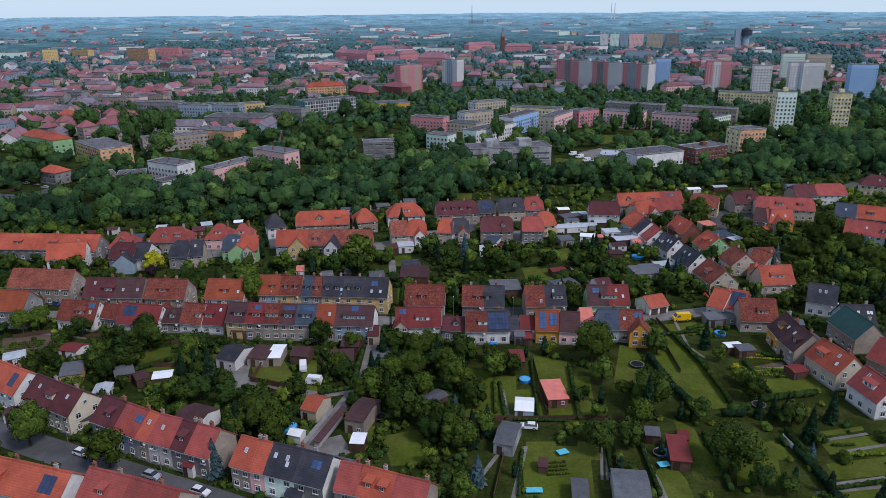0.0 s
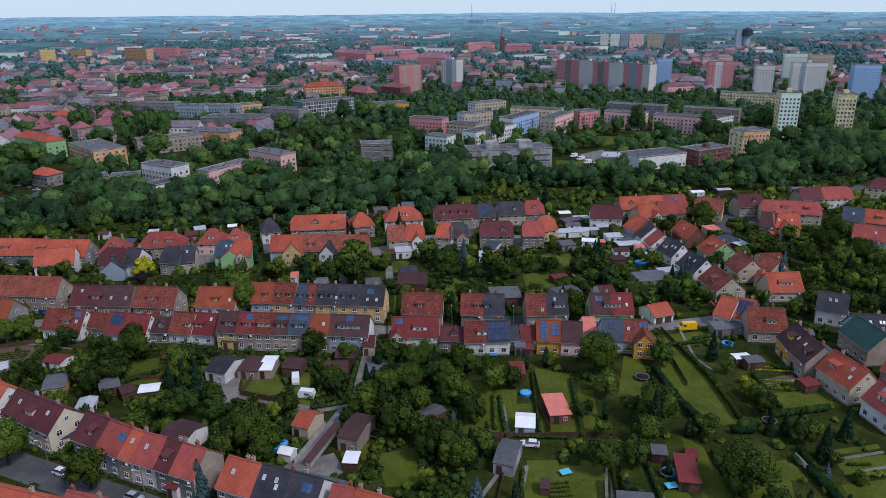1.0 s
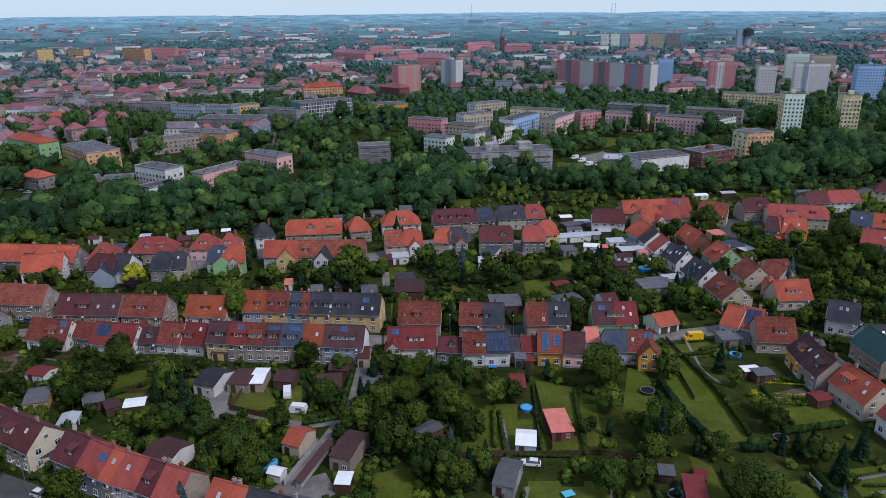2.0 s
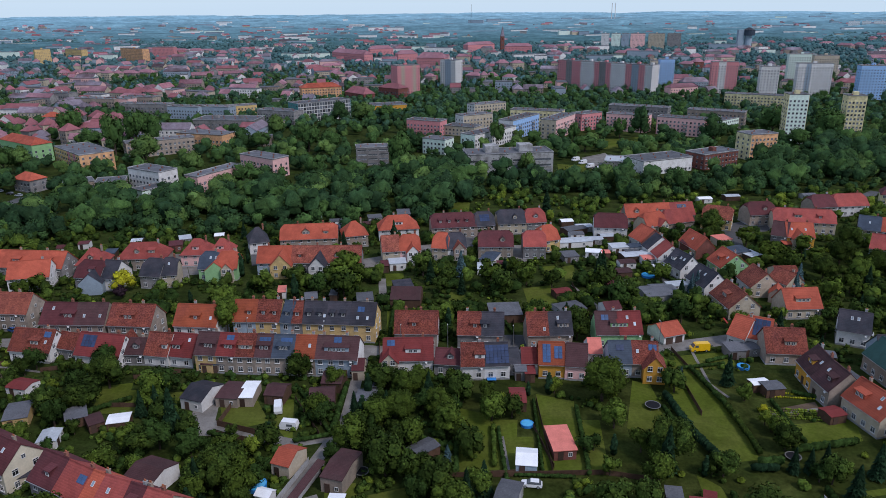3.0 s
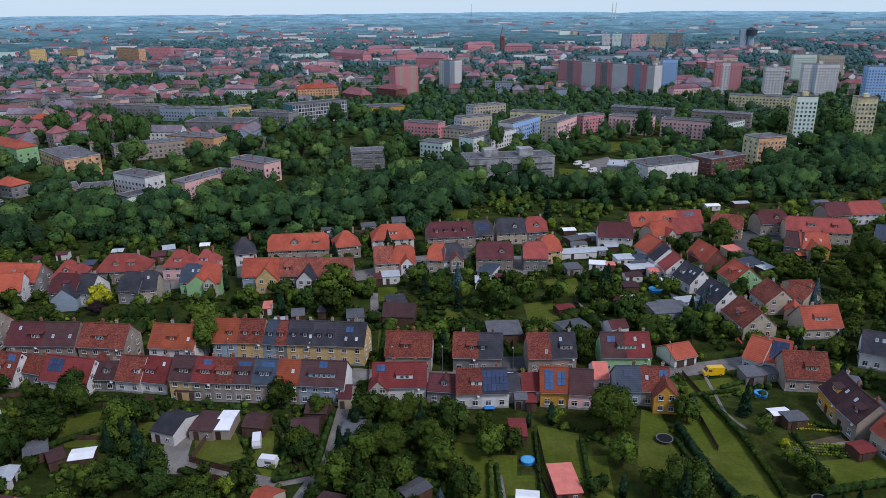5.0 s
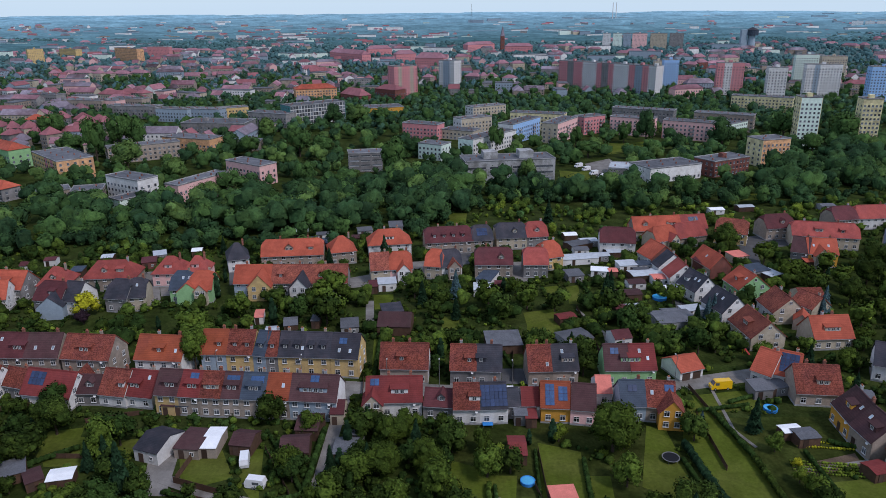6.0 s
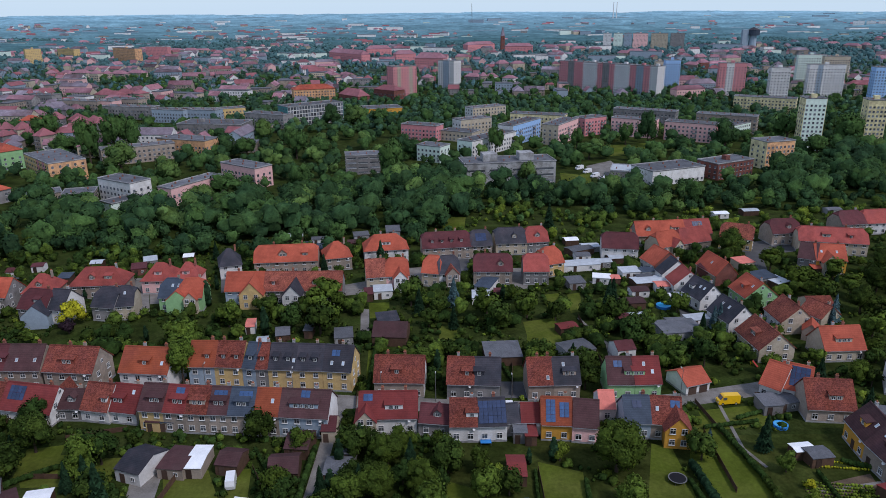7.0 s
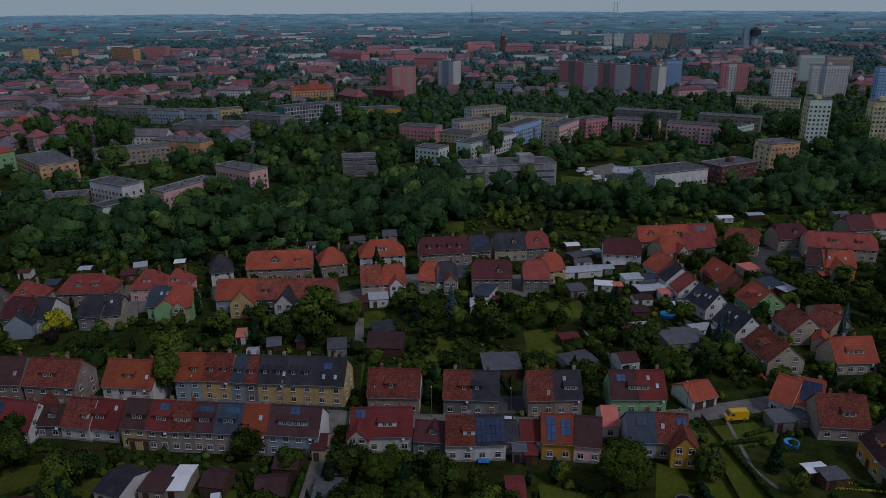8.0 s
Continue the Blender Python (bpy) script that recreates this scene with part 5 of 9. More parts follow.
# ---- second street ----
house(-168.4, 270.2, -4.9, 23.1, 10.0, 5.0, 4.6, "orange", "grey", label="orange roofed house with grey walls", group="second street", kind="gable", chim=(-0.2, 0.2), dormer=((0.2, 3.0, "dark"),))
house(-144.2, 268.0, -5.8, 25.5, 10.0, 5.0, 4.6, "orange", "grey", label="orange roofed house with grey walls", group="second street", kind="gable", ends="r", chim=(-0.2, 0.2), dormer=((0.25, 4.0), (-0.2, 3.0, "dark")))
house(-140.0, 257.3, 11.2, 13.5, 10.0, 5.0, 4.6, "orange", "white", label="orange roofed house with white walls", group="second street", kind="gable", ends="r")
house(-123.9, 270.3, 4.5, 10.0, 10.0, 5.0, 4.6, "brick_red", "beige", label="red roofed house with beige walls", group="second street", kind="hip", dormer=((0.0, 1.8, "gable"),))
house(-117.5, 256.8, -11.1, 9.7, 10.0, 5.0, 4.6, "maroon", "grey", label="maroon roofed house with grey walls", group="second street", kind="half", dormer=((0.1, 2.0),))
house(-110.3, 256.3, -11.9, 5.9, 10.0, 5.0, 4.6, "dark", "white", label="dark roofed house with white walls", group="second street", kind="gable")
house(-107.6, 276.4, 3.8, 17.5, 10.0, 5.0, 4.6, "brick_red", "beige", label="red roofed house with beige walls", group="second street", kind="hip", dormer=((-0.1, 1.8, "gable"), (0.2, 2.4)))
house(-96.4, 257.9, -10.1, 7.5, 10.0, 5.0, 4.6, "dark", "grey", label="dark roofed house with grey walls", group="second street", kind="half")
house(-91.7, 258.7, 9.0, 5.5, 10.0, 5.0, 4.6, "dark", "cream", label="dark roofed house with cream walls", group="second street", kind="half", sky=((0.0, 0.6),))
house(-88.6, 280.0, 1.2, 10.7, 10.0, 5.0, 4.6, "brick_red", "pink", label="red roofed house with pink walls", group="second street", kind="hip", dormer=((0.0, 2.4), ))
house(-79.3, 280.2, 2.2, 8.2, 10.0, 5.0, 4.6, "brick_red", "pink", label="red roofed house with pink walls", group="second street", kind="hip", dormer=((0.0, 2.4),))
house(-79.1, 264.8, -2.1, 6.5, 10.0, 5.0, 4.6, "slate", "green", label="slate roofed house with green walls", group="second street", kind="half", sky=((0.1, 0.6), (0.4, 0.6)))
house(-72.6, 264.8, 2.2, 7.3, 10.0, 5.0, 4.6, "orange", "green", label="orange roofed house with green walls", group="second street", kind="half", cross=((0.05, 4.0, 2.0, "orange", "cream"),))
house(-56.7, 269.9, 0.6, 12.3, 10.0, 5.0, 4.6, "orange", "bluegrey", label="orange roofed house with bluegrey walls", group="second street", kind="gable", cross=((0.25, 7.5, 4.0, "orange", "yellow"),), chim=(-0.2, 0.3))
house(-43.8, 269.7, -2.1, 13.1, 10.0, 5.0, 4.6, "pale_tile", "grey", kind="row", label="tile roofed house with grey walls", group="second street", cross=((0.3, 6.0, 5.0, "dark", "white"),), dormer=((-0.25, 2.0, "dark"),), chim=(-0.3, 0.2))
house(-31.2, 269.5, 0.5, 12.6, 10.0, 5.0, 4.6, "pale_tile", "grey", label="tile roofed house with grey walls", group="second street", kind="gable", dormer=((-0.2, 1.6, "gable"), (0.25, 1.6, "gable")), chim=(-0.1,))
house(-69.0, 293.6, 18.7, 7.6, 10.0, 5.2, 4.6, "dark", "white", label="dark roofed house with white walls", group="second street", kind="hip")
house(-48.8, 297.3, 4.9, 22.7, 10.0, 5.2, 4.6, "orange", "beige", label="orange roofed house with beige walls", group="second street", kind="half", dormer=((-0.05, 3.0, "gable"), (0.3, 2.0)), chim=(-0.2, 0.25))
house(-31.1, 300.7, 14.7, 9.9, 10.0, 5.2, 4.6, "orange", "beige", label="orange roofed house with beige walls", group="second street", kind="hip")
house(-13.4, 309.0, 8.3, 16.6, 10.0, 5.2, 4.6, "orange", "white", label="orange roofed house with white walls", group="second street", kind="hip", dormer=((0.0, 3.4),), chim=(-0.1, 0.2))
house(-15.1, 280.6, 8.7, 6.7, 10.0, 5.2, 4.6, "pale_tile", "cream", label="tile roofed house with cream walls", group="second street", kind="gable")
house(-7.8, 281.6, 7.2, 7.8, 10.0, 5.2, 4.6, "orange", "pink", label="orange roofed house with pink walls", group="second street", kind="half", cross=((0.1, 4.5, 3.0, "orange", "white"),))
house(9.8, 311.2, 7.2, 18.8, 10.0, 5.2, 4.6, "maroon", "beige", label="maroon roofed house with beige walls", group="second street", kind="half", dormer=((-0.3, 1.5, "dark"), (-0.1, 1.5, "dark"), (0.1, 1.5, "dark"), (0.3, 1.5, "dark")), chim=(-0.2, 0.2))
house(23.0, 313.0, 8.9, 8.1, 10.0, 5.2, 4.6, "dark", "beige", label="dark roofed house with beige walls", group="second street", kind="half", solar=((0.0, 0.5, 4, 2, "dark"),))
house(5.2, 283.7, -14.0, 6.3, 10.0, 5.2, 4.6, "orange", "cream", label="orange roofed house with cream walls", group="second street", kind="half")
house(10.0, 283.5, 8.0, 7.3, 10.0, 5.2, 4.6, "dark", "white", label="dark roofed house with white walls", group="second street", kind="half", cross=((0.1, 4.5, 2.0, "pale_tile", "beige"),))
house(25.9, 284.9, -2.2, 13.4, 10.0, 5.2, 4.6, "maroon", "beige", label="maroon roofed house with beige walls", group="second street", kind="half", dormer=((0.2, 2.0, "gable"),), chim=(-0.2,))
house(35.1, 315.8, 5.1, 12.5, 10.0, 5.2, 4.6, "dark", "cream", label="dark roofed house with cream walls", group="second street", kind="half", dormer=((0.1, 1.6, "gable"),))
house(45.2, 316.9, 8.6, 8.6, 10.0, 5.2, 4.6, "brick_red", "grey", label="red roofed house with grey walls", group="second street", kind="half", dormer=((0.0, 2.0, "gable"),))
house(40.9, 284.4, -2.2, 8.7, 10.0, 5.2, 4.6, "brick_red", "grey", label="red roofed house with grey walls", group="second street", kind="half")
house(46.9, 291.8, 21.0, 7.0, 10.0, 5.2, 4.6, "orange", "yellow", label="orange roofed house with yellow walls", group="second street", kind="half")
house(76.5, 307.8, -8.8, 13.5, 10.0, 5.2, 4.6, "maroon", "white", label="maroon roofed house with white walls", group="second street", kind="half", ends="r")

# ---- houses down the side street ----
house(91.5, 324.5, 2.6, 9.9, 9.0, 4.6, 4.6, "orange", "beige", label="orange roofed house with beige walls", group="side street", kind="gable", dormer=((0.0, 2.0, "gable"),))
house(101.5, 325.4, 6.8, 10.8, 9.0, 4.6, 4.6, "orange", "cream", kind="row", label="orange roofed house with cream walls", group="side street", dormer=((0.1, 3.0),))
house(112.3, 326.7, 6.8, 10.9, 9.0, 4.6, 4.6, "brick_red", "cream", label="red roofed house with cream walls", group="side street", kind="gable", solar=((0.0, 0.55, 4, 2, "dark"),))
house(94.9, 311.2, 23.4, 10.9, 9.0, 4.6, 4.6, "orange", "cream", label="orange roofed house with cream walls", group="side street", kind="half", cross=((0.2, 4.5, 2.0, "brick_red", "cream"),))
house(106.6, 315.7, 19.0, 13.4, 9.0, 4.6, 4.6, "brick_red", "beige", label="red roofed house with beige walls", group="side street", kind="half")
house(122.8, 247.1, -66.3, 7.8, 8.0, 3.0, 3.2, "pale_tile", "cream", label="tile roofed house with cream walls", group="side street", kind="gable")
house(115.8, 225.1, 2.3, 11.3, 9.0, 3.8, 4.8, "orange", "cream", label="orange roofed house with cream walls", group="side street", kind="gable", dormer=((0.0, 4.5),), chim=(-0.15, 0.1))
house(88.0, 292.8, -73.1, 9.0, 11.0, 4.0, 4.4, "orange", "white", kind="gable", label="orange roofed house with white walls down the side street", group="side street", endc="r:brick")
house(89.1, 281.6, -81.3, 5.4, 10.7, 4.0, 4.4, "dark", "white", kind="gable", label="dark roofed house with white walls down the side street", group="side street")
house(90.0, 272.0, -87.6, 7.5, 10.3, 4.0, 4.4, "brick_red", "white", kind="gable", label="red roofed house with white walls down the side street", group="side street", ends="r")
house(91.8, 260.7, -72.6, 9.6, 8.9, 4.0, 4.4, "dark", "white", kind="gable", label="dark roofed house with white walls down the side street", group="side street", ends="r", dormer=((-0.2, 2.0),), sky=((0.1, 0.6), (0.3, 0.6)))
house(94.5, 244.1, -74.9, 10.4, 9.4, 4.0, 4.4, "dark", "white", kind="gable", label="dark roofed house with white walls down the side street", group="side street", ends="r", sky=((-0.2, 0.6), (0.1, 0.6)))
house(97.1, 227.5, -84.7, 12.9, 10.1, 4.0, 4.4, "pale_tile", "cream", kind="gable", label="tile roofed house with cream walls down the side street", group="side street", ends="r", dormer=((0.0, 3.0, "dark"),), chim=(-0.3, 0.3))
house(104.9, 283.2, -79.4, 12.7, 8.1, 4.0, 4.4, "orange", "cream", kind="gable", label="orange roofed house with cream walls down the side street", group="side street", endc="r:brick", sky=((0.0, 0.5),))
house(108.8, 262.1, -82.5, 9.9, 11.0, 4.0, 4.4, "orange", "green", kind="gable", label="orange roofed house with green walls down the side street", group="side street", ends="r", dormer=((0.0, 2.6, "dark"),), sky=((0.3, 0.6),))
house(111.5, 243.1, -87.5, 10.2, 10.1, 4.0, 4.4, "pale_tile", "white", kind="gable", label="tile roofed house with white walls down the side street", group="side street", endc="r:cream", ends="r", chim=(-0.2, 0.3))
house(126.4, 318.2, -26.7, 12.2, 10.0, 5.2, 4.4, "pale_tile", "yellow", label="tile roofed house with yellow walls", group="upper side street", kind="half", ends="r")
house(146.9, 324.5, 5.7, 12.4, 10.0, 5.2, 4.4, "maroon", "beige", label="maroon roofed house with beige walls", group="upper side street", kind="half", dormer=((0.1, 1.8, "gable"),))
house(160.6, 312.2, -13.6, 24.7, 10.0, 5.2, 4.4, "brick_red", "cream", label="red roofed house with cream walls", group="upper side street", kind="half", dormer=((-0.1, 3.0), (0.25, 2.0, "dark")), chim=(-0.3, 0.2))
house(142.5, 293.5, -30.4, 6.0, 10.0, 5.2, 4.4, "brown", "grey", label="brown roofed house with grey walls", group="upper side street", kind="gable")
house(148.5, 291.7, -10.1, 10.3, 10.0, 5.2, 4.4, "orange", "ochre", label="orange roofed house with ochre walls", group="upper side street", kind="gable", sky=((-0.3, 0.5), (0.2, 0.5)), cross=((-0.1, 5.0, 3.0, "orange", "cream"),))
house(180.3, 335.7, 7.3, 11.0, 10.0, 5.2, 4.4, "maroon", "beige", label="maroon roofed house with beige walls", group="upper side street", kind="half")
house(193.8, 337.1, 4.5, 15.6, 10.0, 5.2, 4.4, "brick_red", "white", label="red roofed house with white walls", group="upper side street", kind="half")
house(182.3, 299.7, -30.0, 8.0, 10.0, 5.2, 4.4, "slate", "beige", label="slate roofed terraced house with beige walls", group="upper side street", kind="gable", sky=((0.0, 0.5),))
house(194.0, 293.0, -30.0, 19.0, 10.0, 5.2, 4.4, "orange", "beige", label="orange roofed terraced house with beige walls", group="upper side street", kind="row", dormer=((-0.2, 2.6), (0.2, 2.0, "dark")), chim=(-0.3, 0.2))
house(174.4, 274.1, -36.0, 11.0, 10.0, 5.0, 4.4, "brick_red", "bluegrey", label="red roofed terraced house with blue-grey walls", group="upper side street", kind="gable", sky=((0.2, 0.5),), chim=(-0.2,))
house(183.5, 267.6, -36.0, 11.5, 10.0, 5.0, 4.4, "brick_red", "white", label="red roofed terraced house with white walls", group="upper side street", kind="row", sky=((0.2, 0.5),), dormer=((-0.2, 2.2),), chim=(0.3,))
house(227.4, 352.6, -27.0, 14.0, 10.0, 5.4, 4.6, "maroon", "straw", label="maroon hip roofed villa with pale yellow walls", group="upper side street", kind="hip", sky=((0.1, 0.5),), chim=(0.1,))
house(90.3, 204.8, -47.6, 5.0, 9.0, 3.8, 4.6, "orange", "white", label="orange roofed house with white walls", group="lower side street", kind="gable")
house(94.4, 203.9, -30.0, 6.6, 9.0, 3.8, 4.6, "orange", "white", label="orange roofed house with white walls", group="lower side street", kind="gable", solar=((0.1, 0.5, 4, 3, "dark"),))
house(97.1, 196.0, -6.7, 10.6, 9.6, 3.8, 5.0, "tile", "beige", label="tile roofed house with beige walls", group="lower side street", kind="gable", dormer=((0.1, 3.0),), chim=(-0.2, 0.2))
house(122.4, 205.5, -28.1, 8.2, 9.0, 4.8, 4.4, "dark", "white", label="dark roofed house with white walls", group="lower side street", kind="gable", sky=((-0.1, 0.6), (0.1, 0.6)))
house(120.5, 182.7, -86.9, 12.9, 9.0, 4.8, 4.4, "green", "beige", label="green roofed house with beige walls", group="lower side street", kind="gable")
house(123.6, 189.5, -6.9, 9.0, 9.0, 4.8, 4.4, "dark", "bluegrey", label="dark roofed house with bluegrey walls", group="lower side street", kind="gable", sky=((-0.2, 0.6), (0.0, 0.6), (0.3, 0.6), (0.4, 0.6)), ends="r")
house(100.4, 180.8, -94.5, 8.9, 9.0, 4.8, 4.4, "brown", "ochre", kind="row", label="brown roofed house with ochre walls", group="lower side street", dormer=((0.0, 2.6),), sky=((0.3, 0.6),), chim=(-0.3, 0.3), doors=(1,))
house(100.2, 173.2, -86.9, 7.6, 9.0, 4.8, 4.4, "brown", "beige", kind="row", label="brown roofed house with beige walls", group="lower side street", sky=((-0.2, 0.6),), dormer=((0.15, 2.4, "dark"),), doors=(0,))
house(120.0, 163.2, -64.0, 10.4, 9.0, 4.8, 4.4, "brick_red", "beige", label="red roofed house with beige walls", group="lower side street", kind="gable", dormer=((0.2, 3.0),))
house(103.6, 162.8, -78.6, 11.4, 8.8, 4.8, 4.2, "orange", "cream", kind="gable", label="orange roofed house with cream walls down the side street", group="lower side street", ends="r", dormer=((-0.2, 3.2, "dark"),), sky=((0.2, 0.7), (0.3, 0.35)), chim=(-0.3, 0.3))
house(105.7, 148.3, -81.6, 9.7, 7.7, 4.8, 4.2, "brick_red", "white", kind="gable", label="red roofed house with white walls down the side street", group="lower side street", ends="r", dormer=((0.0, 3.6),), sky=((-0.2, 0.7),))

# ---- sheds and garages ----
shed(-55.8, 176.9, -20.4, 6.2, 9.0, 3.0, "dark", "white", label="garage with a dark half-red roof and white walls", rise=1.6)
shed(-48.6, 177.8, -8.6, 5.6, 8.0, 2.6, "brown", "beige", label="flat brown roofed double garage with pale doors", rise=0.4)
shed(-44.5, 178.0, -1.9, 3.7, 8.0, 2.6, "white", "beige", label="garage under a white sheet roof", rise=0.4)
shed(-37.4, 177.8, -9.8, 4.9, 6.0, 2.6, "brown", "timber", label="brown roofed garden outbuilding", rise=1.2)
shed(-25.8, 174.9, 4.3, 6.1, 7.0, 2.8, "brown", "timber", label="brown roofed garden outbuilding with a pale awning", rise=1.6)
shed(-29.2, 149.5, -22.0, 4.3, 7.0, 3.0, "orange", "cream", label="small cottage with an orange roof and cream gable", rise=1.6)
shed(-17.5, 145.3, -18.7, 4.8, 10.0, 3.6, "brown", "beige", label="long garage with a dark roof and pale walls", rise=0.8)
shed(-23.3, 124.2, -20.3, 11.3, 8.0, 3.0, "felt", "concrete", label="flat grey felt roofed garage row", rise=0.3)
shed(15.7, 135.8, -18.4, 4.4, 9.0, 2.8, "felt", "concrete", label="grey garden house with a felt roof", rise=1.0)
shed(21.0, 148.6, -8.2, 4.4, 6.0, 2.4, "white", "bluegrey", label="white garden tent with a ridge roof", rise=0.9)
shed(29.2, 155.0, 4.4, 4.9, 9.0, 2.4, "coral", "brick", label="dark red garden shed with a coral pink roof", rise=0.3, kind="lean")
shed(51.8, 129.5, -10.1, 4.0, 9.0, 2.4, "red", "timber", label="long garden shed with a red roof", rise=0.4, kind="lean")
shed(48.2, 136.3, -10.0, 3.0, 3.0, 2.2, "felt", "timber", label="small dark garden shed", rise=0.3, kind="lean")
shed(38.2, 117.2, -8.5, 6.9, 9.0, 3.0, "felt", "concrete", label="flat dark grey garage roof", rise=0.8)
shed(28.0, 116.7, -7.5, 3.2, 6.0, 2.6, "felt", "timber", label="dark grey garden shed", rise=0.5)
shed(22.2, 126.4, -7.5, 1.9, 3.0, 1.8, "brown", "timber", label="small brown playhouse", rise=0.8)
shed(-103.3, 182.8, -15.2, 6.0, 5.0, 2.4, "red", "white", label="white garden hut with a red roof", rise=0.6)
shed(-97.2, 169.7, 18.0, 5.3, 8.0, 2.6, "felt", "yellow", label="flat roofed yellow outbuilding", rise=0.4)
shed(-83.2, 168.7, 28.5, 4.8, 6.0, 2.4, "felt", "timber", label="garden shed with a grey roof", rise=0.4)
shed(-77.7, 166.1, 36.0, 3.4, 5.0, 2.2, "brown", "timber", label="brown garden shed", rise=0.4)
shed(-72.0, 166.3, 12.4, 4.9, 4.0, 2.2, "white", "timber", label="shed under a pale sheet roof", rise=0.2)
shed(-117.4, 178.3, 27.6, 5.4, 5.0, 2.4, "tin", "white", label="low outbuilding with a pale metal roof", rise=0.3)
shed(-100.5, 148.9, -11.6, 4.3, 4.0, 2.4, "brown", "white", label="small white garage with a brown roof", rise=0.8)
shed(-17.6, 135.5, -5.5, 3.1, 4.0, 2.3, "white", "timber", label="garden shelter with a white canopy", rise=0.15, door=False)
shed(-56.3, 144.5, -22.4, 7.2, 8.0, 3.4, "brown", "white", label="rear building with a brown roof", rise=1.2)
shed(-7.3, 238.3, -4.5, 9.8, 10.0, 3.0, "brown", "timber", label="timber barn with a steep brown roof", rise=2.6)
shed(23.8, 225.3, 2.8, 9.8, 9.0, 2.6, "felt", "timber", label="carport with a flat grey roof", rise=0.3, kind="lean")
shed(-21.1, 237.5, 7.7, 5.3, 7.0, 2.6, "felt", "concrete", label="grey garage with a flat roof", rise=0.3)
shed(-49.9, 245.5, 8.1, 2.7, 6.0, 2.4, "coral", "white", label="small garage with a pink roof", rise=0.3)
shed(-39.1, 239.4, 10.8, 4.1, 6.0, 2.4, "felt", "timber", label="grey garden shed", rise=0.5)
shed(44.4, 227.0, 20.0, 8.8, 7.0, 2.6, "felt", "concrete", label="flat grey garage roof beside the houses", rise=0.3)
shed(57.2, 226.4, 11.5, 5.3, 6.0, 3.0, "maroon", "white", label="small white outbuilding with a maroon roof", rise=1.5)
shed(76.9, 239.2, 6.6, 12.3, 9.0, 2.6, "felt", "concrete", label="long flat roofed garage row", rise=0.3)
shed(67.1, 247.5, 9.0, 5.2, 4.0, 2.4, "tin", "white", label="small shed with a pale metal roof", rise=0.3)
shed(68.6, 259.3, 6.0, 7.7, 5.0, 2.4, "brown", "timber", label="brown garden shed", rise=0.6)
shed(44.5, 241.5, 17.2, 5.7, 4.0, 2.2, "red", "timber", label="red roofed garden hut", rise=0.4)
shed(20.7, 265.9, -2.1, 6.0, 7.0, 2.4, "tin", "white", label="greenhouse with pale glass roof", rise=0.6)
shed(59.0, 295.2, 9.3, 14.0, 6.0, 2.4, "tin", "white", label="row of low sheds with pale roofs", rise=0.3)
shed(79.4, 277.4, 10.1, 11.7, 6.0, 2.4, "tin", "timber", label="low shed with a pale roof", rise=0.3)
shed(62.1, 311.9, 25.3, 10.1, 6.0, 2.4, "felt", "timber", label="grey garden shed", rise=0.4)
shed(-0.8, 152.8, 39.8, 6.0, 4.0, 2.4, "felt", "timber", label="grey garden shed under trees", rise=0.4)
shed(21.9, 173.4, -1.9, 3.8, 7.0, 2.6, "red", "timber", label="red roofed annex in the garden", rise=0.8)
shed(83.7, 178.9, 6.9, 4.6, 3.0, 2.2, "white", "timber", label="garden shelter with a white roof", rise=0.2, door=False)
shed(94.7, 164.6, 13.7, 4.5, 4.0, 2.2, "red", "timber", label="small red garden shed", rise=0.4)
shed(108.6, 193.0, -18.1, 3.8, 4.0, 2.4, "felt", "timber", label="grey garden shed", rise=0.3)
shed(-14.7, 174.5, -1.9, 5.4, 6.0, 2.4, "felt", "timber", label="grey garden shed near the lane", rise=0.4)
shed(-83.7, 145.8, 28.4, 4.7, 5.0, 2.6, "dark", "cream", label="dark lean-to beside a cream gabled house", rise=0.8, kind="lean")
shed(-51.8, 127.1, -22.8, 2.7, 3.0, 2.6, "red", "white", label="small red roofed porch before a terraced house", rise=0.8)
shed(-57.4, 130.8, -25.0, 2.5, 3.0, 2.6, "red", "beige", label="small red roofed porch before a terraced house", rise=0.8)
shed(-27.6, 117.0, -23.3, 3.6, 4.0, 2.8, "dark", "grey", label="dark hipped porch before a terraced house", rise=1.2)
shed(-59.0, 193.4, -6.8, 3.3, 4.0, 2.6, "brown", "yellow", label="brown roofed porch behind a terraced house", rise=0.5)
shed(-55.9, 193.3, -6.2, 3.8, 4.0, 2.6, "slate", "bluegrey", label="blue grey porch behind a terraced house", rise=0.5)
shed(24.2, 187.3, -1.4, 3.0, 5.0, 2.8, "felt", "grey", label="grey flat roofed annex behind a cottage", rise=0.3)
shed(26.5, 187.3, -1.4, 2.5, 7.0, 2.6, "red", "timber", label="long red roofed lean-to in a garden", rise=0.3, kind="lean")
shed(-18.3, 189.3, -1.4, 3.2, 6.0, 3.0, "maroon", "cream", label="small cream gabled annex with a maroon roof", rise=2.0)
shed(-24.1, 183.5, -5.5, 5.2, 7.0, 2.8, "brown", "timber", label="brown roofed outbuilding with a pale awning", rise=1.4)
shed(-12.9, 181.3, -1.4, 2.7, 6.0, 2.6, "felt", "grey", label="grey flat roofed garden shed near the lane", rise=0.3)
shed(85.9, 176.7, 7.0, 4.9, 4.0, 2.4, "felt", "timber", label="low grey garden shed beside beds", rise=0.3)
shed(88.7, 198.6, 10.6, 5.7, 5.0, 2.4, "felt", "concrete", label="low grey shed beside the street", rise=0.3)

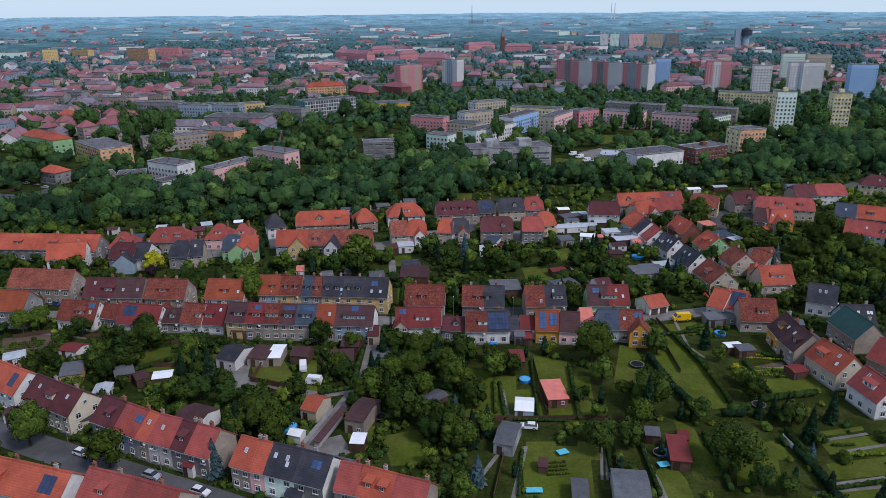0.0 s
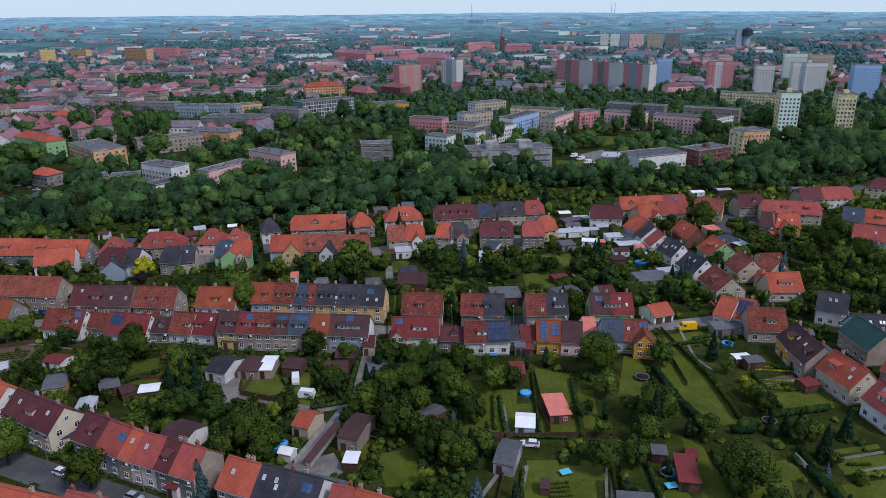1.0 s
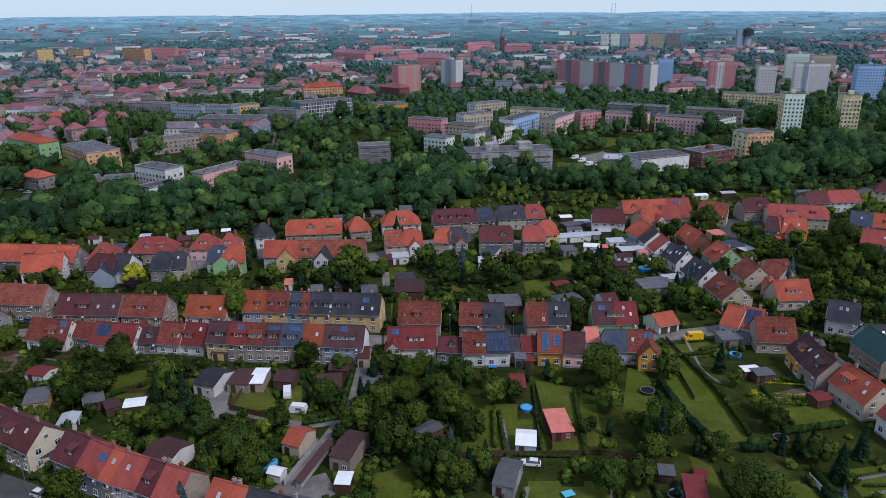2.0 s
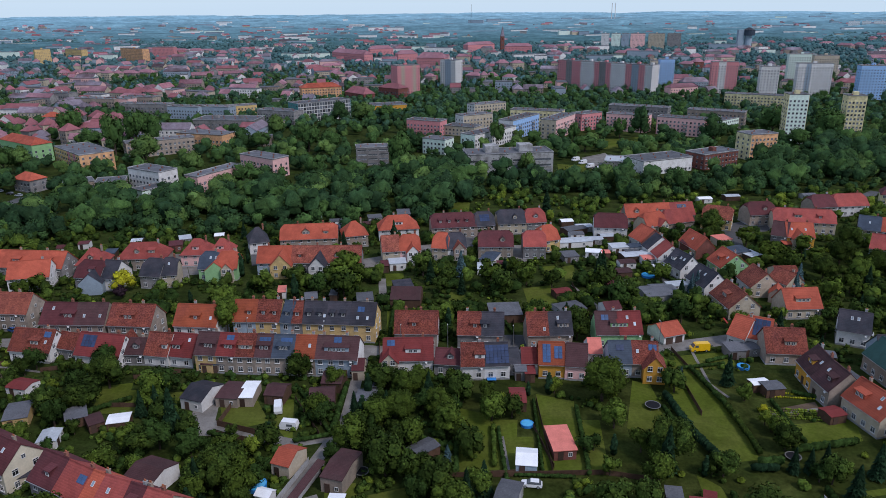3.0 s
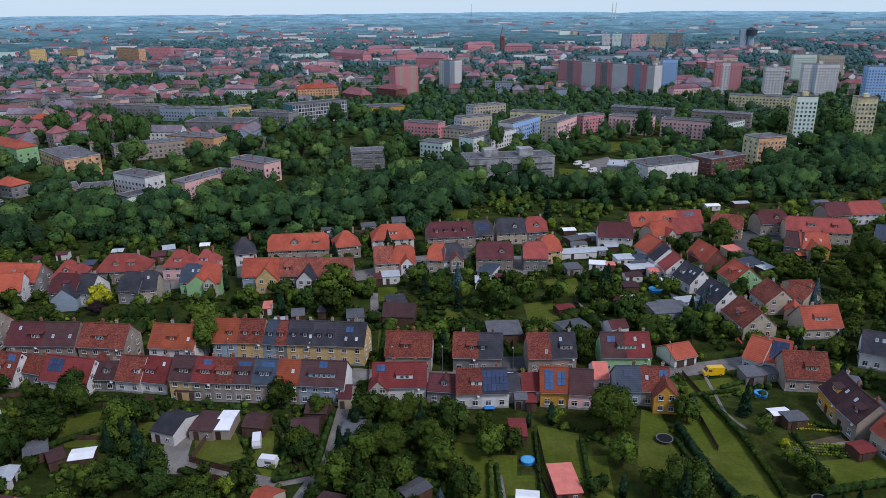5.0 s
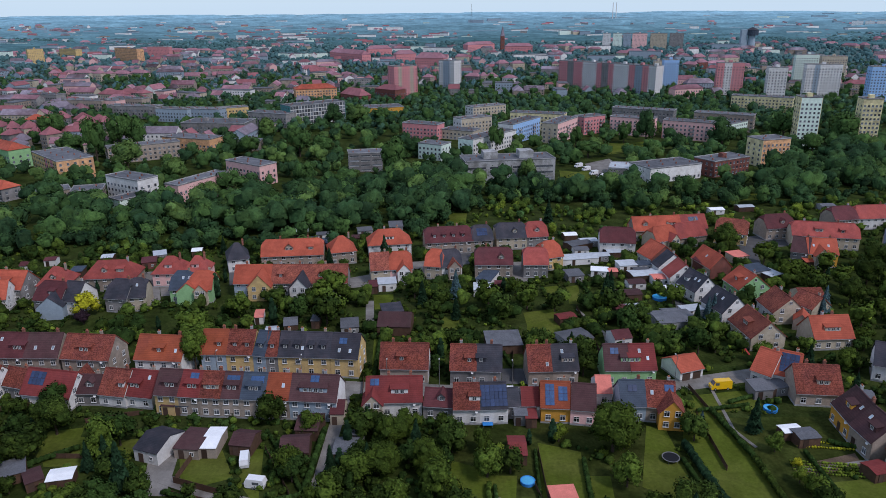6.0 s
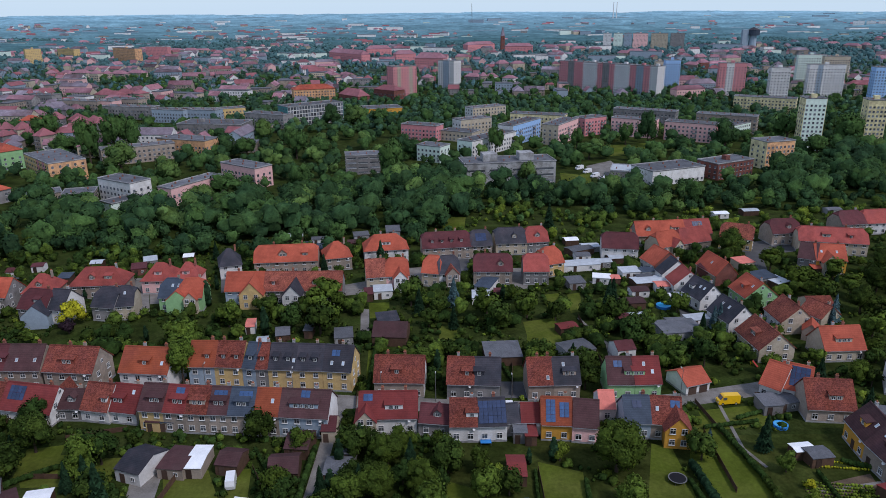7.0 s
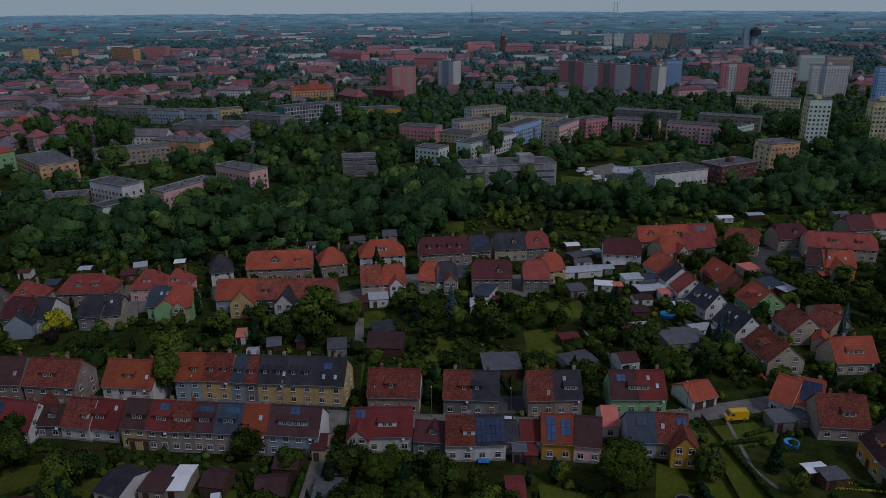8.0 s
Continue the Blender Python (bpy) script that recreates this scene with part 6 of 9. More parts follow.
# ---- lawns and paving ----
patch("lawn", [(27.1, 178.1), (36.0, 174.4), (32.2, 146.0), (24.1, 146.2)], LAWN, 0.02, "mown green lawn in a garden")
patch("lawn", [(7.8, 172.0), (15.2, 168.6), (14.8, 147.7), (6.6, 146.7)], LAWN, 0.02, "mown green lawn in a garden")
patch("lawn", [(15.9, 159.7), (23.9, 159.4), (22.8, 146.2), (15.3, 145.2)], LAWN, 0.02, "mown green lawn in a garden")
patch("lawn", [(85.1, 162.8), (100.2, 164.7), (97.1, 155.8), (81.0, 153.5)], LAWN, 0.02, "mown green lawn in a garden")
patch("lawn", [(-51.4, 175.6), (-42.4, 176.9), (-37.5, 167.2), (-46.9, 163.1)], LAWN, 0.02, "mown green lawn in a garden")
patch("lawn", [(-84.7, 185.2), (-77.1, 186.8), (-74.4, 174.7), (-82.2, 174.9)], LAWN, 0.02, "mown green lawn in a garden")
patch("lawn", [(32.5, 248.9), (42.5, 251.7), (43.8, 234.0), (32.6, 233.3)], LAWN, 0.02, "mown green lawn in a garden")
patch("lawn", [(-13.9, 241.8), (-9.8, 241.6), (-9.8, 213.2), (-12.6, 213.3)], LAWN, 0.02, "mown green lawn in a garden")
patch("lawn", [(18.7, 134.8), (33.8, 134.4), (31.2, 116.8), (17.2, 117.2)], LAWN, 0.02, "mown green lawn in a garden")
patch("lawn", [(65.5, 131.4), (74.1, 131.1), (70.8, 121.4), (60.8, 119.8)], LAWN, 0.02, "mown green lawn in a garden")
patch("lawn", [(68.1, 197.3), (84.7, 199.7), (83.1, 190.8), (67.7, 190.6)], LAWN, 0.02, "mown green lawn in a garden")
patch("lawn", [(78.3, 437.2), (96.7, 457.8), (90.8, 419.9), (75.1, 408.2)], LAWN, 0.02, "mown green lawn in a garden")
patch("lawn", [(119.7, 540.1), (156.8, 548.2), (146.2, 509.1), (113.7, 502.0)], LAWN, 0.02, "open grass between blocks of flats")
patch("lawn", [(6.9, 246.9), (12.1, 246.7), (11.5, 232.4), (6.5, 232.6)], LAWN, 0.02, "mown green lawn in a garden")
patch("vegetable_bed", [(-130.2, 194.1), (-116.8, 197.6), (-109.4, 186.0), (-123.8, 183.0)], SOIL, 0.02, "dark vegetable beds in a garden")
patch("vegetable_bed", [(79.1, 168.2), (94.9, 172.5), (94.1, 167.7), (79.0, 164.2)], SOIL, 0.03, "dark vegetable beds in a garden")
patch("yard", [(-58.2, 177.4), (-51.8, 177.2), (-49.5, 161.7), (-54.7, 161.9)], PAVING, 0.02, "pale concrete yard before garages")
patch("yard", [(-31.8, 136.3), (-22.2, 140.5), (-18.9, 133.8), (-25.5, 127.9)], PAVING, 0.02, "paved back yard behind the terrace")
patch("yard", [(97.9, 473.3), (116.8, 488.7), (118.8, 434.9), (97.6, 419.5)], PAVING, 0.02, "pale paved yard with parked trailers")
patch("yard", [(133.3, 322.9), (156.3, 332.1), (150.4, 312.5), (129.8, 306.9)], ASPHALT, 0.02, "asphalt turning place between houses")

# ---- large garden trees ----
tree("big", -91.8, 138.0, 0.95)
tree("mid", -70.2, 129.3, 1.4)
tree("big", -41.3, 142.9, 0.95)
tree("big", 42.9, 174.4, 1.1)
tree("big", 51.9, 149.3, 1.0)
tree("big", 2.3, 168.2, 0.75)
tree("mid", 15.0, 166.2, 1.1)
tree("mid", -11.8, 165.5, 1.2)
tree("mid", -3.5, 155.1, 1.2)
tree("mid", -11.1, 152.6, 1.2)
tree("mid", -1.4, 142.2, 1.1)
tree("mid", -26.6, 246.1, 1.3)
tree("mid", -31.8, 255.8, 1.4)
tree("mid", -66.8, 237.7, 1.1)
tree("mid", -87.7, 194.2, 1.2)
tree("fir", -65.5, 172.0, 0.8)
tree("fir", -68.6, 170.5, 0.7)
tree("mid", -34.2, 191.6, 0.9)
tree("spruce", -46.7, 125.9, 1.0)
tree("spruce", 8.0, 121.3, 0.95)
tree("spruce", 4.3, 150.0, 0.6)
tree("spruce", 11.8, 262.8, 1.0)
tree("fir", 61.4, 255.4, 1.1)
tree("spruce", 88.9, 242.8, 0.8)
tree("big", 153.8, 269.1, 1.0)
tree("big", 138.6, 252.3, 0.9)
tree("bright", -2.0, 129.0, 0.9)
tree("mid", 10.2, 139.5, 1.0)
tree("mid", 6.0, 132.9, 1.1)
tree("fruit", 36.4, 153.8, 1.0)
tree("mid", 35.6, 132.1, 1.3)
tree("mid", 42.3, 134.0, 1.1)
tree("fir", 11.0, 244.7, 0.8)
tree("column", 6.0, 217.5, 1.2)
tree("column", -11.2, 184.0, 1.2)
tree("fir", -9.6, 167.0, 0.8)
tree("mid", -106.5, 194.9, 1.0)
tree("mid", -92.4, 172.8, 1.1)
tree("mid", -87.3, 166.4, 1.1)
tree("mid", -84.7, 172.6, 1.1)
tree("mid", -137.9, 244.4, 1.1)
tree("mid", -134.5, 250.3, 1.1)
tree("mid", -160.2, 251.3, 1.3)
tree("mid", -62.6, 154.2, 1.2)
tree("mid", -59.3, 156.8, 1.2)
tree("mid", -66.4, 157.0, 1.0)
tree("mid", -51.4, 153.8, 1.1)
tree("mid", -35.2, 156.1, 1.0)
tree("spruce", 64.6, 181.4, 0.6)
tree("fir", 76.6, 181.0, 0.9)
tree("mid", 61.9, 177.9, 1.0)
tree("bright", 78.0, 162.7, 0.8)
tree("mid", 78.0, 152.6, 1.0)
tree("spruce", 124.7, 243.3, 0.8)
tree("spruce", 80.5, 128.7, 0.5)
tree("fir", 108.0, 195.6, 0.7)
tree("fir", 55.8, 347.6, 1.2)
tree("mid", 119.3, 183.3, 1.0)
tree("fir", 76.0, 144.8, 0.6)
tree("fir", 79.3, 144.7, 0.6)
tree("fir", 83.2, 145.8, 0.6)

shed(103.2, 175.2, -84.0, 6.0, 6.0, 5.2, "felt", "beige", label="flat roofed beige two storey house annex", rise=0.2, kind="lean", name="house_annex", group="house wings", door=False)
shed(96.3, 193.2, -6.0, 6.5, 3.0, 2.3, "blue", "timber", label="terrace under a blue awning behind a house", rise=0.3, kind="lean", door=False)

# ---- garden paths and allotment sheds ----
strip("garden_path", [(19.7, 134.8), (14.9, 117.2)], 0.9, PAVING, 0.05, "narrow pale path through a garden", "path")
strip("garden_path", [(37.6, 134.3), (35.2, 116.7)], 0.9, PAVING, 0.05, "narrow pale path through a garden", "path")
strip("garden_path", [(45.6, 134.1), (44.4, 116.4)], 0.9, PAVING, 0.05, "narrow pale path through a garden", "path")
strip("garden_path", [(87.6, 130.7), (100.2, 133.3)], 0.9, PAVING, 0.05, "narrow pale path through a garden", "path")
strip("garden_path", [(75.7, 117.3), (91.4, 119.0)], 0.9, PAVING, 0.05, "narrow pale path through a garden", "path")
strip("garden_path", [(16.8, 159.7), (17.0, 145.2)], 0.9, PAVING, 0.05, "narrow pale path through a garden", "path")
strip("garden_path", [(50.0, 251.4), (54.8, 233.6), (52.4, 213.3)], 0.9, PAVING, 0.05, "narrow pale path through a garden", "path")
strip("garden_path", [(60.3, 282.2), (65.7, 263.8)], 0.9, PAVING, 0.05, "narrow pale path through a garden", "path")
strip("garden_path", [(-104.6, 193.3), (-122.0, 197.8)], 0.9, PAVING, 0.05, "narrow pale path through a garden", "path")
strip("garden_path", [(7.3, 121.3), (17.3, 139.3)], 0.9, PAVING, 0.05, "narrow pale path through a garden", "path")
strip("garden_path", [(79.9, 166.6), (96.7, 169.8)], 0.9, PAVING, 0.05, "narrow pale path through a garden", "path")
shed(-52.9, 333.0, 5.8, 7.0, 4.5, 2.3, "tin", "timber", label="low allotment shed with a tin roof", rise=0.5)
shed(-42.1, 328.4, 7.2, 5.9, 4.5, 2.3, "felt", "white", label="low allotment shed with a felt roof", rise=0.5)
shed(-26.3, 323.7, 5.6, 6.9, 4.5, 2.3, "brown", "timber", label="low allotment shed with a brown roof", rise=0.5)
shed(-14.7, 325.2, 6.3, 6.4, 4.5, 2.3, "felt", "concrete", label="low allotment shed with a felt roof", rise=0.5)
shed(-121.2, 302.3, 9.0, 4.3, 4.5, 2.3, "tin", "timber", label="low allotment shed with a tin roof", rise=0.5)
shed(-141.7, 299.8, 9.0, 4.2, 4.5, 2.3, "maroon", "white", label="low allotment shed with a maroon roof", rise=0.5)
shed(60.9, 323.7, 7.7, 5.5, 4.5, 2.3, "white", "timber", label="low allotment shed with a white roof", rise=0.5)
shed(66.9, 315.6, 5.3, 7.0, 4.5, 2.3, "tin", "concrete", label="low allotment shed with a tin roof", rise=0.5)
shed(78.6, 280.8, 5.2, 5.8, 4.5, 2.3, "felt", "timber", label="low allotment shed with a felt roof", rise=0.5)
shed(73.6, 269.1, 4.4, 6.0, 4.5, 2.3, "brown", "white", label="low allotment shed with a brown roof", rise=0.5)
shed(77.5, 243.5, 4.0, 5.5, 4.5, 2.3, "felt", "timber", label="low allotment shed with a felt roof", rise=0.5)
shed(68.0, 297.5, 5.5, 6.1, 4.5, 2.3, "tin", "concrete", label="low allotment shed with a tin roof", rise=0.5)
shed(62.9, 247.1, 6.7, 3.9, 4.5, 2.3, "maroon", "timber", label="low allotment shed with a maroon roof", rise=0.5)
shed(135.9, 360.0, 7.4, 6.9, 4.5, 2.3, "white", "white", label="low allotment shed with a white roof", rise=0.5)
shed(151.2, 364.2, 6.6, 7.6, 4.5, 2.3, "tin", "timber", label="low allotment shed with a tin roof", rise=0.5)
shed(190.3, 364.8, 7.4, 7.1, 4.5, 2.3, "felt", "concrete", label="low allotment shed with a felt roof", rise=0.5)
shed(91.7, 277.2, 5.1, 5.8, 4.5, 2.3, "brown", "timber", label="low allotment shed with a brown roof", rise=0.5)
shed(61.7, 304.8, 6.4, 5.7, 4.5, 2.3, "felt", "white", label="low allotment shed with a felt roof", rise=0.5)
shed(73.7, 301.6, 6.3, 5.7, 4.5, 2.3, "tin", "timber", label="low allotment shed with a tin roof", rise=0.5)
shed(-30.6, 320.0, 7.0, 5.8, 4.5, 2.3, "maroon", "concrete", label="low allotment shed with a maroon roof", rise=0.5)
shed(-89.0, 308.7, 10.6, 3.9, 4.5, 2.3, "white", "timber", label="low allotment shed with a white roof", rise=0.5)
shed(-43.8, 233.9, 7.9, 3.1, 4.5, 2.3, "tin", "white", label="low allotment shed with a tin roof", rise=0.5)
shed(-50.9, 229.9, 7.8, 3.1, 4.5, 2.3, "felt", "timber", label="low allotment shed with a felt roof", rise=0.5)
tree("big", 164.0, 281.8, 1.0)
tree("big", 161.4, 258.1, 1.0)
tree("big", 149.6, 248.6, 0.9)
tree("big", 158.9, 238.9, 0.9)
tree("mid", 131.6, 234.1, 1.3)
tree("mid", 143.1, 265.9, 1.3)
tree("mid", 145.6, 281.0, 1.2)
tree("mid", 149.5, 233.4, 1.3)
tree("fir", 146.7, 239.4, 1.0)
tree("mid", 132.9, 273.7, 1.2)
tree("mid", 131.0, 259.3, 1.2)
tree("mid", -16.9, 155.5, 1.4)
tree("mid", -8.7, 146.1, 1.5)
tree("big", -6.7, 166.9, 0.8)
tree("mid", 5.1, 159.9, 1.4)
tree("mid", 9.0, 152.0, 1.2)
tree("mid", 1.8, 138.6, 1.3)
tree("big", -4.6, 176.7, 0.75)
tree("mid", -12.6, 180.4, 1.2)
tree("mid", 7.9, 174.5, 1.3)
tree("column", -14.8, 177.0, 1.3)
tree("column", -15.2, 167.2, 1.3)
tree("fir", -17.0, 165.7, 0.8)
tree("mid", -37.1, 138.6, 1.3)
tree("mid", -45.0, 142.3, 1.3)
tree("mid", 46.7, 140.7, 1.2)

# ---- tall trees among the blocks ----

tree("tall", -267.3, 552.2, 1.88, 2.20)
tree("tall", -237.8, 519.4, 1.84, 1.44)
tree("tall", -207.1, 485.8, 1.53, 2.70)
tree("tall", -204.2, 515.1, 1.52, 2.55)
tree("tall", -194.6, 519.0, 1.52, 2.39)
tree("tall", -177.2, 459.5, 2.07, 1.74)
tree("tall", -138.6, 428.7, 1.39, 1.37)
tree("tall", -253.1, 437.9, 1.64, 1.68)
tree("tall", -244.1, 440.7, 1.38, 1.53)
tree("tall", -202.8, 438.5, 0.86, 0.52)
tree("tall", -188.9, 434.5, 0.69, 0.48)
tree("tall", -174.9, 509.0, 0.87, 0.66)
tree("tall", -128.9, 510.6, 1.70, 1.44)
tree("tall", -115.6, 505.5, 1.51, 1.27)
tree("tall", -115.9, 558.1, 1.38, 1.64)
tree("tall", -83.1, 503.5, 1.65, 1.73)
tree("tall", -67.0, 502.6, 1.64, 1.35)
tree("tall", -65.5, 415.6, 1.16, 1.46)
tree("tall", -39.9, 386.0, 1.27, 0.90)
tree("tall", -18.1, 428.8, 1.67, 2.33)
tree("tall", -8.8, 499.1, 1.45, 1.22)
tree("tall", -100.0, 402.7, 1.69, 1.26)
tree("tall", -109.5, 389.4, 1.45, 0.94)
tree("tall", -77.8, 629.4, 1.53, 1.68)
tree("tall", -57.8, 628.0, 2.03, 1.58)
tree("tall", -38.5, 636.7, 1.54, 1.37)
tree("tall", 55.8, 424.9, 1.04, 1.18)
tree("tall", 153.4, 535.8, 1.53, 2.16)
tree("tall", 139.8, 541.8, 1.08, 1.41)
tree("tall", 136.1, 583.3, 0.87, 0.73)
tree("tall", 45.6, 504.6, 1.06, 1.75)
tree("tall", 52.6, 474.9, 1.16, 1.10)
tree("tall", 101.0, 519.6, 1.02, 1.52)
tree("tall", 103.9, 492.5, 1.63, 0.98)
tree("tall", 165.0, 504.2, 1.28, 1.15)
tree("tall", 203.2, 525.2, 1.82, 1.82)
tree("tall", 275.2, 508.9, 2.33, 2.29)
tree("tall", 289.3, 519.8, 1.44, 1.92)
tree("tall", 249.8, 534.7, 2.09, 2.12)
tree("tall", 246.8, 488.3, 1.77, 1.38)
tree("tall", 130.2, 377.7, 0.98, 1.31)
tree("tall", 192.5, 417.7, 1.49, 1.26)
tree("tall", 322.9, 505.9, 2.42, 2.16)
tree("tall", 467.8, 775.3, 2.90, 1.94)
tree("tall", 481.6, 896.1, 2.44, 1.60)

# ---- blocks of flats and works beyond the woods ----
block(45.9, 436.3, 7.9, 51.0, 18.0, 12, "concrete", floors=3, label="long grey concrete office building with window bands", hat=2, hatw=4.0, cols=4, ww=10.2, wh=1.15, fh=3.4, name="office_building")
block(135.3, 434.6, 21.5, 35.0, 18.9, 8, "white", floors=1, label="white warehouse with a flat grey roof", hat=0, name="warehouse")
block(112.4, 443.7, -18.0, 12.3, 18.0, 5, "grey", floors=1, label="low grey workshop beside the warehouse", hat=0, roof="tin", name="warehouse")
block(171.5, 445.2, 27.7, 28.6, 14.9, 9, "brick", floors=3, label="dark red brick factory building", hat=1, name="factory_building")
block(208.2, 468.0, 16.1, 19.9, 13.8, 16, "apricot", floors=5, label="tall beige and orange mill building", hat=0, end="straw", name="mill_building")
block(124.6, 588.5, 31.5, 21.6, 12.0, 13, "rose", floors=4, label="rose pink block of flats", balconies=(-0.3, 0.3))
block(156.0, 579.1, -31.6, 32.6, 12.0, 13, "pink", floors=4, label="pale pink block of flats", balconies=(-0.3, 0.3))
block(191.3, 557.6, -32.2, 35.7, 12.0, 13, "pink", floors=4, label="pale pink block of flats", end="rose", balconies=(-0.3, 0.1, 0.4))
block(177.2, 625.5, -29.6, 49.6, 12.0, 13, "grey", floors=4, label="long grey block of flats")
block(231.3, 594.4, -30.3, 43.8, 12.0, 13, "beige", floors=4, label="long pale block of flats")
block(234.1, 579.7, 40.3, 38.1, 12.0, 9, "mint", floors=3, label="small pale green building with a flat roof")
block(309.0, 702.1, -30.3, 52.6, 12.0, 13, "straw", floors=4, label="long pale yellow block of flats")
block(67.8, 561.5, 55.7, 43.2, 12.0, 14, "blue", floors=4, label="blue and white block of flats", end="white", balconies=(-0.25, 0.25))
block(97.2, 560.6, 58.5, 38.9, 12.0, 14, "pink", floors=4, label="pale orange block of flats", end="cream", balconies=(0.0,))
block(35.4, 601.0, 30.1, 28.1, 12.0, 11, "cream", floors=3, label="cream block of flats", end="white")
block(50.1, 662.5, 30.6, 33.9, 12.0, 12, "cream", floors=4, label="cream block of flats", end="white")
block(88.0, 607.9, -22.0, 42.9, 12.0, 13, "straw", floors=4, label="pale yellow block of flats")
block(41.5, 520.7, 50.0, 50.0, 12.0, 11, "white", floors=3, label="white block of flats with green ends", end="mint")
block(5.3, 495.1, -32.0, 17.4, 12.0, 10, "mint", floors=3, label="pale green block among trees")
block(-2.9, 572.7, -26.7, 29.0, 12.0, 11, "rose", floors=3, label="orange red building with a flat roof")
block(25.2, 567.3, -28.6, 25.2, 14.0, 7, "cream", floors=2, label="low cream building across the town")
block(-98.2, 657.6, 37.0, 52.0, 18.0, 16, "white", floors=5, label="glass fronted office building with white lattice and teal end", cols=20, ww=2.2, wh=2.5, fh=3.1, end="teal", name="glass_office")
block(-129.7, 638.7, -25.1, 38.4, 14.0, 11, "grey", floors=3, label="grey public building with flat roofs")
block(-162.1, 534.2, -20.7, 39.3, 16.0, 9, "apricot", floors=2, label="low orange school building with a grey roof", name="school")
block(-166.5, 612.2, -7.1, 51.6, 26.0, 8, "grey", floors=2, label="wide low school building with grey roofs", hat=2, name="school")
block(-181.6, 677.8, 29.1, 42.2, 12.0, 10, "yellow", floors=3, label="yellow building with a flat grey roof")
block(-98.1, 436.1, -37.3, 29.0, 12.0, 11, "pink", floors=3, label="pink block of flats beside the woods")
block(-115.5, 396.5, 61.7, 34.0, 9.0, 11, "pink", floors=3, label="pink block of flats beside the woods")
block(-151.2, 402.5, -31.9, 25.3, 12.1, 11, "white", floors=3, label="white block of flats beside the woods", end="white", cols=9)
block(-214.1, 457.8, -45.8, 43.1, 19.9, 12, "yellow", floors=4, label="yellow and red block of flats", end="apricot", stripes=((0.08, 4.5, "rose"), (0.30, 4.5, "rose")))
block(-267.7, 491.0, -36.4, 43.0, 13.0, 12, "green", floors=3, label="green block with an orange hipped roof", pitched=3.5, roofcol="orange", end="green")
block(-184.0, 501.8, 31.5, 44.0, 12.0, 10, "beige", floors=3, label="beige block of flats behind trees")
block(-36.5, 462.6, 8.0, 20.0, 12.0, 11, "grey", floors=4, cols=3, ww=5.4, wh=0.8, label="dark grey building behind scaffolding", name="office_building")
block(-217.8, 401.5, -28.0, 14.0, 10.0, 7, "grey", floors=2, label="grey house with an orange hipped roof", pitched=3, roofcol="orange")
block(-194.9, 404.1, 31.9, 17.8, 12.0, 4, "beige", floors=1, label="low beige flat roofed building", hat=0)
block(-172.2, 398.0, 17.0, 14.9, 12.0, 6, "beige", floors=2, label="low beige flat roofed building", hat=0)
block(-145.5, 384.8, 52.2, 17.3, 10.0, 5, "mint", floors=1, label="low pale building by the woods", hat=0)
block(256.8, 521.0, -9.0, 13.2, 12.0, 34, "mint", floors=11, label="pale green eleven storey tower block", end="straw", hat=1, cols=5, name="tower_block")
block(291.2, 509.0, -9.0, 11.8, 10.0, 34, "straw", floors=11, label="yellow eleven storey tower block", end="straw", hat=1, cols=5, name="tower_block")
block(453.9, 761.0, -9.0, 26.0, 12.0, 34, "blue", floors=11, label="blue tower block across the town", hat=1, name="tower_block")
block(347.9, 762.8, -9.0, 18.0, 9.0, 34, "white", floors=11, label="white tower block across the town", hat=1, name="tower_block")
block(475.4, 951.2, -9.0, 32.6, 9.0, 34, "mint", floors=11, label="pale green tower block", hat=1, name="tower_block")
block(489.9, 920.8, -9.0, 29.0, 9.0, 34, "cream", floors=11, label="cream tower block across the town", hat=1, name="tower_block")
block(410.6, 793.9, -9.0, 35.0, 9.0, 34, "white", floors=11, label="white tower block with blue bands", stripes=((-0.2, 5.0, "bluegrey"),), hat=1, name="tower_block")
block(327.6, 829.0, -9.0, 27.9, 9.0, 34, "rose", floors=11, label="red and white tower block", stripes=((-0.1, 8.0, "white"),), hat=1, name="tower_block")
block(280.0, 883.4, -7.2, 16.7, 14.0, 34, "blue", floors=11, label="blue tower block across the town", hat=1, name="tower_block")
block(278.5, 924.3, -7.1, 10.1, 14.0, 30, "cream", floors=10, label="cream tower block across the town", hat=1, name="tower_block")
block(172.4, 903.7, -49.6, 35.2, 14.0, 32, "rose", floors=11, label="red section of a long tower block", stripes=((0.0, 9.0, "grey"),), hat=1, name="tower_block", group="red and white slab block")
block(190.2, 882.8, -49.6, 19.7, 14.0, 32, "white", floors=11, label="white section of a long tower block", hat=1, name="tower_block", group="red and white slab block")
block(204.3, 866.2, -49.6, 23.7, 14.0, 32, "rose", floors=11, label="red section of a long tower block", stripes=((0.0, 9.0, "grey"),), hat=1, name="tower_block", group="red and white slab block")
block(218.3, 849.7, -49.6, 19.8, 14.0, 32, "white", floors=11, label="white section of a long tower block", hat=1, name="tower_block", group="red and white slab block")
block(233.0, 832.4, -49.6, 25.5, 14.0, 32, "rose", floors=11, label="red section of a long tower block", stripes=((0.0, 9.0, "bluegrey"),), hat=1, name="tower_block", group="red and white slab block")
block(244.2, 819.2, -49.6, 9.2, 14.0, 32, "white", floors=11, label="white section of a long tower block", hat=1, name="tower_block", group="red and white slab block")
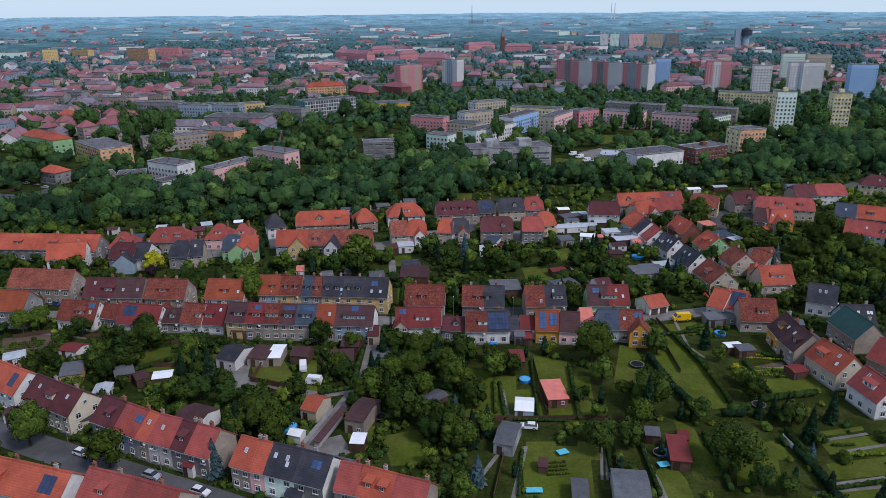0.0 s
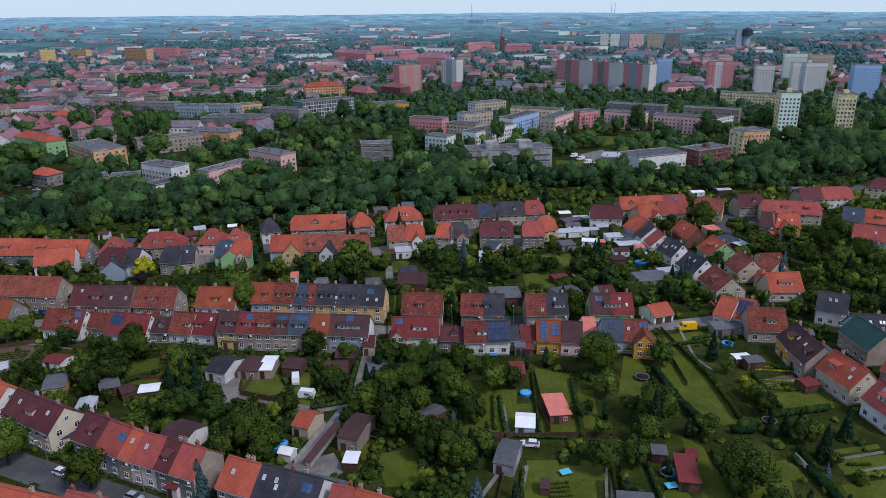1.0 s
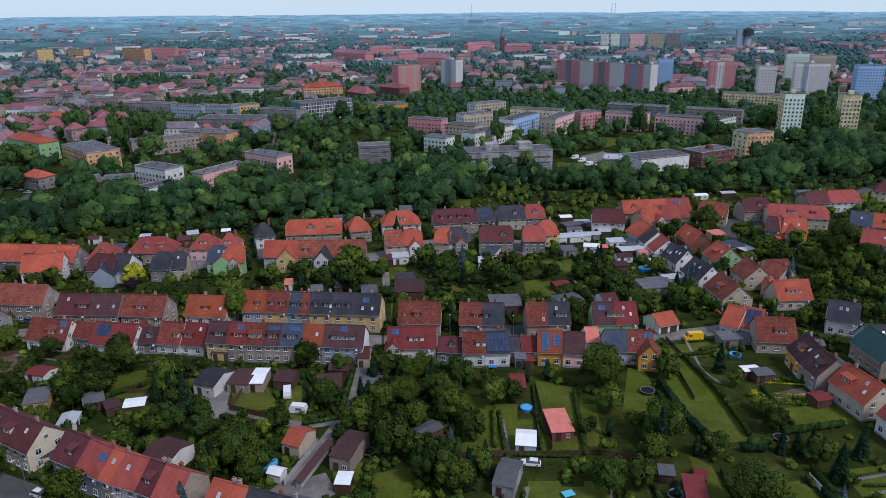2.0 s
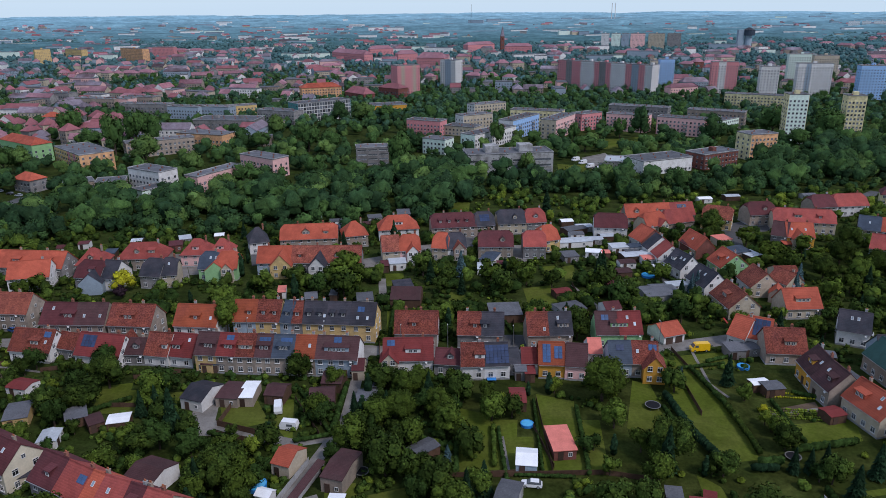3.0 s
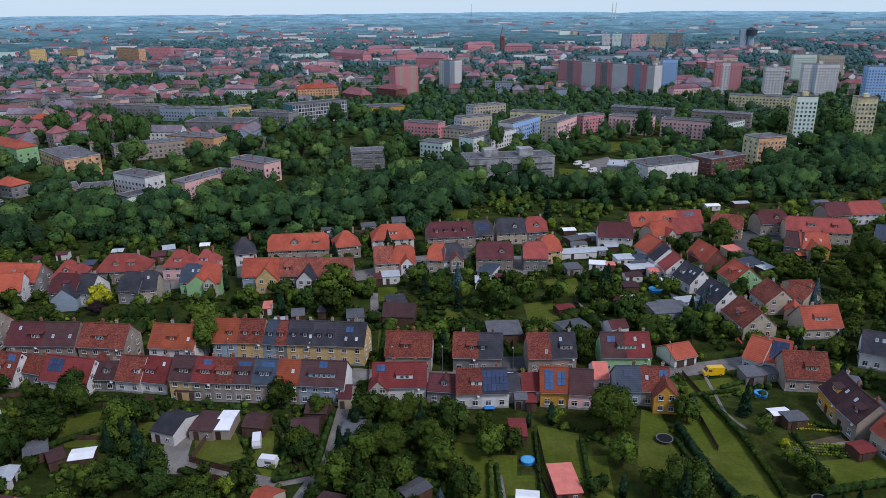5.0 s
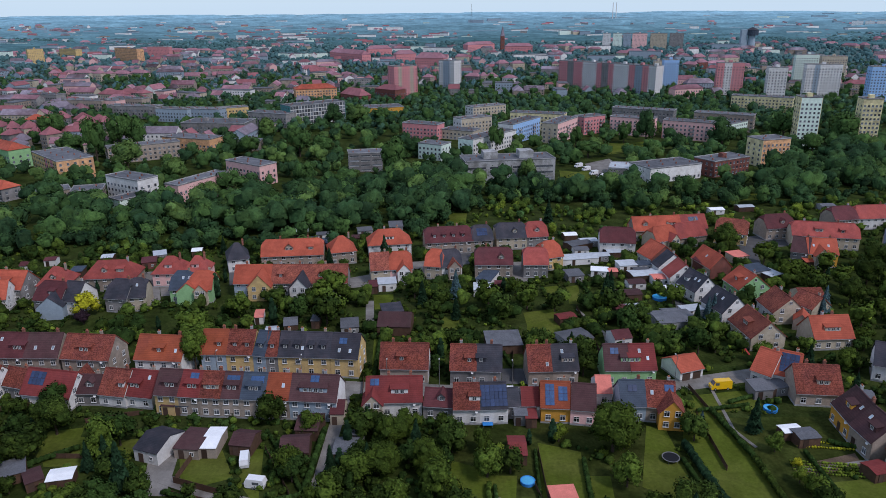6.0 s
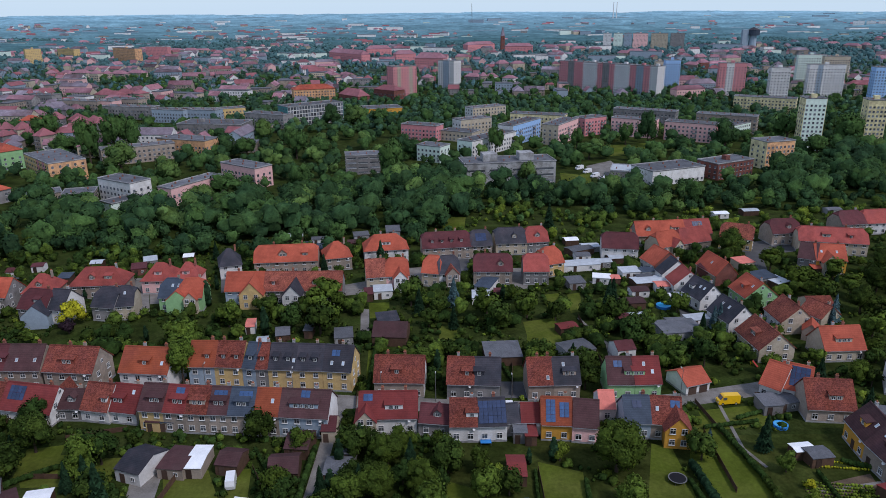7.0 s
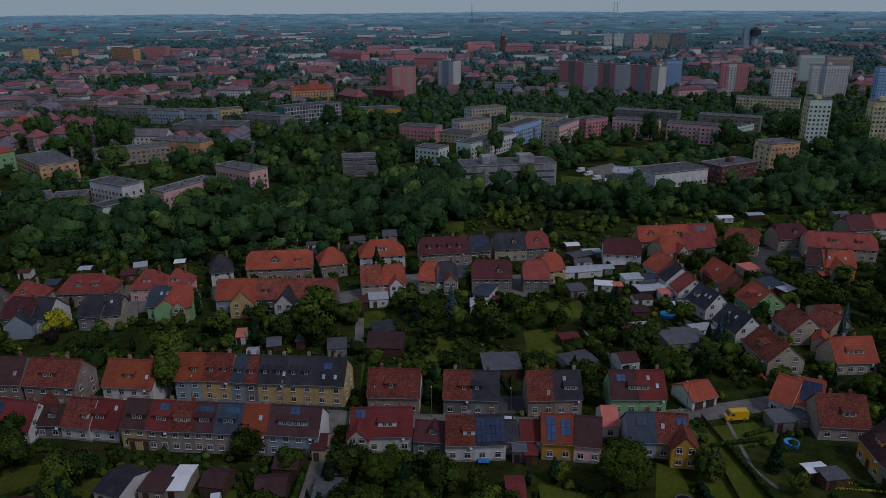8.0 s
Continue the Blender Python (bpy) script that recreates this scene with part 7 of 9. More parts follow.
block(-28.5, 836.4, 29.1, 27.9, 16.0, 33, "rose", floors=11, label="rose and cream tower block", stripes=((-0.25, 4.0, "cream"), (0.25, 4.0, "cream")), hat=1, name="tower_block")
block(25.2, 916.1, -33.9, 21.9, 16.0, 33, "white", floors=11, label="white and blue tower block", stripes=((0.0, 9.0, "bluegrey"),), hat=1, name="tower_block")
block(-121.2, 812.8, 18.6, 43.1, 18.0, 13, "apricot", floors=4, label="orange and cream mansion with a red roof", pitched=4, roofcol="orange", name="mansion")
block(-75.6, 788.1, -51.4, 36.0, 14.0, 9, "brick", floors=2, label="red brick hall with a steep roof", pitched=6, roofcol="far_red")
block(-42.7, 702.0, 15.5, 35.7, 22.0, 7, "ochre", floors=1, label="yellow supermarket with a flat roof", hat=0, name="supermarket")
block(-40.7, 808.0, -40.6, 29.4, 16.0, 12, "brick", floors=3, label="brick house with a red hipped roof", roofcol="far_red", pitched=4)
# far brick takes the paler rose render, haze put into the wall colour
block(-45.5, 1359.4, 18.9, 37.3, 18.0, 16, "rose", floors=4, label="red brick building with a high red roof", pitched=6, roofcol="old_red")
block(1.9, 1243.8, -24.0, 50.1, 18.0, 16, "rose", floors=4, label="red brick building with a high red roof", pitched=8, roofcol="old_red")
block(-150.4, 1409.1, -54.4, 123.2, 18.0, 15, "rose", floors=4, label="red brick building with a high red roof", pitched=7, roofcol="old_red")
block(-106.5, 1562.6, 16.8, 50.4, 18.0, 15, "rose", floors=4, label="red brick building with a high red roof", pitched=6, roofcol="old_red")
block(109.6, 1709.9, 34.4, 76.9, 18.0, 15, "rose", floors=4, label="red brick building with a high red roof", pitched=6, roofcol="old_red")
block(189.7, 1620.4, -9.6, 58.4, 18.0, 15, "rose", floors=4, label="red brick church nave with a steep roof", pitched=6, roofcol="old_red")
block(-565.9, 1427.7, -39.3, 79.7, 14.0, 26, "apricot", floors=8, label="orange block of flats", hat=1)
block(-739.6, 1423.4, 38.4, 26.6, 14.0, 26, "yellow", floors=8, label="yellow block of flats", hat=1)
block(-750.8, 1581.9, -31.5, 56.6, 14.0, 18, "yellow", floors=6, label="yellow block of flats", hat=1)
block(-553.1, 1549.5, -9.3, 47.2, 14.0, 22, "rose", floors=7, label="dark red block of flats", hat=0)
block(415.4, 1776.2, -13.9, 18.3, 14.0, 34, "white", floors=11, label="white tower block far across the town", hat=1, name="tower_block", group="distant tower blocks")
block(439.5, 1770.3, -13.9, 20.8, 14.0, 34, "mint", floors=11, label="mint tower block far across the town", hat=1, name="tower_block", group="distant tower blocks")
block(460.9, 1765.0, -13.9, 18.1, 14.0, 34, "bluegrey", floors=11, label="bluegrey tower block far across the town", hat=1, name="tower_block", group="distant tower blocks")
block(488.3, 1758.2, -13.9, 33.3, 14.0, 34, "pink", floors=11, label="pink tower block far across the town", hat=1, name="tower_block", group="distant tower blocks")
block(529.8, 1748.0, -13.9, 36.8, 14.0, 34, "cream", floors=11, label="cream tower block far across the town", hat=1, name="tower_block", group="distant tower blocks")
block(568.4, 1738.5, -13.9, 30.1, 14.0, 34, "grey", floors=11, label="grey tower block far across the town", hat=1, name="tower_block", group="distant tower blocks")
block(1523.6, 2672.9, -26.0, 35.6, 14.0, 40, "white", floors=12, label="white tower block on the horizon", hat=1, name="tower_block", group="distant tower blocks")
block(1558.6, 2655.9, -26.0, 28.1, 14.0, 40, "white", floors=12, label="white tower block on the horizon", hat=1, name="tower_block", group="distant tower blocks")
block(1602.4, 2634.6, -26.0, 51.9, 14.0, 40, "white", floors=12, label="white tower block on the horizon", hat=1, name="tower_block", group="distant tower blocks")
block(-264.5, 692.6, -13.6, 49.5, 12.0, 11, "grey", floors=3, label="grey terrace of flats with a flat roof")
block(-220.4, 669.8, -17.7, 32.1, 12.0, 11, "bluegrey", floors=3, label="bluegrey terrace of flats with a flat roof")
block(-292.5, 751.4, -19.1, 37.6, 12.0, 11, "beige", floors=3, label="beige terrace of flats with a flat roof")
block(-396.3, 794.5, -20.4, 38.6, 12.0, 11, "grey", floors=3, label="grey terrace of flats with a flat roof")
block(-331.0, 740.5, -15.9, 45.8, 12.0, 11, "beige", floors=3, label="beige terrace of flats with a flat roof")
block(-195.2, 668.0, -16.0, 36.7, 12.0, 11, "bluegrey", floors=3, label="bluegrey terrace of flats with a flat roof")
block(-309.1, 738.7, -21.2, 31.6, 12.0, 11, "pink", floors=3, label="pink terrace of flats with a flat roof")
block(-336.9, 606.8, 6.2, 9.9, 12.0, 7.1, "cream", floors=3, label="town house with a red hipped roof", pitched=3.9, roofcol="far_red", hat=0)
block(-316.6, 589.3, 23.1, 7.5, 12.0, 8.7, "beige", floors=3, label="town house with a red hipped roof", pitched=4.3, roofcol="far_red", hat=0)
block(-294.5, 572.7, -37.5, 6.9, 12.0, 10.9, "cream", floors=3, label="town house with a red hipped roof", pitched=4.8, roofcol="far_red", hat=0)
block(-302.5, 561.8, -16.9, 8.0, 12.0, 8.0, "grey", floors=3, label="town house with a red hipped roof", pitched=3.4, roofcol="far_red", hat=0)
block(-300.7, 571.6, 14.0, 7.4, 12.0, 7.5, "grey", floors=3, label="town house with a red hipped roof", pitched=3.6, roofcol="far_red", hat=0)
block(-287.1, 569.1, -16.8, 8.1, 12.0, 7.8, "cream", floors=3, label="town house with a red hipped roof", pitched=4.7, roofcol="far_red", hat=0)
block(-265.1, 545.4, -31.4, 7.8, 12.0, 10.6, "beige", floors=3, label="town house with a red hipped roof", pitched=4.4, roofcol="far_red", hat=0)
block(-326.6, 642.1, -4.1, 12.8, 12.0, 7.3, "white", floors=3, label="town house with a orange hipped roof", pitched=3.4, roofcol="orange", hat=0)
block(-298.0, 628.1, 17.4, 10.9, 12.0, 10.2, "grey", floors=3, label="town house with a red hipped roof", pitched=4.9, roofcol="far_red", hat=0)
block(-286.7, 639.5, -22.7, 10.4, 12.0, 7.6, "cream", floors=3, label="town house with a red hipped roof", pitched=4.7, roofcol="far_red", hat=0)
block(-277.6, 621.8, 4.7, 7.2, 12.0, 8.8, "cream", floors=3, label="town house with a red hipped roof", pitched=3.3, roofcol="far_red", hat=0)
block(-262.2, 615.6, -17.4, 11.1, 12.0, 8.7, "ochre", floors=3, label="town house with a red hipped roof", pitched=5.0, roofcol="far_red", hat=0)
block(-251.9, 602.7, 19.9, 4.5, 12.0, 10.6, "white", floors=3, label="town house with a red hipped roof", pitched=3.6, roofcol="far_red", hat=0)
block(-482.2, 854.8, 37.3, 8.6, 12.0, 9.4, "grey", floors=3, label="town house with a red hipped roof", pitched=4.0, roofcol="far_red", hat=0)
block(-462.3, 842.6, 53.4, 10.0, 12.0, 10.3, "white", floors=3, label="town house with a red hipped roof", pitched=3.1, roofcol="far_red", hat=0)
block(-414.3, 805.3, -3.4, 8.8, 12.0, 8.7, "white", floors=3, label="town house with a red hipped roof", pitched=4.9, roofcol="far_red", hat=0)
block(-404.4, 810.7, 1.4, 12.2, 12.0, 7.4, "grey", floors=3, label="town house with a red hipped roof", pitched=3.1, roofcol="far_red", hat=0)
block(-540.5, 1096.4, 37.5, 14.0, 12.0, 8.2, "cream", floors=3, label="town house with a haze-pale red hipped roof", pitched=3.7, roofcol="old_red", hat=0)
block(-522.9, 1108.0, -39.2, 25.0, 12.0, 7.2, "cream", floors=3, label="town house with a haze-pale red hipped roof", pitched=4.1, roofcol="old_red", hat=0)
block(-498.0, 1097.5, -16.1, 24.1, 12.0, 8.6, "cream", floors=3, label="town house with a haze-pale red hipped roof", pitched=4.0, roofcol="old_red", hat=0)
block(-457.2, 1054.7, -17.1, 13.6, 12.0, 10.9, "cream", floors=3, label="town house with a haze-pale red hipped roof", pitched=3.8, roofcol="old_red", hat=0)
block(-446.5, 1063.2, -17.2, 9.5, 12.0, 9.8, "beige", floors=3, label="town house with a haze-pale red hipped roof", pitched=3.8, roofcol="old_red", hat=0)
block(-437.0, 1082.1, -14.4, 23.1, 12.0, 8.2, "beige", floors=3, label="town house with a haze-pale red hipped roof", pitched=3.8, roofcol="old_red", hat=0)
block(-414.7, 1088.5, -27.9, 27.4, 12.0, 8.7, "cream", floors=3, label="town house with a haze-pale red hipped roof", pitched=3.7, roofcol="old_red", hat=0)
block(-350.0, 837.4, 19.4, 13.6, 12.0, 8.6, "beige", floors=3, label="town house with a red hipped roof", pitched=3.3, roofcol="far_red", hat=0)
block(-324.4, 826.2, -9.3, 17.1, 12.0, 8.5, "grey", floors=3, label="town house with a red hipped roof", pitched=4.1, roofcol="far_red", hat=0)
block(-298.5, 801.9, -35.0, 11.9, 12.0, 10.8, "beige", floors=3, label="town house with a red hipped roof", pitched=3.1, roofcol="far_red", hat=0)
block(-569.2, 1696.4, -32.5, 40.2, 12.0, 9.3, "grey", floors=3, label="town house with a haze-pale red hipped roof", pitched=3.1, roofcol="old_red", hat=0)
block(-515.5, 1636.8, -7.5, 27.3, 12.0, 10.7, "white", floors=3, label="town house with a haze-pale red hipped roof", pitched=4.8, roofcol="old_red", hat=0)
block(-510.9, 1699.9, 38.9, 34.0, 12.0, 7.1, "cream", floors=3, label="town house with a haze-pale red hipped roof", pitched=3.6, roofcol="old_red", hat=0)
block(-443.2, 1585.4, 9.2, 17.0, 12.0, 8.0, "grey", floors=3, label="town house with a haze-pale red hipped roof", pitched=4.8, roofcol="old_red", hat=0)
block(-450.1, 1696.8, 23.8, 21.8, 12.0, 8.8, "cream", floors=3, label="town house with a haze-pale red hipped roof", pitched=3.4, roofcol="old_red", hat=0)
block(-426.8, 1705.7, 61.0, 26.9, 12.0, 10.0, "beige", floors=3, label="town house with a haze-pale red hipped roof", pitched=3.9, roofcol="old_red", hat=0)
block(-377.7, 1626.7, -65.1, 36.2, 12.0, 10.2, "white", floors=3, label="town house with a haze-pale red hipped roof", pitched=4.0, roofcol="old_red", hat=0)
block(273.3, 1719.5, -55.4, 41.5, 12.0, 8.3, "pink", floors=3, label="town house with a haze-pale red hipped roof", pitched=4.1, roofcol="old_red", hat=0)
block(302.3, 1723.2, -55.5, 31.7, 12.0, 9.9, "cream", floors=3, label="town house with a haze-pale red hipped roof", pitched=3.2, roofcol="old_red", hat=0)
block(328.7, 1800.1, 49.9, 31.1, 12.0, 7.4, "grey", floors=3, label="town house with a haze-pale red hipped roof", pitched=4.2, roofcol="old_red", hat=0)
block(321.8, 1642.5, 34.8, 39.8, 12.0, 8.1, "beige", floors=3, label="town house with a haze-pale red hipped roof", pitched=4.1, roofcol="old_red", hat=0)
block(347.0, 1587.0, -30.3, 24.9, 12.0, 10.3, "beige", floors=3, label="town house with a haze-pale red hipped roof", pitched=3.4, roofcol="old_red", hat=0)
block(372.4, 1450.2, -57.1, 25.9, 12.0, 9.0, "cream", floors=3, label="town house with a haze-pale red hipped roof", pitched=4.6, roofcol="old_red", hat=0)
block(407.9, 1506.4, 2.2, 30.0, 12.0, 9.5, "beige", floors=3, label="town house with a haze-pale red hipped roof", pitched=3.9, roofcol="old_red", hat=0)
block(433.0, 1471.9, -53.8, 18.1, 12.0, 9.9, "grey", floors=3, label="town house with a haze-pale red hipped roof", pitched=4.3, roofcol="old_red", hat=0)
block(408.4, 1175.7, -50.9, 24.0, 12.0, 7.2, "beige", floors=3, label="town house with a haze-pale red hipped roof", pitched=3.7, roofcol="old_red", hat=0)
block(422.8, 1174.6, 24.6, 17.9, 12.0, 10.3, "brick", floors=3, label="town house with a haze-pale red hipped roof", pitched=4.7, roofcol="old_red", hat=0)
block(955.3, 1786.1, 21.4, 35.5, 12.0, 7.6, "white", floors=3, label="town house with a haze-pale red hipped roof", pitched=3.6, roofcol="old_red", hat=0)
block(931.0, 1657.7, -76.3, 39.9, 12.0, 8.9, "beige", floors=3, label="town house with a haze-pale red hipped roof", pitched=4.6, roofcol="old_red", hat=0)
block(953.5, 1644.0, -92.9, 24.1, 12.0, 10.8, "grey", floors=3, label="town house with a haze-pale red hipped roof", pitched=4.5, roofcol="old_red", hat=0)
block(472.1, 1324.2, 36.6, 28.0, 12.0, 8.6, "grey", floors=3, label="town house with a haze-pale red hipped roof", pitched=4.9, roofcol="old_red", hat=0)
block(504.0, 1329.5, -26.0, 21.5, 12.0, 8.0, "white", floors=3, label="town house with a haze-pale red hipped roof", pitched=3.7, roofcol="old_red", hat=0)
block(503.7, 1263.4, 15.9, 28.6, 12.0, 11.0, "cream", floors=3, label="town house with a haze-pale red hipped roof", pitched=3.1, roofcol="old_red", hat=0)
block(-48.4, 1026.8, 22.1, 15.0, 12.0, 7.2, "grey", floors=3, label="town house with a haze-pale red hipped roof", pitched=3.5, roofcol="old_red", hat=0)
block(-25.0, 990.9, 17.2, 18.7, 12.0, 7.5, "white", floors=3, label="town house with a haze-pale red hipped roof", pitched=4.2, roofcol="old_red", hat=0)
block(-1.4, 964.2, -27.5, 11.6, 12.0, 10.1, "beige", floors=3, label="town house with a haze-pale red hipped roof", pitched=3.5, roofcol="old_red", hat=0)
block(82.5, 1000.8, 9.1, 14.6, 12.0, 7.2, "white", floors=3, label="town house with a haze-pale red hipped roof", pitched=4.1, roofcol="old_red", hat=0)
block(100.3, 943.9, -31.6, 15.4, 12.0, 10.3, "white", floors=3, label="town house with a haze-pale red hipped roof", pitched=3.1, roofcol="old_red", hat=0)
block(57.6, 995.4, -25.7, 19.8, 12.0, 8.0, "grey", floors=3, label="town house with a haze-pale red hipped roof", pitched=3.6, roofcol="old_red", hat=0)
block(69.2, 970.0, 7.1, 8.2, 12.0, 10.9, "beige", floors=3, label="town house with a haze-pale red hipped roof", pitched=3.8, roofcol="old_red", hat=0)
block(112.4, 1178.8, 29.8, 19.3, 12.0, 10.9, "grey", floors=3, label="town house with a haze-pale red hipped roof", pitched=4.7, roofcol="old_red", hat=0)
block(136.0, 1175.3, 17.8, 20.1, 12.0, 10.9, "cream", floors=3, label="town house with a haze-pale red hipped roof", pitched=3.6, roofcol="old_red", hat=0)
spire(159.6, 1674.6, 0.76)
water_tower(748.4, 1751.4)
radio_mast(176, 3300, 112)
smokestack(869, 3600, 112)
smokestack(885, 3600, 112)

# ---- vehicles ----
van(76.4, 200.4, 94)
car(-59.9, 125.8, -114, "silver", "silver parked car beside the kerb")
car(-48.1, 120.3, -114, "white", "white parked car beside the kerb")
car(-78.4, 134.2, -114, "white", "white parked car beside the kerb")
car(-91.2, 130.1, -114, "black", "black parked car beside the kerb")
car(21.2, 142.0, 82, "white", "white car parked on a garden track")
car(22.6, 200.2, 88, "white", "white car parked in the street")
car(128.8, 209.2, 60, "white", "white car parked beside a house")
car(46.0, 219.7, 5, "silver", "pale car parked between two houses")
car(-127.0, 219.7, 60, "blue", "dark blue car parked in a yard")
caravan(-36.2, 171.8, 10)
caravan(-32.0, 164.1, 80)
car(-233.4, 398.0, 70, "white", "white car parked along the far street")
car(-224.5, 392.1, 70, "black", "black car parked along the far street")
car(-231.5, 382.0, 70, "red", "red car parked along the far street")
car(-217.5, 387.8, 70, "silver", "silver car parked along the far street")
van(92.2, 463.7, 120, "white", "white trailer van parked in a works yard")
van(94.9, 454.1, 120, "white", "white trailer van parked in a works yard")
van(97.0, 443.1, 120, "white", "white trailer van parked in a works yard")
van(99.5, 434.3, 120, "white", "white trailer van parked in a works yard")
van(101.4, 424.1, 120, "white", "white trailer van parked in a works yard")
van(105.1, 419.1, 120, "white", "white trailer van parked in a works yard")

# ---- garden things ----
round_pool(23.1, 164.1, 1.5, 0.7, "round bright blue garden pool on a lawn")
trampoline(54.5, 171.0, 1.9)
trampoline(78.3, 149.6, 1.7)
round_pool(-34.9, 143.1, 2.2, 0.9, "round dark blue garden pool behind the terrace")
round_pool(49.0, 131.2, 1.5)
round_pool(84.5, 190.0, 1.6)
round_pool(-16.0, 147.9, 1.4)
garden_table(47.9, 126.6, 10, 2.4, 1.8)
garden_table(27.3, 131.6, 20, 2.4, 1.8)
garden_table(19.3, 118.8, 0, 3.4, 1.6)
garden_table(16.5, 184.8, 0, 2.4, 1.4, POOL, "blue table before a house")

# ---- hedges, fences and lamps ----
hedge(56.8, 170.5, 58.0, 158.4, 1.4, 1.0, "hedge")
hedge(84.1, 172.8, 83.7, 154.8, 1.2, 1.0, "hedge")
hedge(79.4, 151.7, 94.9, 154.4, 2.0, 1.0, "hedge")
hedge(79.6, 138.6, 79.3, 117.6, 1.8, 1.0, "hedge")
hedge(79.4, 117.9, 91.0, 119.9, 1.2, 1.0, "hedge")
hedge(75.7, 193.0, 85.7, 196.7, 1.3, 1.0, "hedge")
hedge(66.5, 189.4, 80.0, 191.7, 1.2, 1.0, "hedge")
hedge(16.2, 162.6, 16.3, 141.6, 1.2, 1.0, "hedge")
hedge(35.9, 171.1, 33.6, 144.7, 1.4, 1.0, "hedge")
hedge(26.0, 174.7, 24.1, 146.2, 1.0, 1.0, "hedge")
hedge(7.1, 175.3, 6.0, 146.7, 1.5, 1.0, "hedge")
hedge(-20.9, 183.1, -21.8, 160.8, 1.8, 1.0, "hedge")
hedge(-21.8, 160.8, -30.1, 158.3, 1.3, 1.0, "hedge")
hedge(-49.2, 161.7, -43.4, 160.4, 1.2, 1.0, "hedge")
hedge(18.0, 145.2, 30.5, 144.1, 1.0, 1.0, "hedge")
hedge(18.5, 132.7, 16.1, 117.5, 1.0, 1.0, "hedge")
hedge(37.6, 134.3, 35.2, 117.0, 1.1, 1.0, "hedge")
hedge(45.1, 134.1, 44.2, 116.8, 1.3, 1.0, "hedge")
hedge(60.5, 138.0, 58.9, 118.1, 1.5, 1.0, "hedge")
hedge(-82.5, 171.7, -74.0, 177.9, 1.5, 1.0, "hedge")
hedge(-107.6, 182.4, -94.5, 185.5, 1.4, 1.0, "hedge")
hedge(-119.9, 176.1, -112.2, 179.2, 1.3, 1.0, "hedge")
hedge(-34.0, 183.5, -21.8, 160.8, 1.2, 1.0, "hedge")
hedge(-11.3, 236.0, -11.6, 206.5, 1.5, 1.0, "hedge")
hedge(89.5, 202.9, 97.5, 204.9, 1.4, 1.0, "hedge")
hedge(20.7, 234.8, 25.2, 211.9, 1.2, 1.0, "hedge")
hedge(52.7, 286.5, 58.5, 251.0, 1.4, 1.0, "hedge")
hedge(76.4, 270.4, 88.3, 249.9, 1.4, 1.0, "hedge")
fence(13.3, 145.1, 36.7, 145.3, 1.3)
fence(16.9, 141.6, 11.0, 117.3, 1.3)
fence(-48.1, 161.7, -38.7, 158.6, 1.3)
fence(36.7, 145.3, 46.2, 142.6, 1.3)
fence(39.5, 134.2, 35.8, 117.0, 1.3)
fence(79.7, 137.5, 79.3, 115.5, 1.3)
fence(-79.1, 174.8, -68.2, 174.5, 1.3)
fence(-32.9, 176.6, -24.7, 160.9, 1.3)
fence(26.7, 174.7, 26.2, 146.1, 1.3)
fence(65.9, 187.6, 65.0, 167.1, 1.3)
fence(84.2, 203.1, 101.6, 206.0, 1.3)
fence(-104.6, 193.3, -92.5, 196.8, 1.3)
fence(-77.7, 188.6, -65.5, 192.0, 1.3)
fence(80.3, 285.3, 96.5, 275.4, 1.3)
fence(50.0, 251.4, 50.5, 213.4, 1.3)
fence(-14.1, 206.6, -13.2, 190.2, 1.3)
fence(23.7, 224.1, 20.9, 205.3, 1.3)
fence(26.6, 224.0, 24.5, 205.2, 1.3)
fence(-126.8, 194.0, -116.8, 197.6, 1.3)
fence(-112.8, 163.7, -116.5, 172.8, 1.3)
lamp_post(5.5, 203.1, 7.5, 90)
lamp_post(24.0, 201.9, 7.5, 90)
lamp_post(66.1, 203.9, 7.5, 90)
lamp_post(-7.8, 203.5, 7.5, 90)
lamp_post(-30.0, 206.5, 7.5, 90)
lamp_post(-52.7, 209.6, 7.5, 90)
lamp_post(-80.9, 212.6, 7.5, 90)
lamp_post(-57.4, 125.0, 8.0, 200)
lamp_post(-81.8, 135.6, 8.0, 200)
plant_rows(86.2, 167.0, -8, 14, 4, 5, "bright", "rows of yellow-green vegetables in a bed")
plant_rows(89.9, 175.3, -8, 12, 2, 2, "golden", "row of yellow flowering plants in a bed")
plant_rows(-120.0, 189.3, 10, 10, 4, 4, "lime", "rows of green vegetables in a bed")
plant_rows(25.5, 126.5, 5, 5, 4, 4, "lime", "rows of green vegetables in a bed")
toy_slide(90.8, 219.6, 30)
round_pool(78.9, 258.8, 2.3, 0.9, "round turquoise garden pool with a pale deck")

# ---- front wings, annexes and yards of the second street ----
shed(-116.1, 251.2, 97.3, 7.0, 7.8, 4.2, "dark", "bluegrey", name="house_wing", group="house wings", door=False, rise=3.4, label="pale blue-grey gabled front wing with a dark roof")
shed(-94.2, 260.8, 100.5, 7.0, 6.3, 3.8, "dark", "bluegrey", name="house_wing", group="house wings", door=False, rise=3, label="blue grey gabled front wing with a dark roof")
shed(-76.7, 261.8, 95.6, 6.0, 7.1, 4.4, "orange", "green", name="house_wing", group="house wings", door=False, rise=3, label="pale green gabled front wing with an orange roof")
shed(27.1, 286.3, 88.1, 6.0, 6.1, 4.4, "brown", "cream", name="house_wing", group="house wings", door=False, rise=3, label="cream gabled front wing with a brown roof")
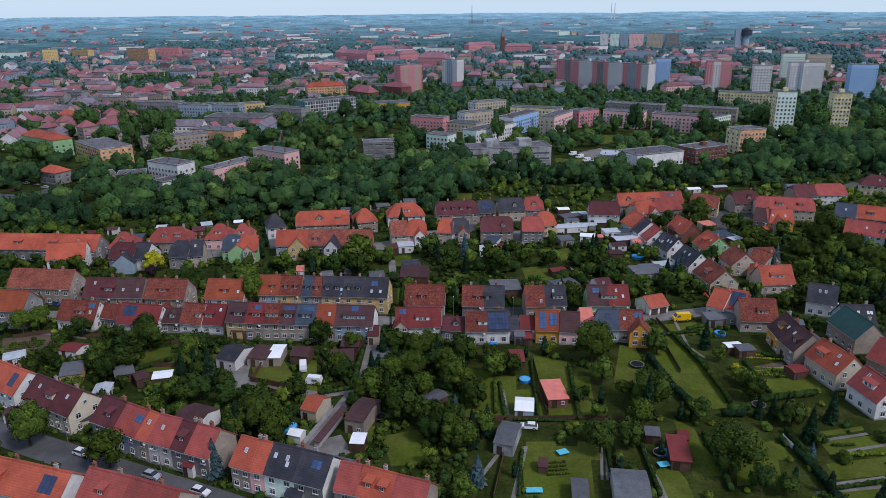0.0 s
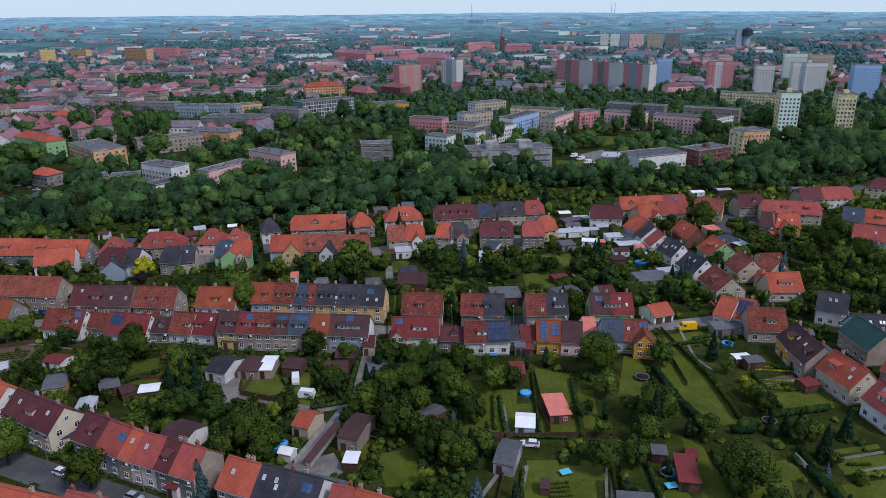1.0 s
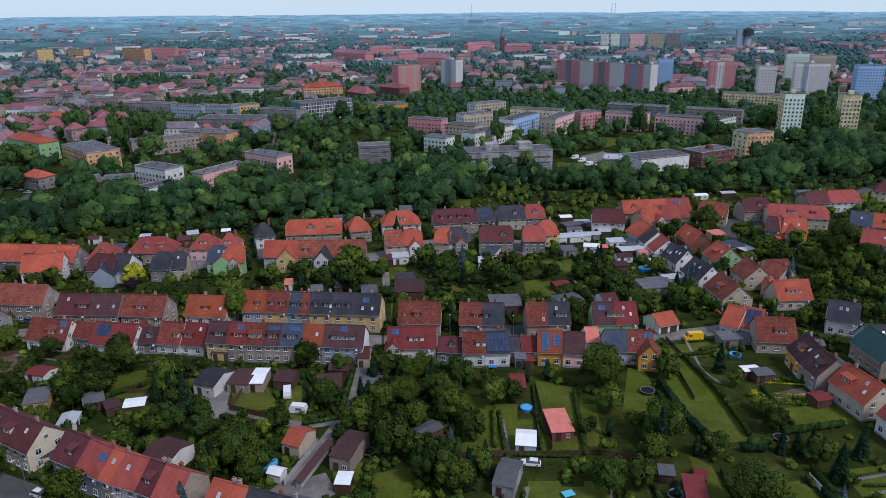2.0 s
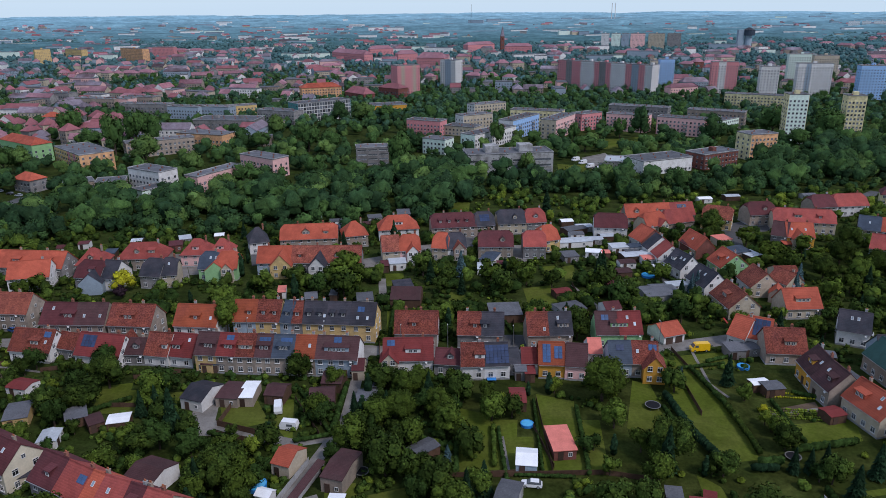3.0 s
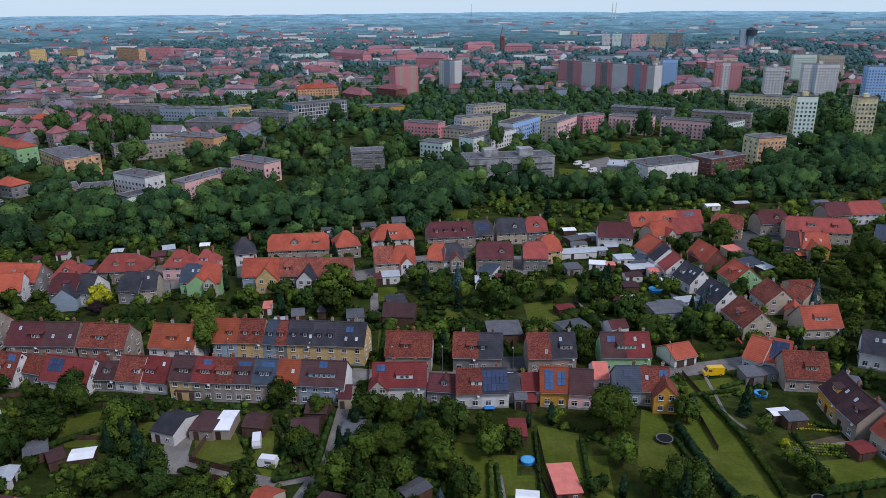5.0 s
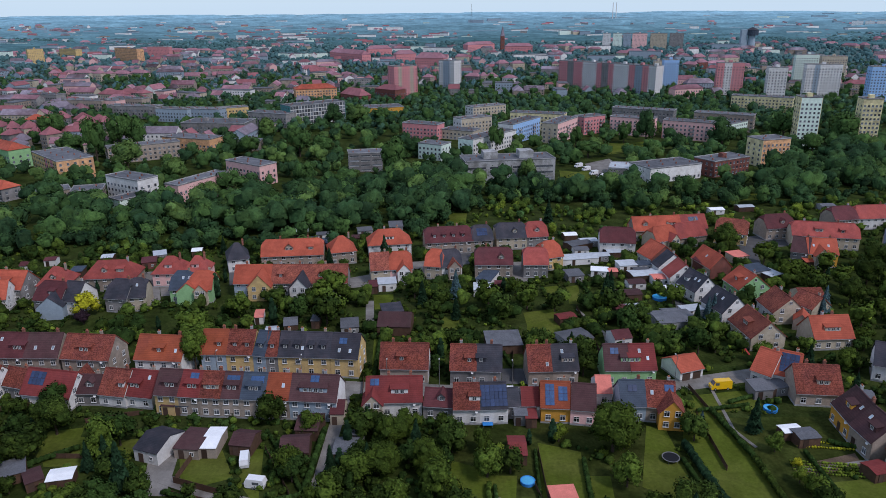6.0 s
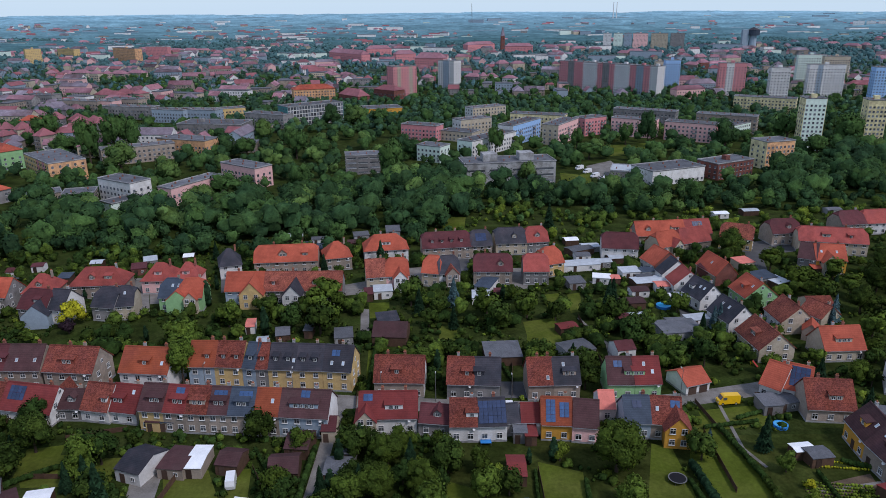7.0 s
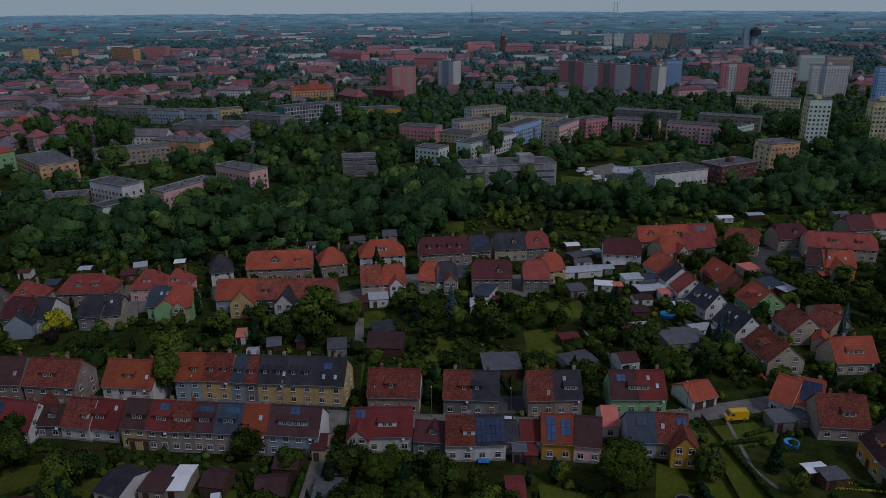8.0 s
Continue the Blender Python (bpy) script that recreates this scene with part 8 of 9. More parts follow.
shed(105.0, 284.8, 105.4, 7.0, 9.4, 4.0, "maroon", "brick", name="house_wing", group="house wings", door=False, rise=3, label="dark gabled wing with a maroon roof")
shed(114.4, 235.9, 62.4, 6.0, 4.3, 3.2, "orange", "beige", name="house_wing", group="house wings", door=False, rise=2, label="beige gabled annex with an orange roof")
shed(-84.2, 202.7, 88.4, 6.0, 2.8, 4.2, "tile", "white", name="house_wing", group="house wings", door=False, rise=2.6, label="white gabled back wing with a tiled roof")
shed(-30.9, 269.8, 96.0, 6.0, 7.1, 4.2, "red", "grey", name="house_wing", group="house wings", door=False, rise=3, label="grey gabled front wing with a red roof")
shed(-31.7, 241.5, -1.7, 2.4, 5.0, 2.5, "felt", "timber", rise=0.3, kind="lean", label="grey flat roofed shed between gardens")
shed(-9.0, 247.6, 13.2, 6.3, 6.0, 2.6, "dark", "timber", rise=0.6, kind="lean", label="dark roofed lean-to beside a brown house")
shed(-11.9, 270.6, 7.5, 6.1, 5.0, 2.8, "tin", "white", rise=0.4, kind="lean", label="pale flat roofed annex behind a house")
shed(-16.5, 268.6, 8.8, 2.6, 5.0, 2.6, "maroon", "timber", rise=0.4, kind="lean", label="maroon lean-to behind a house")
shed(23.2, 275.7, -24.4, 5.4, 9.0, 2.4, "slate", "white", rise=0.6, kind="lean", label="glass roofed conservatory with white frames")
shed(26.5, 269.9, -1.9, 2.7, 3.0, 2.2, "maroon", "timber", rise=0.7, label="small maroon roofed garden house")
shed(53.8, 277.2, 8.7, 5.7, 6.0, 2.5, "felt", "grey", rise=0.3, kind="lean", label="grey flat roofed garage on a lane")
shed(63.9, 281.2, -12.7, 5.9, 4.0, 2.3, "white", "white", rise=0.2, kind="lean", label="low white garden canopy")
shed(68.4, 280.5, -1.9, 3.2, 4.0, 2.3, "coral", "timber", rise=0.4, label="small coral roofed garden shed")
shed(75.0, 286.4, 7.6, 6.8, 5.0, 2.6, "tin", "white", rise=0.3, kind="lean", label="long pale glasshouse in a garden")
shed(81.1, 286.7, 10.5, 5.3, 5.0, 2.6, "slate", "white", rise=0.5, label="blue grey glasshouse in a garden")
shed(83.1, 272.9, 3.1, 5.9, 5.0, 2.5, "coral", "white", rise=0.4, label="white shed with a coral roof")
shed(84.1, 262.4, 4.6, 4.2, 4.0, 2.3, "white", "white", rise=0.2, kind="lean", label="low white awning beside a pool")
shed(84.8, 245.7, 12.0, 6.9, 4.0, 2.3, "tin", "white", rise=0.2, kind="lean", label="long pale low shed behind a hedge")
shed(119.1, 294.4, 15.8, 6.0, 6.0, 2.8, "coral", "cream", rise=0.3, kind="lean", label="cream annex with a coral flat roof")
shed(119.1, 278.3, 19.2, 7.5, 6.0, 3.0, "slate", "grey", rise=0.6, kind="lean", label="grey annex beside a green house")
shed(122.9, 275.4, 25.9, 5.7, 6.0, 2.4, "tin", "timber", rise=0.3, kind="lean", label="pale sheet roofed shed behind a house")
shed(143.2, 286.8, 4.5, 5.2, 3.0, 2.6, "orange", "timber", rise=0.6, kind="lean", label="orange canopy before a yellow house")
shed(125.0, 253.5, 1.3, 8.0, 7.0, 3.8, "tile", "cream", rise=1.8, label="cream outbuilding with a weathered tiled roof")
shed(84.8, 197.3, 4.8, 4.6, 5.0, 2.6, "felt", "grey", rise=0.3, kind="lean", label="grey annex beside a brick house")
shed(-147.2, 293.1, 6.6, 3.9, 5.0, 2.8, "maroon", "white", rise=0.8, label="small white outbuilding with a maroon roof")
shed(-125.4, 286.7, 5.6, 4.2, 5.0, 2.6, "slate", "timber", rise=0.3, kind="lean", label="grey flat roofed garage behind a house")
shed(-103.1, 296.0, 18.6, 5.0, 6.0, 2.6, "maroon", "brick", rise=0.3, kind="lean", label="maroon flat roofed garage behind houses")
shed(-101.9, 303.9, 22.0, 4.6, 5.0, 2.6, "tin", "grey", rise=0.3, kind="lean", label="pale roofed garage beside a house")
shed(-47.3, 321.5, 8.7, 7.7, 4.0, 2.3, "slate", "white", rise=0.6, label="glasshouse with white bars behind houses")
shed(-39.2, 316.1, 12.9, 2.7, 6.0, 2.8, "slate", "grey", rise=0.3, kind="lean", label="blue grey annex beside a villa")
shed(-25.2, 333.0, 12.3, 6.2, 5.0, 2.4, "felt", "concrete", rise=0.3, kind="lean", label="grey flat roofed garages near the woods")
shed(-12.3, 339.9, 5.8, 5.8, 8.0, 2.4, "felt", "concrete", rise=0.3, kind="lean", label="long grey roofed garage near the woods")
patch("yard", [(-103.2, 290.0), (-98.2, 290.9), (-86.0, 260.1), (-91.1, 259.3)], PAVING, 0.024, "pale paved yard between houses")
patch("yard", [(-27.9, 280.7), (-16.7, 285.9), (-16.8, 273.9), (-26.2, 271.2)], PAVING, 0.024, "pale paved yard between houses")
patch("yard", [(-5.7, 297.4), (4.1, 299.5), (2.9, 284.1), (-5.6, 283.2)], PAVING, 0.024, "pale paved yard between houses")
patch("yard", [(4.1, 311.3), (19.3, 312.2), (18.0, 294.1), (5.3, 292.1)], ASPHALT, 0.024, "dark asphalt yard between houses")
patch("yard", [(32.5, 296.0), (39.9, 297.0), (37.6, 275.8), (31.3, 276.0)], PAVING, 0.024, "pale paved yard between houses")
patch("yard", [(22.3, 212.4), (41.3, 211.8), (40.3, 203.7), (21.5, 204.3)], ASPHALT, 0.024, "dark asphalt yard between two terraces")
patch("yard", [(-129.3, 284.1), (-122.0, 285.5), (-114.2, 273.0), (-120.8, 270.7)], PAVING, 0.024, "pale paved yard between houses")
patch("yard", [(-93.8, 280.2), (-88.7, 282.7), (-84.0, 267.1), (-88.2, 266.2)], PAVING, 0.024, "pale paved yard between houses")
patch("yard", [(-72.7, 293.6), (-67.8, 294.6), (-63.5, 276.5), (-67.6, 275.6)], ASPHALT, 0.024, "dark asphalt yard between houses")
patch("yard", [(-18.4, 260.2), (-15.7, 260.1), (-13.9, 238.8), (-16.5, 238.9)], PAVING, 0.024, "pale paved yard between houses")
patch("yard", [(87.7, 274.1), (86.3, 254.6), (83.2, 235.9), (78.2, 236.0)], ASPHALT, 0.024, "narrow asphalt yard behind a row of houses")
patch("lawn", [(32.9, 242.1), (43.0, 245.9), (43.0, 231.5), (31.5, 230.7)], LAWN, 0.022, "mown green lawn in a garden")
patch("lawn", [(42.3, 270.4), (47.4, 271.8), (46.8, 260.5), (41.6, 259.7)], LAWN, 0.022, "mown green lawn in a garden")
patch("lawn", [(50.0, 270.2), (54.6, 272.1), (52.3, 255.7), (48.4, 255.3)], LAWN, 0.022, "mown green lawn in a garden")
patch("lawn", [(70.7, 195.4), (82.7, 197.2), (81.3, 190.6), (69.2, 189.0)], LAWN, 0.022, "mown green lawn in a garden")
patch("lawn", [(-16.2, 264.9), (-9.5, 265.6), (-8.9, 254.4), (-14.9, 252.9)], LAWN, 0.022, "mown green lawn in a garden")
tree("big", -82.1, 184.1, 0.85)
tree("mid", -65.7, 179.3, 1.3)
tree("mid", -67.4, 176.3, 1.4)
tree("mid", -83.7, 174.7, 1.4)
tree("mid", -33.9, 187.3, 1.2)
tree("mid", -23.8, 182.5, 1.0)
tree("mid", -64.7, 226.1, 1.3)
tree("mid", -28.8, 262.9, 1.7)
tree("mid", -28.3, 240.8, 1.6)
tree("mid", -2.2, 262.1, 1.5)
tree("fir", 0.5, 254.9, 1.0)
tree("mid", -57.2, 247.9, 1.4)
tree("mid", -46.3, 254.1, 1.3)
tree("column", -44.9, 241.3, 1.6)
tree("column", -68.6, 264.2, 1.6)
tree("mid", -68.8, 236.1, 1.4)
tree("spruce", 11.5, 261.6, 1.1)
tree("mid", 21.6, 252.0, 1.5)
tree("mid", 24.4, 243.2, 1.5)
tree("mid", 34.0, 251.6, 1.4)
tree("fir", 60.2, 255.3, 1.2)
tree("mid", 60.9, 248.5, 1.4)
tree("mid", 60.5, 230.3, 1.4)
tree("mid", 65.3, 235.9, 1.3)
tree("mid", 127.7, 290.6, 1.5)
tree("mid", 127.7, 273.2, 1.4)
tree("mid", 131.1, 262.6, 1.5)
tree("mid", -37.6, 245.2, 1.3)
tree("fir", 83.4, 237.3, 0.8)
tree("spruce", 90.7, 243.2, 0.9)
tree("spruce", 127.1, 246.4, 1.0)
tree("mid", 42.5, 249.1, 1.0)

# ---- more garden lawns ----
patch("lawn", [(6.9, 169.8), (12.4, 169.6), (13.1, 149.9), (6.5, 150.1)], LAWN, 0.028, "mown green lawn in a garden")
patch("lawn", [(14.9, 166.7), (21.2, 166.5), (18.5, 147.4), (13.6, 147.6)], LAWN, 0.028, "mown green lawn in a garden")
patch("lawn", [(33.9, 166.1), (40.4, 165.9), (38.2, 146.8), (28.3, 146.0)], LAWN, 0.028, "mown green lawn in a garden")
patch("lawn", [(20.0, 136.6), (26.7, 136.4), (25.1, 124.0), (17.8, 124.2)], LAWN, 0.028, "mown green lawn in a garden")
patch("lawn", [(32.5, 136.3), (36.4, 136.1), (35.2, 129.4), (31.3, 129.5)], LAWN, 0.028, "mown green lawn in a garden")
patch("lawn", [(82.1, 161.8), (100.4, 164.0), (97.3, 158.1), (86.1, 153.8), (79.5, 154.5)], LAWN, 0.028, "mown green lawn in a garden")
patch("lawn", [(73.3, 135.1), (76.4, 134.0), (77.1, 128.3), (71.3, 128.4)], LAWN, 0.028, "mown green lawn in a garden")
patch("lawn", [(55.9, 145.2), (59.4, 140.7), (59.8, 123.1), (53.1, 123.2)], LAWN, 0.028, "mown green lawn in a garden")
patch("lawn", [(-85.3, 181.9), (-72.6, 183.2), (-68.0, 172.1), (-78.9, 171.9)], LAWN, 0.028, "mown green lawn in a garden")
patch("lawn", [(-67.3, 181.4), (-61.0, 181.8), (-61.6, 170.5), (-65.8, 172.1)], LAWN, 0.028, "mown green lawn in a garden")
patch("lawn", [(-38.5, 177.3), (-33.4, 177.1), (-30.2, 157.3), (-35.8, 165.4)], LAWN, 0.028, "mown green lawn in a garden")
patch("lawn", [(-20.9, 143.0), (-14.7, 143.9), (-13.3, 134.2), (-19.9, 134.4)], LAWN, 0.028, "mown green lawn in a garden")
patch("lawn", [(-12.9, 139.6), (-3.3, 142.5), (-2.5, 128.6), (-10.0, 128.5)], LAWN, 0.028, "mown green lawn in a garden")
shed(-84.9, 159.8, 100.3, 5.3, 4.0, 2.0, "tin", "white", rise=0.4, label="small pale glasshouse in a garden")
hedge(69.9, 147.1, 75.0, 147.4, 2.4, 1.4, "hedge")
fence(-49.2, 165.8, -38.9, 161.7, 1.6)
fence(-48.9, 166.4, -47.6, 177.6, 1.6)
trampoline(-13.7, 146.8, 1.6)
patch("lawn", [(10.1, 365.1), (20.0, 364.6), (18.5, 345.1), (9.1, 343.7)], LAWN, 0.028, "mown green lawn in a garden")
patch("lawn", [(79.2, 455.3), (92.7, 448.2), (85.9, 405.7), (73.4, 411.5)], LAWN, 0.03, "mown green lawn in a garden")
patch("lawn", [(161.0, 395.9), (172.8, 395.3), (167.7, 383.5), (155.7, 382.8)], LAWN, 0.028, "mown green lawn in a garden")

# ---- gardens behind the cottages ----
patch("garden_ground", [(4.5, 187.0), (104.0, 187.0), (106.0, 116.0), (5.5, 116.0)], PLOT, 0.012, "long grassy garden plots behind the cottages", "grass")
OPEN.pop()
patch("lawn", [(66.5, 194.9), (70.2, 194.8), (71.9, 180.2), (73.1, 168.0), (71.3, 149.7), (62.7, 148.2), (60.2, 159.1), (59.1, 177.2)], LAWN, 0.034, "mown green lawn in a garden")
patch("lawn", [(53.1, 184.2), (57.1, 182.4), (56.8, 169.3), (55.7, 155.2), (46.0, 162.3)], LAWN, 0.034, "mown green lawn in a garden")
patch("lawn", [(87.1, 138.6), (98.4, 140.6), (98.1, 139.0), (86.4, 136.6)], LAWN, 0.034, "mown green lawn in a garden")
patch("lawn", [(85.5, 134.8), (102.2, 137.5), (98.2, 131.0), (85.3, 129.7)], LAWN, 0.034, "mown green lawn in a garden")
patch("lawn", [(82.7, 126.6), (97.0, 129.0), (93.0, 122.5), (81.9, 121.3)], LAWN, 0.034, "mown green lawn in a garden")
patch("lawn", [(81.3, 119.1), (91.9, 120.6), (86.8, 112.4), (80.0, 112.6)], LAWN, 0.034, "mown green lawn in a garden")
patch("lawn", [(72.0, 134.5), (75.4, 135.5), (75.3, 130.6), (70.2, 130.3)], LAWN, 0.034, "mown green lawn in a garden")
patch("lawn", [(56.3, 140.6), (58.5, 139.4), (59.2, 127.6), (54.7, 122.0), (54.1, 127.7)], LAWN, 0.034, "mown green lawn in a garden")
patch("lawn", [(45.7, 125.0), (49.9, 128.8), (51.3, 122.0), (50.5, 113.3), (44.5, 113.5)], LAWN, 0.034, "mown green lawn in a garden")
patch("lawn", [(31.5, 136.3), (35.3, 136.2), (34.3, 129.9), (30.1, 129.4)], LAWN, 0.034, "mown green lawn in a garden")
strip("garden_path", [(86.4, 135.2), (98.0, 137.6)], 0.9, PAVING, 0.05, "narrow pale path through a garden", "path")
strip("garden_path", [(81.1, 119.8), (92.5, 121.7)], 1.2, PAVING, 0.05, "narrow pale path through a garden", "path")
strip("garden_path", [(44.8, 129.0), (45.5, 122.2), (45.3, 114.3)], 0.7, PAVING, 0.05, "narrow pale path through a garden", "path")
strip("garden_path", [(36.7, 135.5), (33.9, 122.5)], 0.6, PAVING, 0.05, "narrow pale path through a garden", "path")
strip("garden_path", [(37.8, 135.4), (35.0, 122.5)], 0.6, PAVING, 0.05, "narrow pale path through a garden", "path")
strip("garden_path", [(74.5, 202.8), (72.5, 181.9), (74.7, 175.1)], 0.8, PAVING, 0.05, "narrow pale path through a garden", "path")
hedge(58.9, 175.6, 60.2, 156.9, 2.2, 0.9, "fir", "dark clipped conifer hedge along a lawn")
hedge(60.2, 156.9, 62.1, 149.2, 2.4, 0.9, "fir", "dark clipped conifer hedge along a lawn")
hedge(70.0, 189.1, 72.2, 170.4, 1.7, 1.6, "hedge")
hedge(72.2, 170.4, 71.8, 150.9, 1.9, 1.8, "oak")
hedge(67.8, 145.5, 72.9, 145.4, 2.0, 0.9, "fir")
hedge(78.0, 131.2, 78.5, 123.6, 1.9, 1.0, "fir")
hedge(78.5, 123.6, 78.7, 115.0, 2.1, 1.1, "fir", "dark conifer hedge between gardens")
hedge(77.1, 135.9, 77.2, 132.9, 1.4, 0.9, "hedge")
hedge(87.3, 133.0, 92.3, 132.9, 0.7, 0.8, "hedge")
hedge(15.1, 163.2, 14.2, 148.1, 1.5, 1.2, "lime")
hedge(90.8, 176.3, 101.4, 171.1, 1.3, 1.3, "hedge")
hedge(86.3, 129.3, 97.2, 129.4, 1.0, 1.0, "bright", "pale flowering bushes along a lawn")
fence(77.7, 135.9, 78.3, 129.9, 1.4, WALL["white"], "pale slatted garden fence")
fence(68.6, 200.9, 70.0, 186.6, 1.2)
fence(24.4, 162.9, 26.7, 147.7, 1.2)
fence(0.8, 144.9, 18.3, 145.9, 1.2)
tree("big", 61.3, 124.0, 1.15)
tree("mid", 61.1, 144.0, 1.0)
tree("fruit", 58.8, 144.1, 1.0)
tree("mid", 61.6, 180.5, 0.9)
tree("fruit", 77.9, 173.4, 1.1)
tree("golden", 79.9, 167.8, 0.35)
tree("bright", 78.4, 160.0, 0.8)
tree("mid", 79.2, 158.6, 0.8)
tree("mid", 82.1, 141.0, 0.95)
tree("fruit", 79.9, 141.8, 1.2)
tree("bush", 87.0, 127.3, 1.6)
tree("bush", 99.6, 134.9, 1.6)
tree("fruit", 85.9, 143.3, 0.9)
tree("bush", 75.8, 140.0, 1.2)
tree("mid", 64.8, 118.1, 0.9)
tree("mid", 69.2, 116.6, 0.8)
tree("brightbush", 62.3, 117.8, 0.8)
tree("mid", 42.9, 162.4, 1.1)
tree("mid", 46.5, 152.9, 1.0)
tree("fruit", 34.0, 152.5, 1.2)
tree("mid", 19.9, 167.4, 1.0)
tree("fruit", 14.5, 175.3, 1.3)
tree("fruit", 9.3, 156.5, 0.55)
tree("fruit", 9.5, 150.6, 0.6)
tree("bush", 33.2, 176.4, 1.1)
tree("bush", 65.9, 191.9, 0.9)
tree("fir", 11.3, 139.5, 0.9)
tree("fir", 7.6, 135.2, 0.9)
tree("mid", 3.2, 135.3, 1.1)
tree("mid", -1.9, 137.6, 1.1)
tree("bush", 1.7, 123.3, 1.2)
tree("fruit", -1.2, 126.2, 1.1)
tree("column", 15.9, 123.9, 0.7)
tree("big", 118.8, 305.5, 1.1)
trampoline(48.3, 130.7, 1.5)
shed(54.8, 135.0, -20.0, 2.2, 3.0, 2.0, "red", "timber", label="small red garden shed beside a longer one", rise=0.3, kind="lean")
shed(-24.7, 142.5, 72.1, 14.6, 1.3, 1.4, "brown", "concrete", label="long low brown roofed store along a lane", rise=0.3, door=False, kind="lean")
fence(-25.4, 150.6, -30.0, 136.3, 1.6, WALL["concrete"], "long grey concrete garden wall")
shed(-31.9, 138.7, -20.0, 3.2, 2.6, 2.0, "white", "white", label="small white garden tent behind the terrace", rise=0.7, door=False)

# three trees that stand apart
for kind, x, y, size in (("golden", -105.5, 249.8, 1.3), ("plum", -104.0, 244.4, 0.9), ("roundtree", -59.2, 212.6, 1.0)):
    tree(kind, x, y, size)
    FOOT.append((x, y - 3, 0, 8, 12))

# ---- scattered planting ----
SPREAD = random.Random(11)


def free(x, y, r):
    """True where no building stands within r."""
    for fx, fy, c, s, hw, hd in near_feet(x, y):
        a, b = (x - fx) * c + (y - fy) * s, -(x - fx) * s + (y - fy) * c
        if abs(a) < hw + r and abs(b) < hd + r:
            return False
    return True


CELL = {}
for fx, fy, yaw, fw, fd in FOOT:
    c, s = math.cos(radians(yaw)), math.sin(radians(yaw))
    rr = math.hypot(fw, fd) / 2 + 8
    for i in range(int((fx - rr) // 40), int((fx + rr) // 40) + 1):
        for j in range(int((fy - rr) // 40), int((fy + rr) // 40) + 1):
            CELL.setdefault((i, j), []).append((fx, fy, c, s, fw / 2, fd / 2))


def near_feet(x, y):
    return CELL.get((int(x // 40), int(y // 40)), [])


def in_view(x, y, margin=25):
    return abs(x) < 0.66 * (y - 0) + margin


def clear_of(x, y, r, lines):
    for pts, half in lines:
        for (ax, ay), (bx, by) in zip(pts, pts[1:]):
            dx, dy = bx - ax, by - ay
            t = max(0, min(1, ((x - ax) * dx + (y - ay) * dy) / (dx * dx + dy * dy)))
            if math.hypot(x - ax - t * dx, y - ay - t * dy) < half + r:
                return False
    return True


def cleared_front(x, y, share):
    """True, mostly, close before a block's front, kept treeless so the camera sees it."""
    for fx, fy, c, s, hw, hd in near_feet(x, y) + near_feet(x, y + 30):
        if hw < 12 or fy < 390:
            continue
        a, b = (x - fx) * c + (y - fy) * s, -(x - fx) * s + (y - fy) * c
        if abs(a) < hw and -hd - 17 < b < 0 and SPREAD.random() < share:
            return True
    return False


def in_lawn(x, y):
    for pts in OPEN:
        inside = False
        for (ax, ay), (bx, by) in zip(pts, pts[1:] + pts[:1]):
            if (ay > y) != (by > y) and x < (bx - ax) * (y - ay) / (by - ay) + ax:
                inside = not inside
        if inside:
            return True
    return False


# gardens: fruit trees, bushes and a few conifers between the houses
count = 0
while count < 440:
    y = SPREAD.uniform(108, 225) if count < 330 else SPREAD.uniform(225, 325)
    x = SPREAD.uniform(-0.66 * y - 15, 0.66 * y + 15)
    kind = SPREAD.choices(("mid", "fruit", "bush", "fir", "column", "bright", "brightbush"), (34, 34, 24, 4, 4, 2, 3))[0]
    r = {"mid": 2.2, "fruit": 1.3, "bush": 0.8, "fir": 1.5, "column": 0.6, "bright": 1.5, "brightbush": 0.8}[kind]
    if noise.noise(Vector((x / 22, y / 22, 4.2))) < -0.22 or (x > 8 and y < 205 and kind in ("mid", "fruit", "bush") and SPREAD.random() < 0.94):
        continue
    if free(x, y, r) and clear_of(x, y, r * 0.8, LINES) and (not in_lawn(x, y) or (kind == "bush" and SPREAD.random() < 0.06)):
        tree(kind, x, y, SPREAD.uniform(0.7, 1.2))
        count += 1


def wood(name, label, spots, leaf, cards=26, card=0.8, parts=5):
    """Many tree crowns in one mesh."""
    v, f, normals = [], [], []
    rng = random.Random(len(spots))
    for x, y, z, r, h in spots:
        lobes = [((x + rng.uniform(-0.45, 0.45) * r, y + rng.uniform(-0.45, 0.45) * r, z + h - r * rng.uniform(0.5, 1.05)), r * rng.uniform(0.42, 0.68)) for _ in range(parts)]
        lobes.append(((x, y, z + h * 0.45), r * 0.8))
        a, b = joined(*[lump(rng, c, q * (0.84 if cards else 1), rng.uniform(0.7, 1.05), 0.3) for c, q in lobes], *([leaf_cards(rng, lobes, cards, card)] if cards else []))
        k = len(v)
        v += a
        f += [tuple(i + k for i in t) for t in b]
        normals.append(foliage_normals(np.array(a), lobes, (x, y, z + h * 0.4), r))
    ob = solid(name, v, f, leaf)
    if normals:
        round_foliage(ob.data, np.concatenate(normals))
    return tagged(ob, label, "wood", kind="stuff")


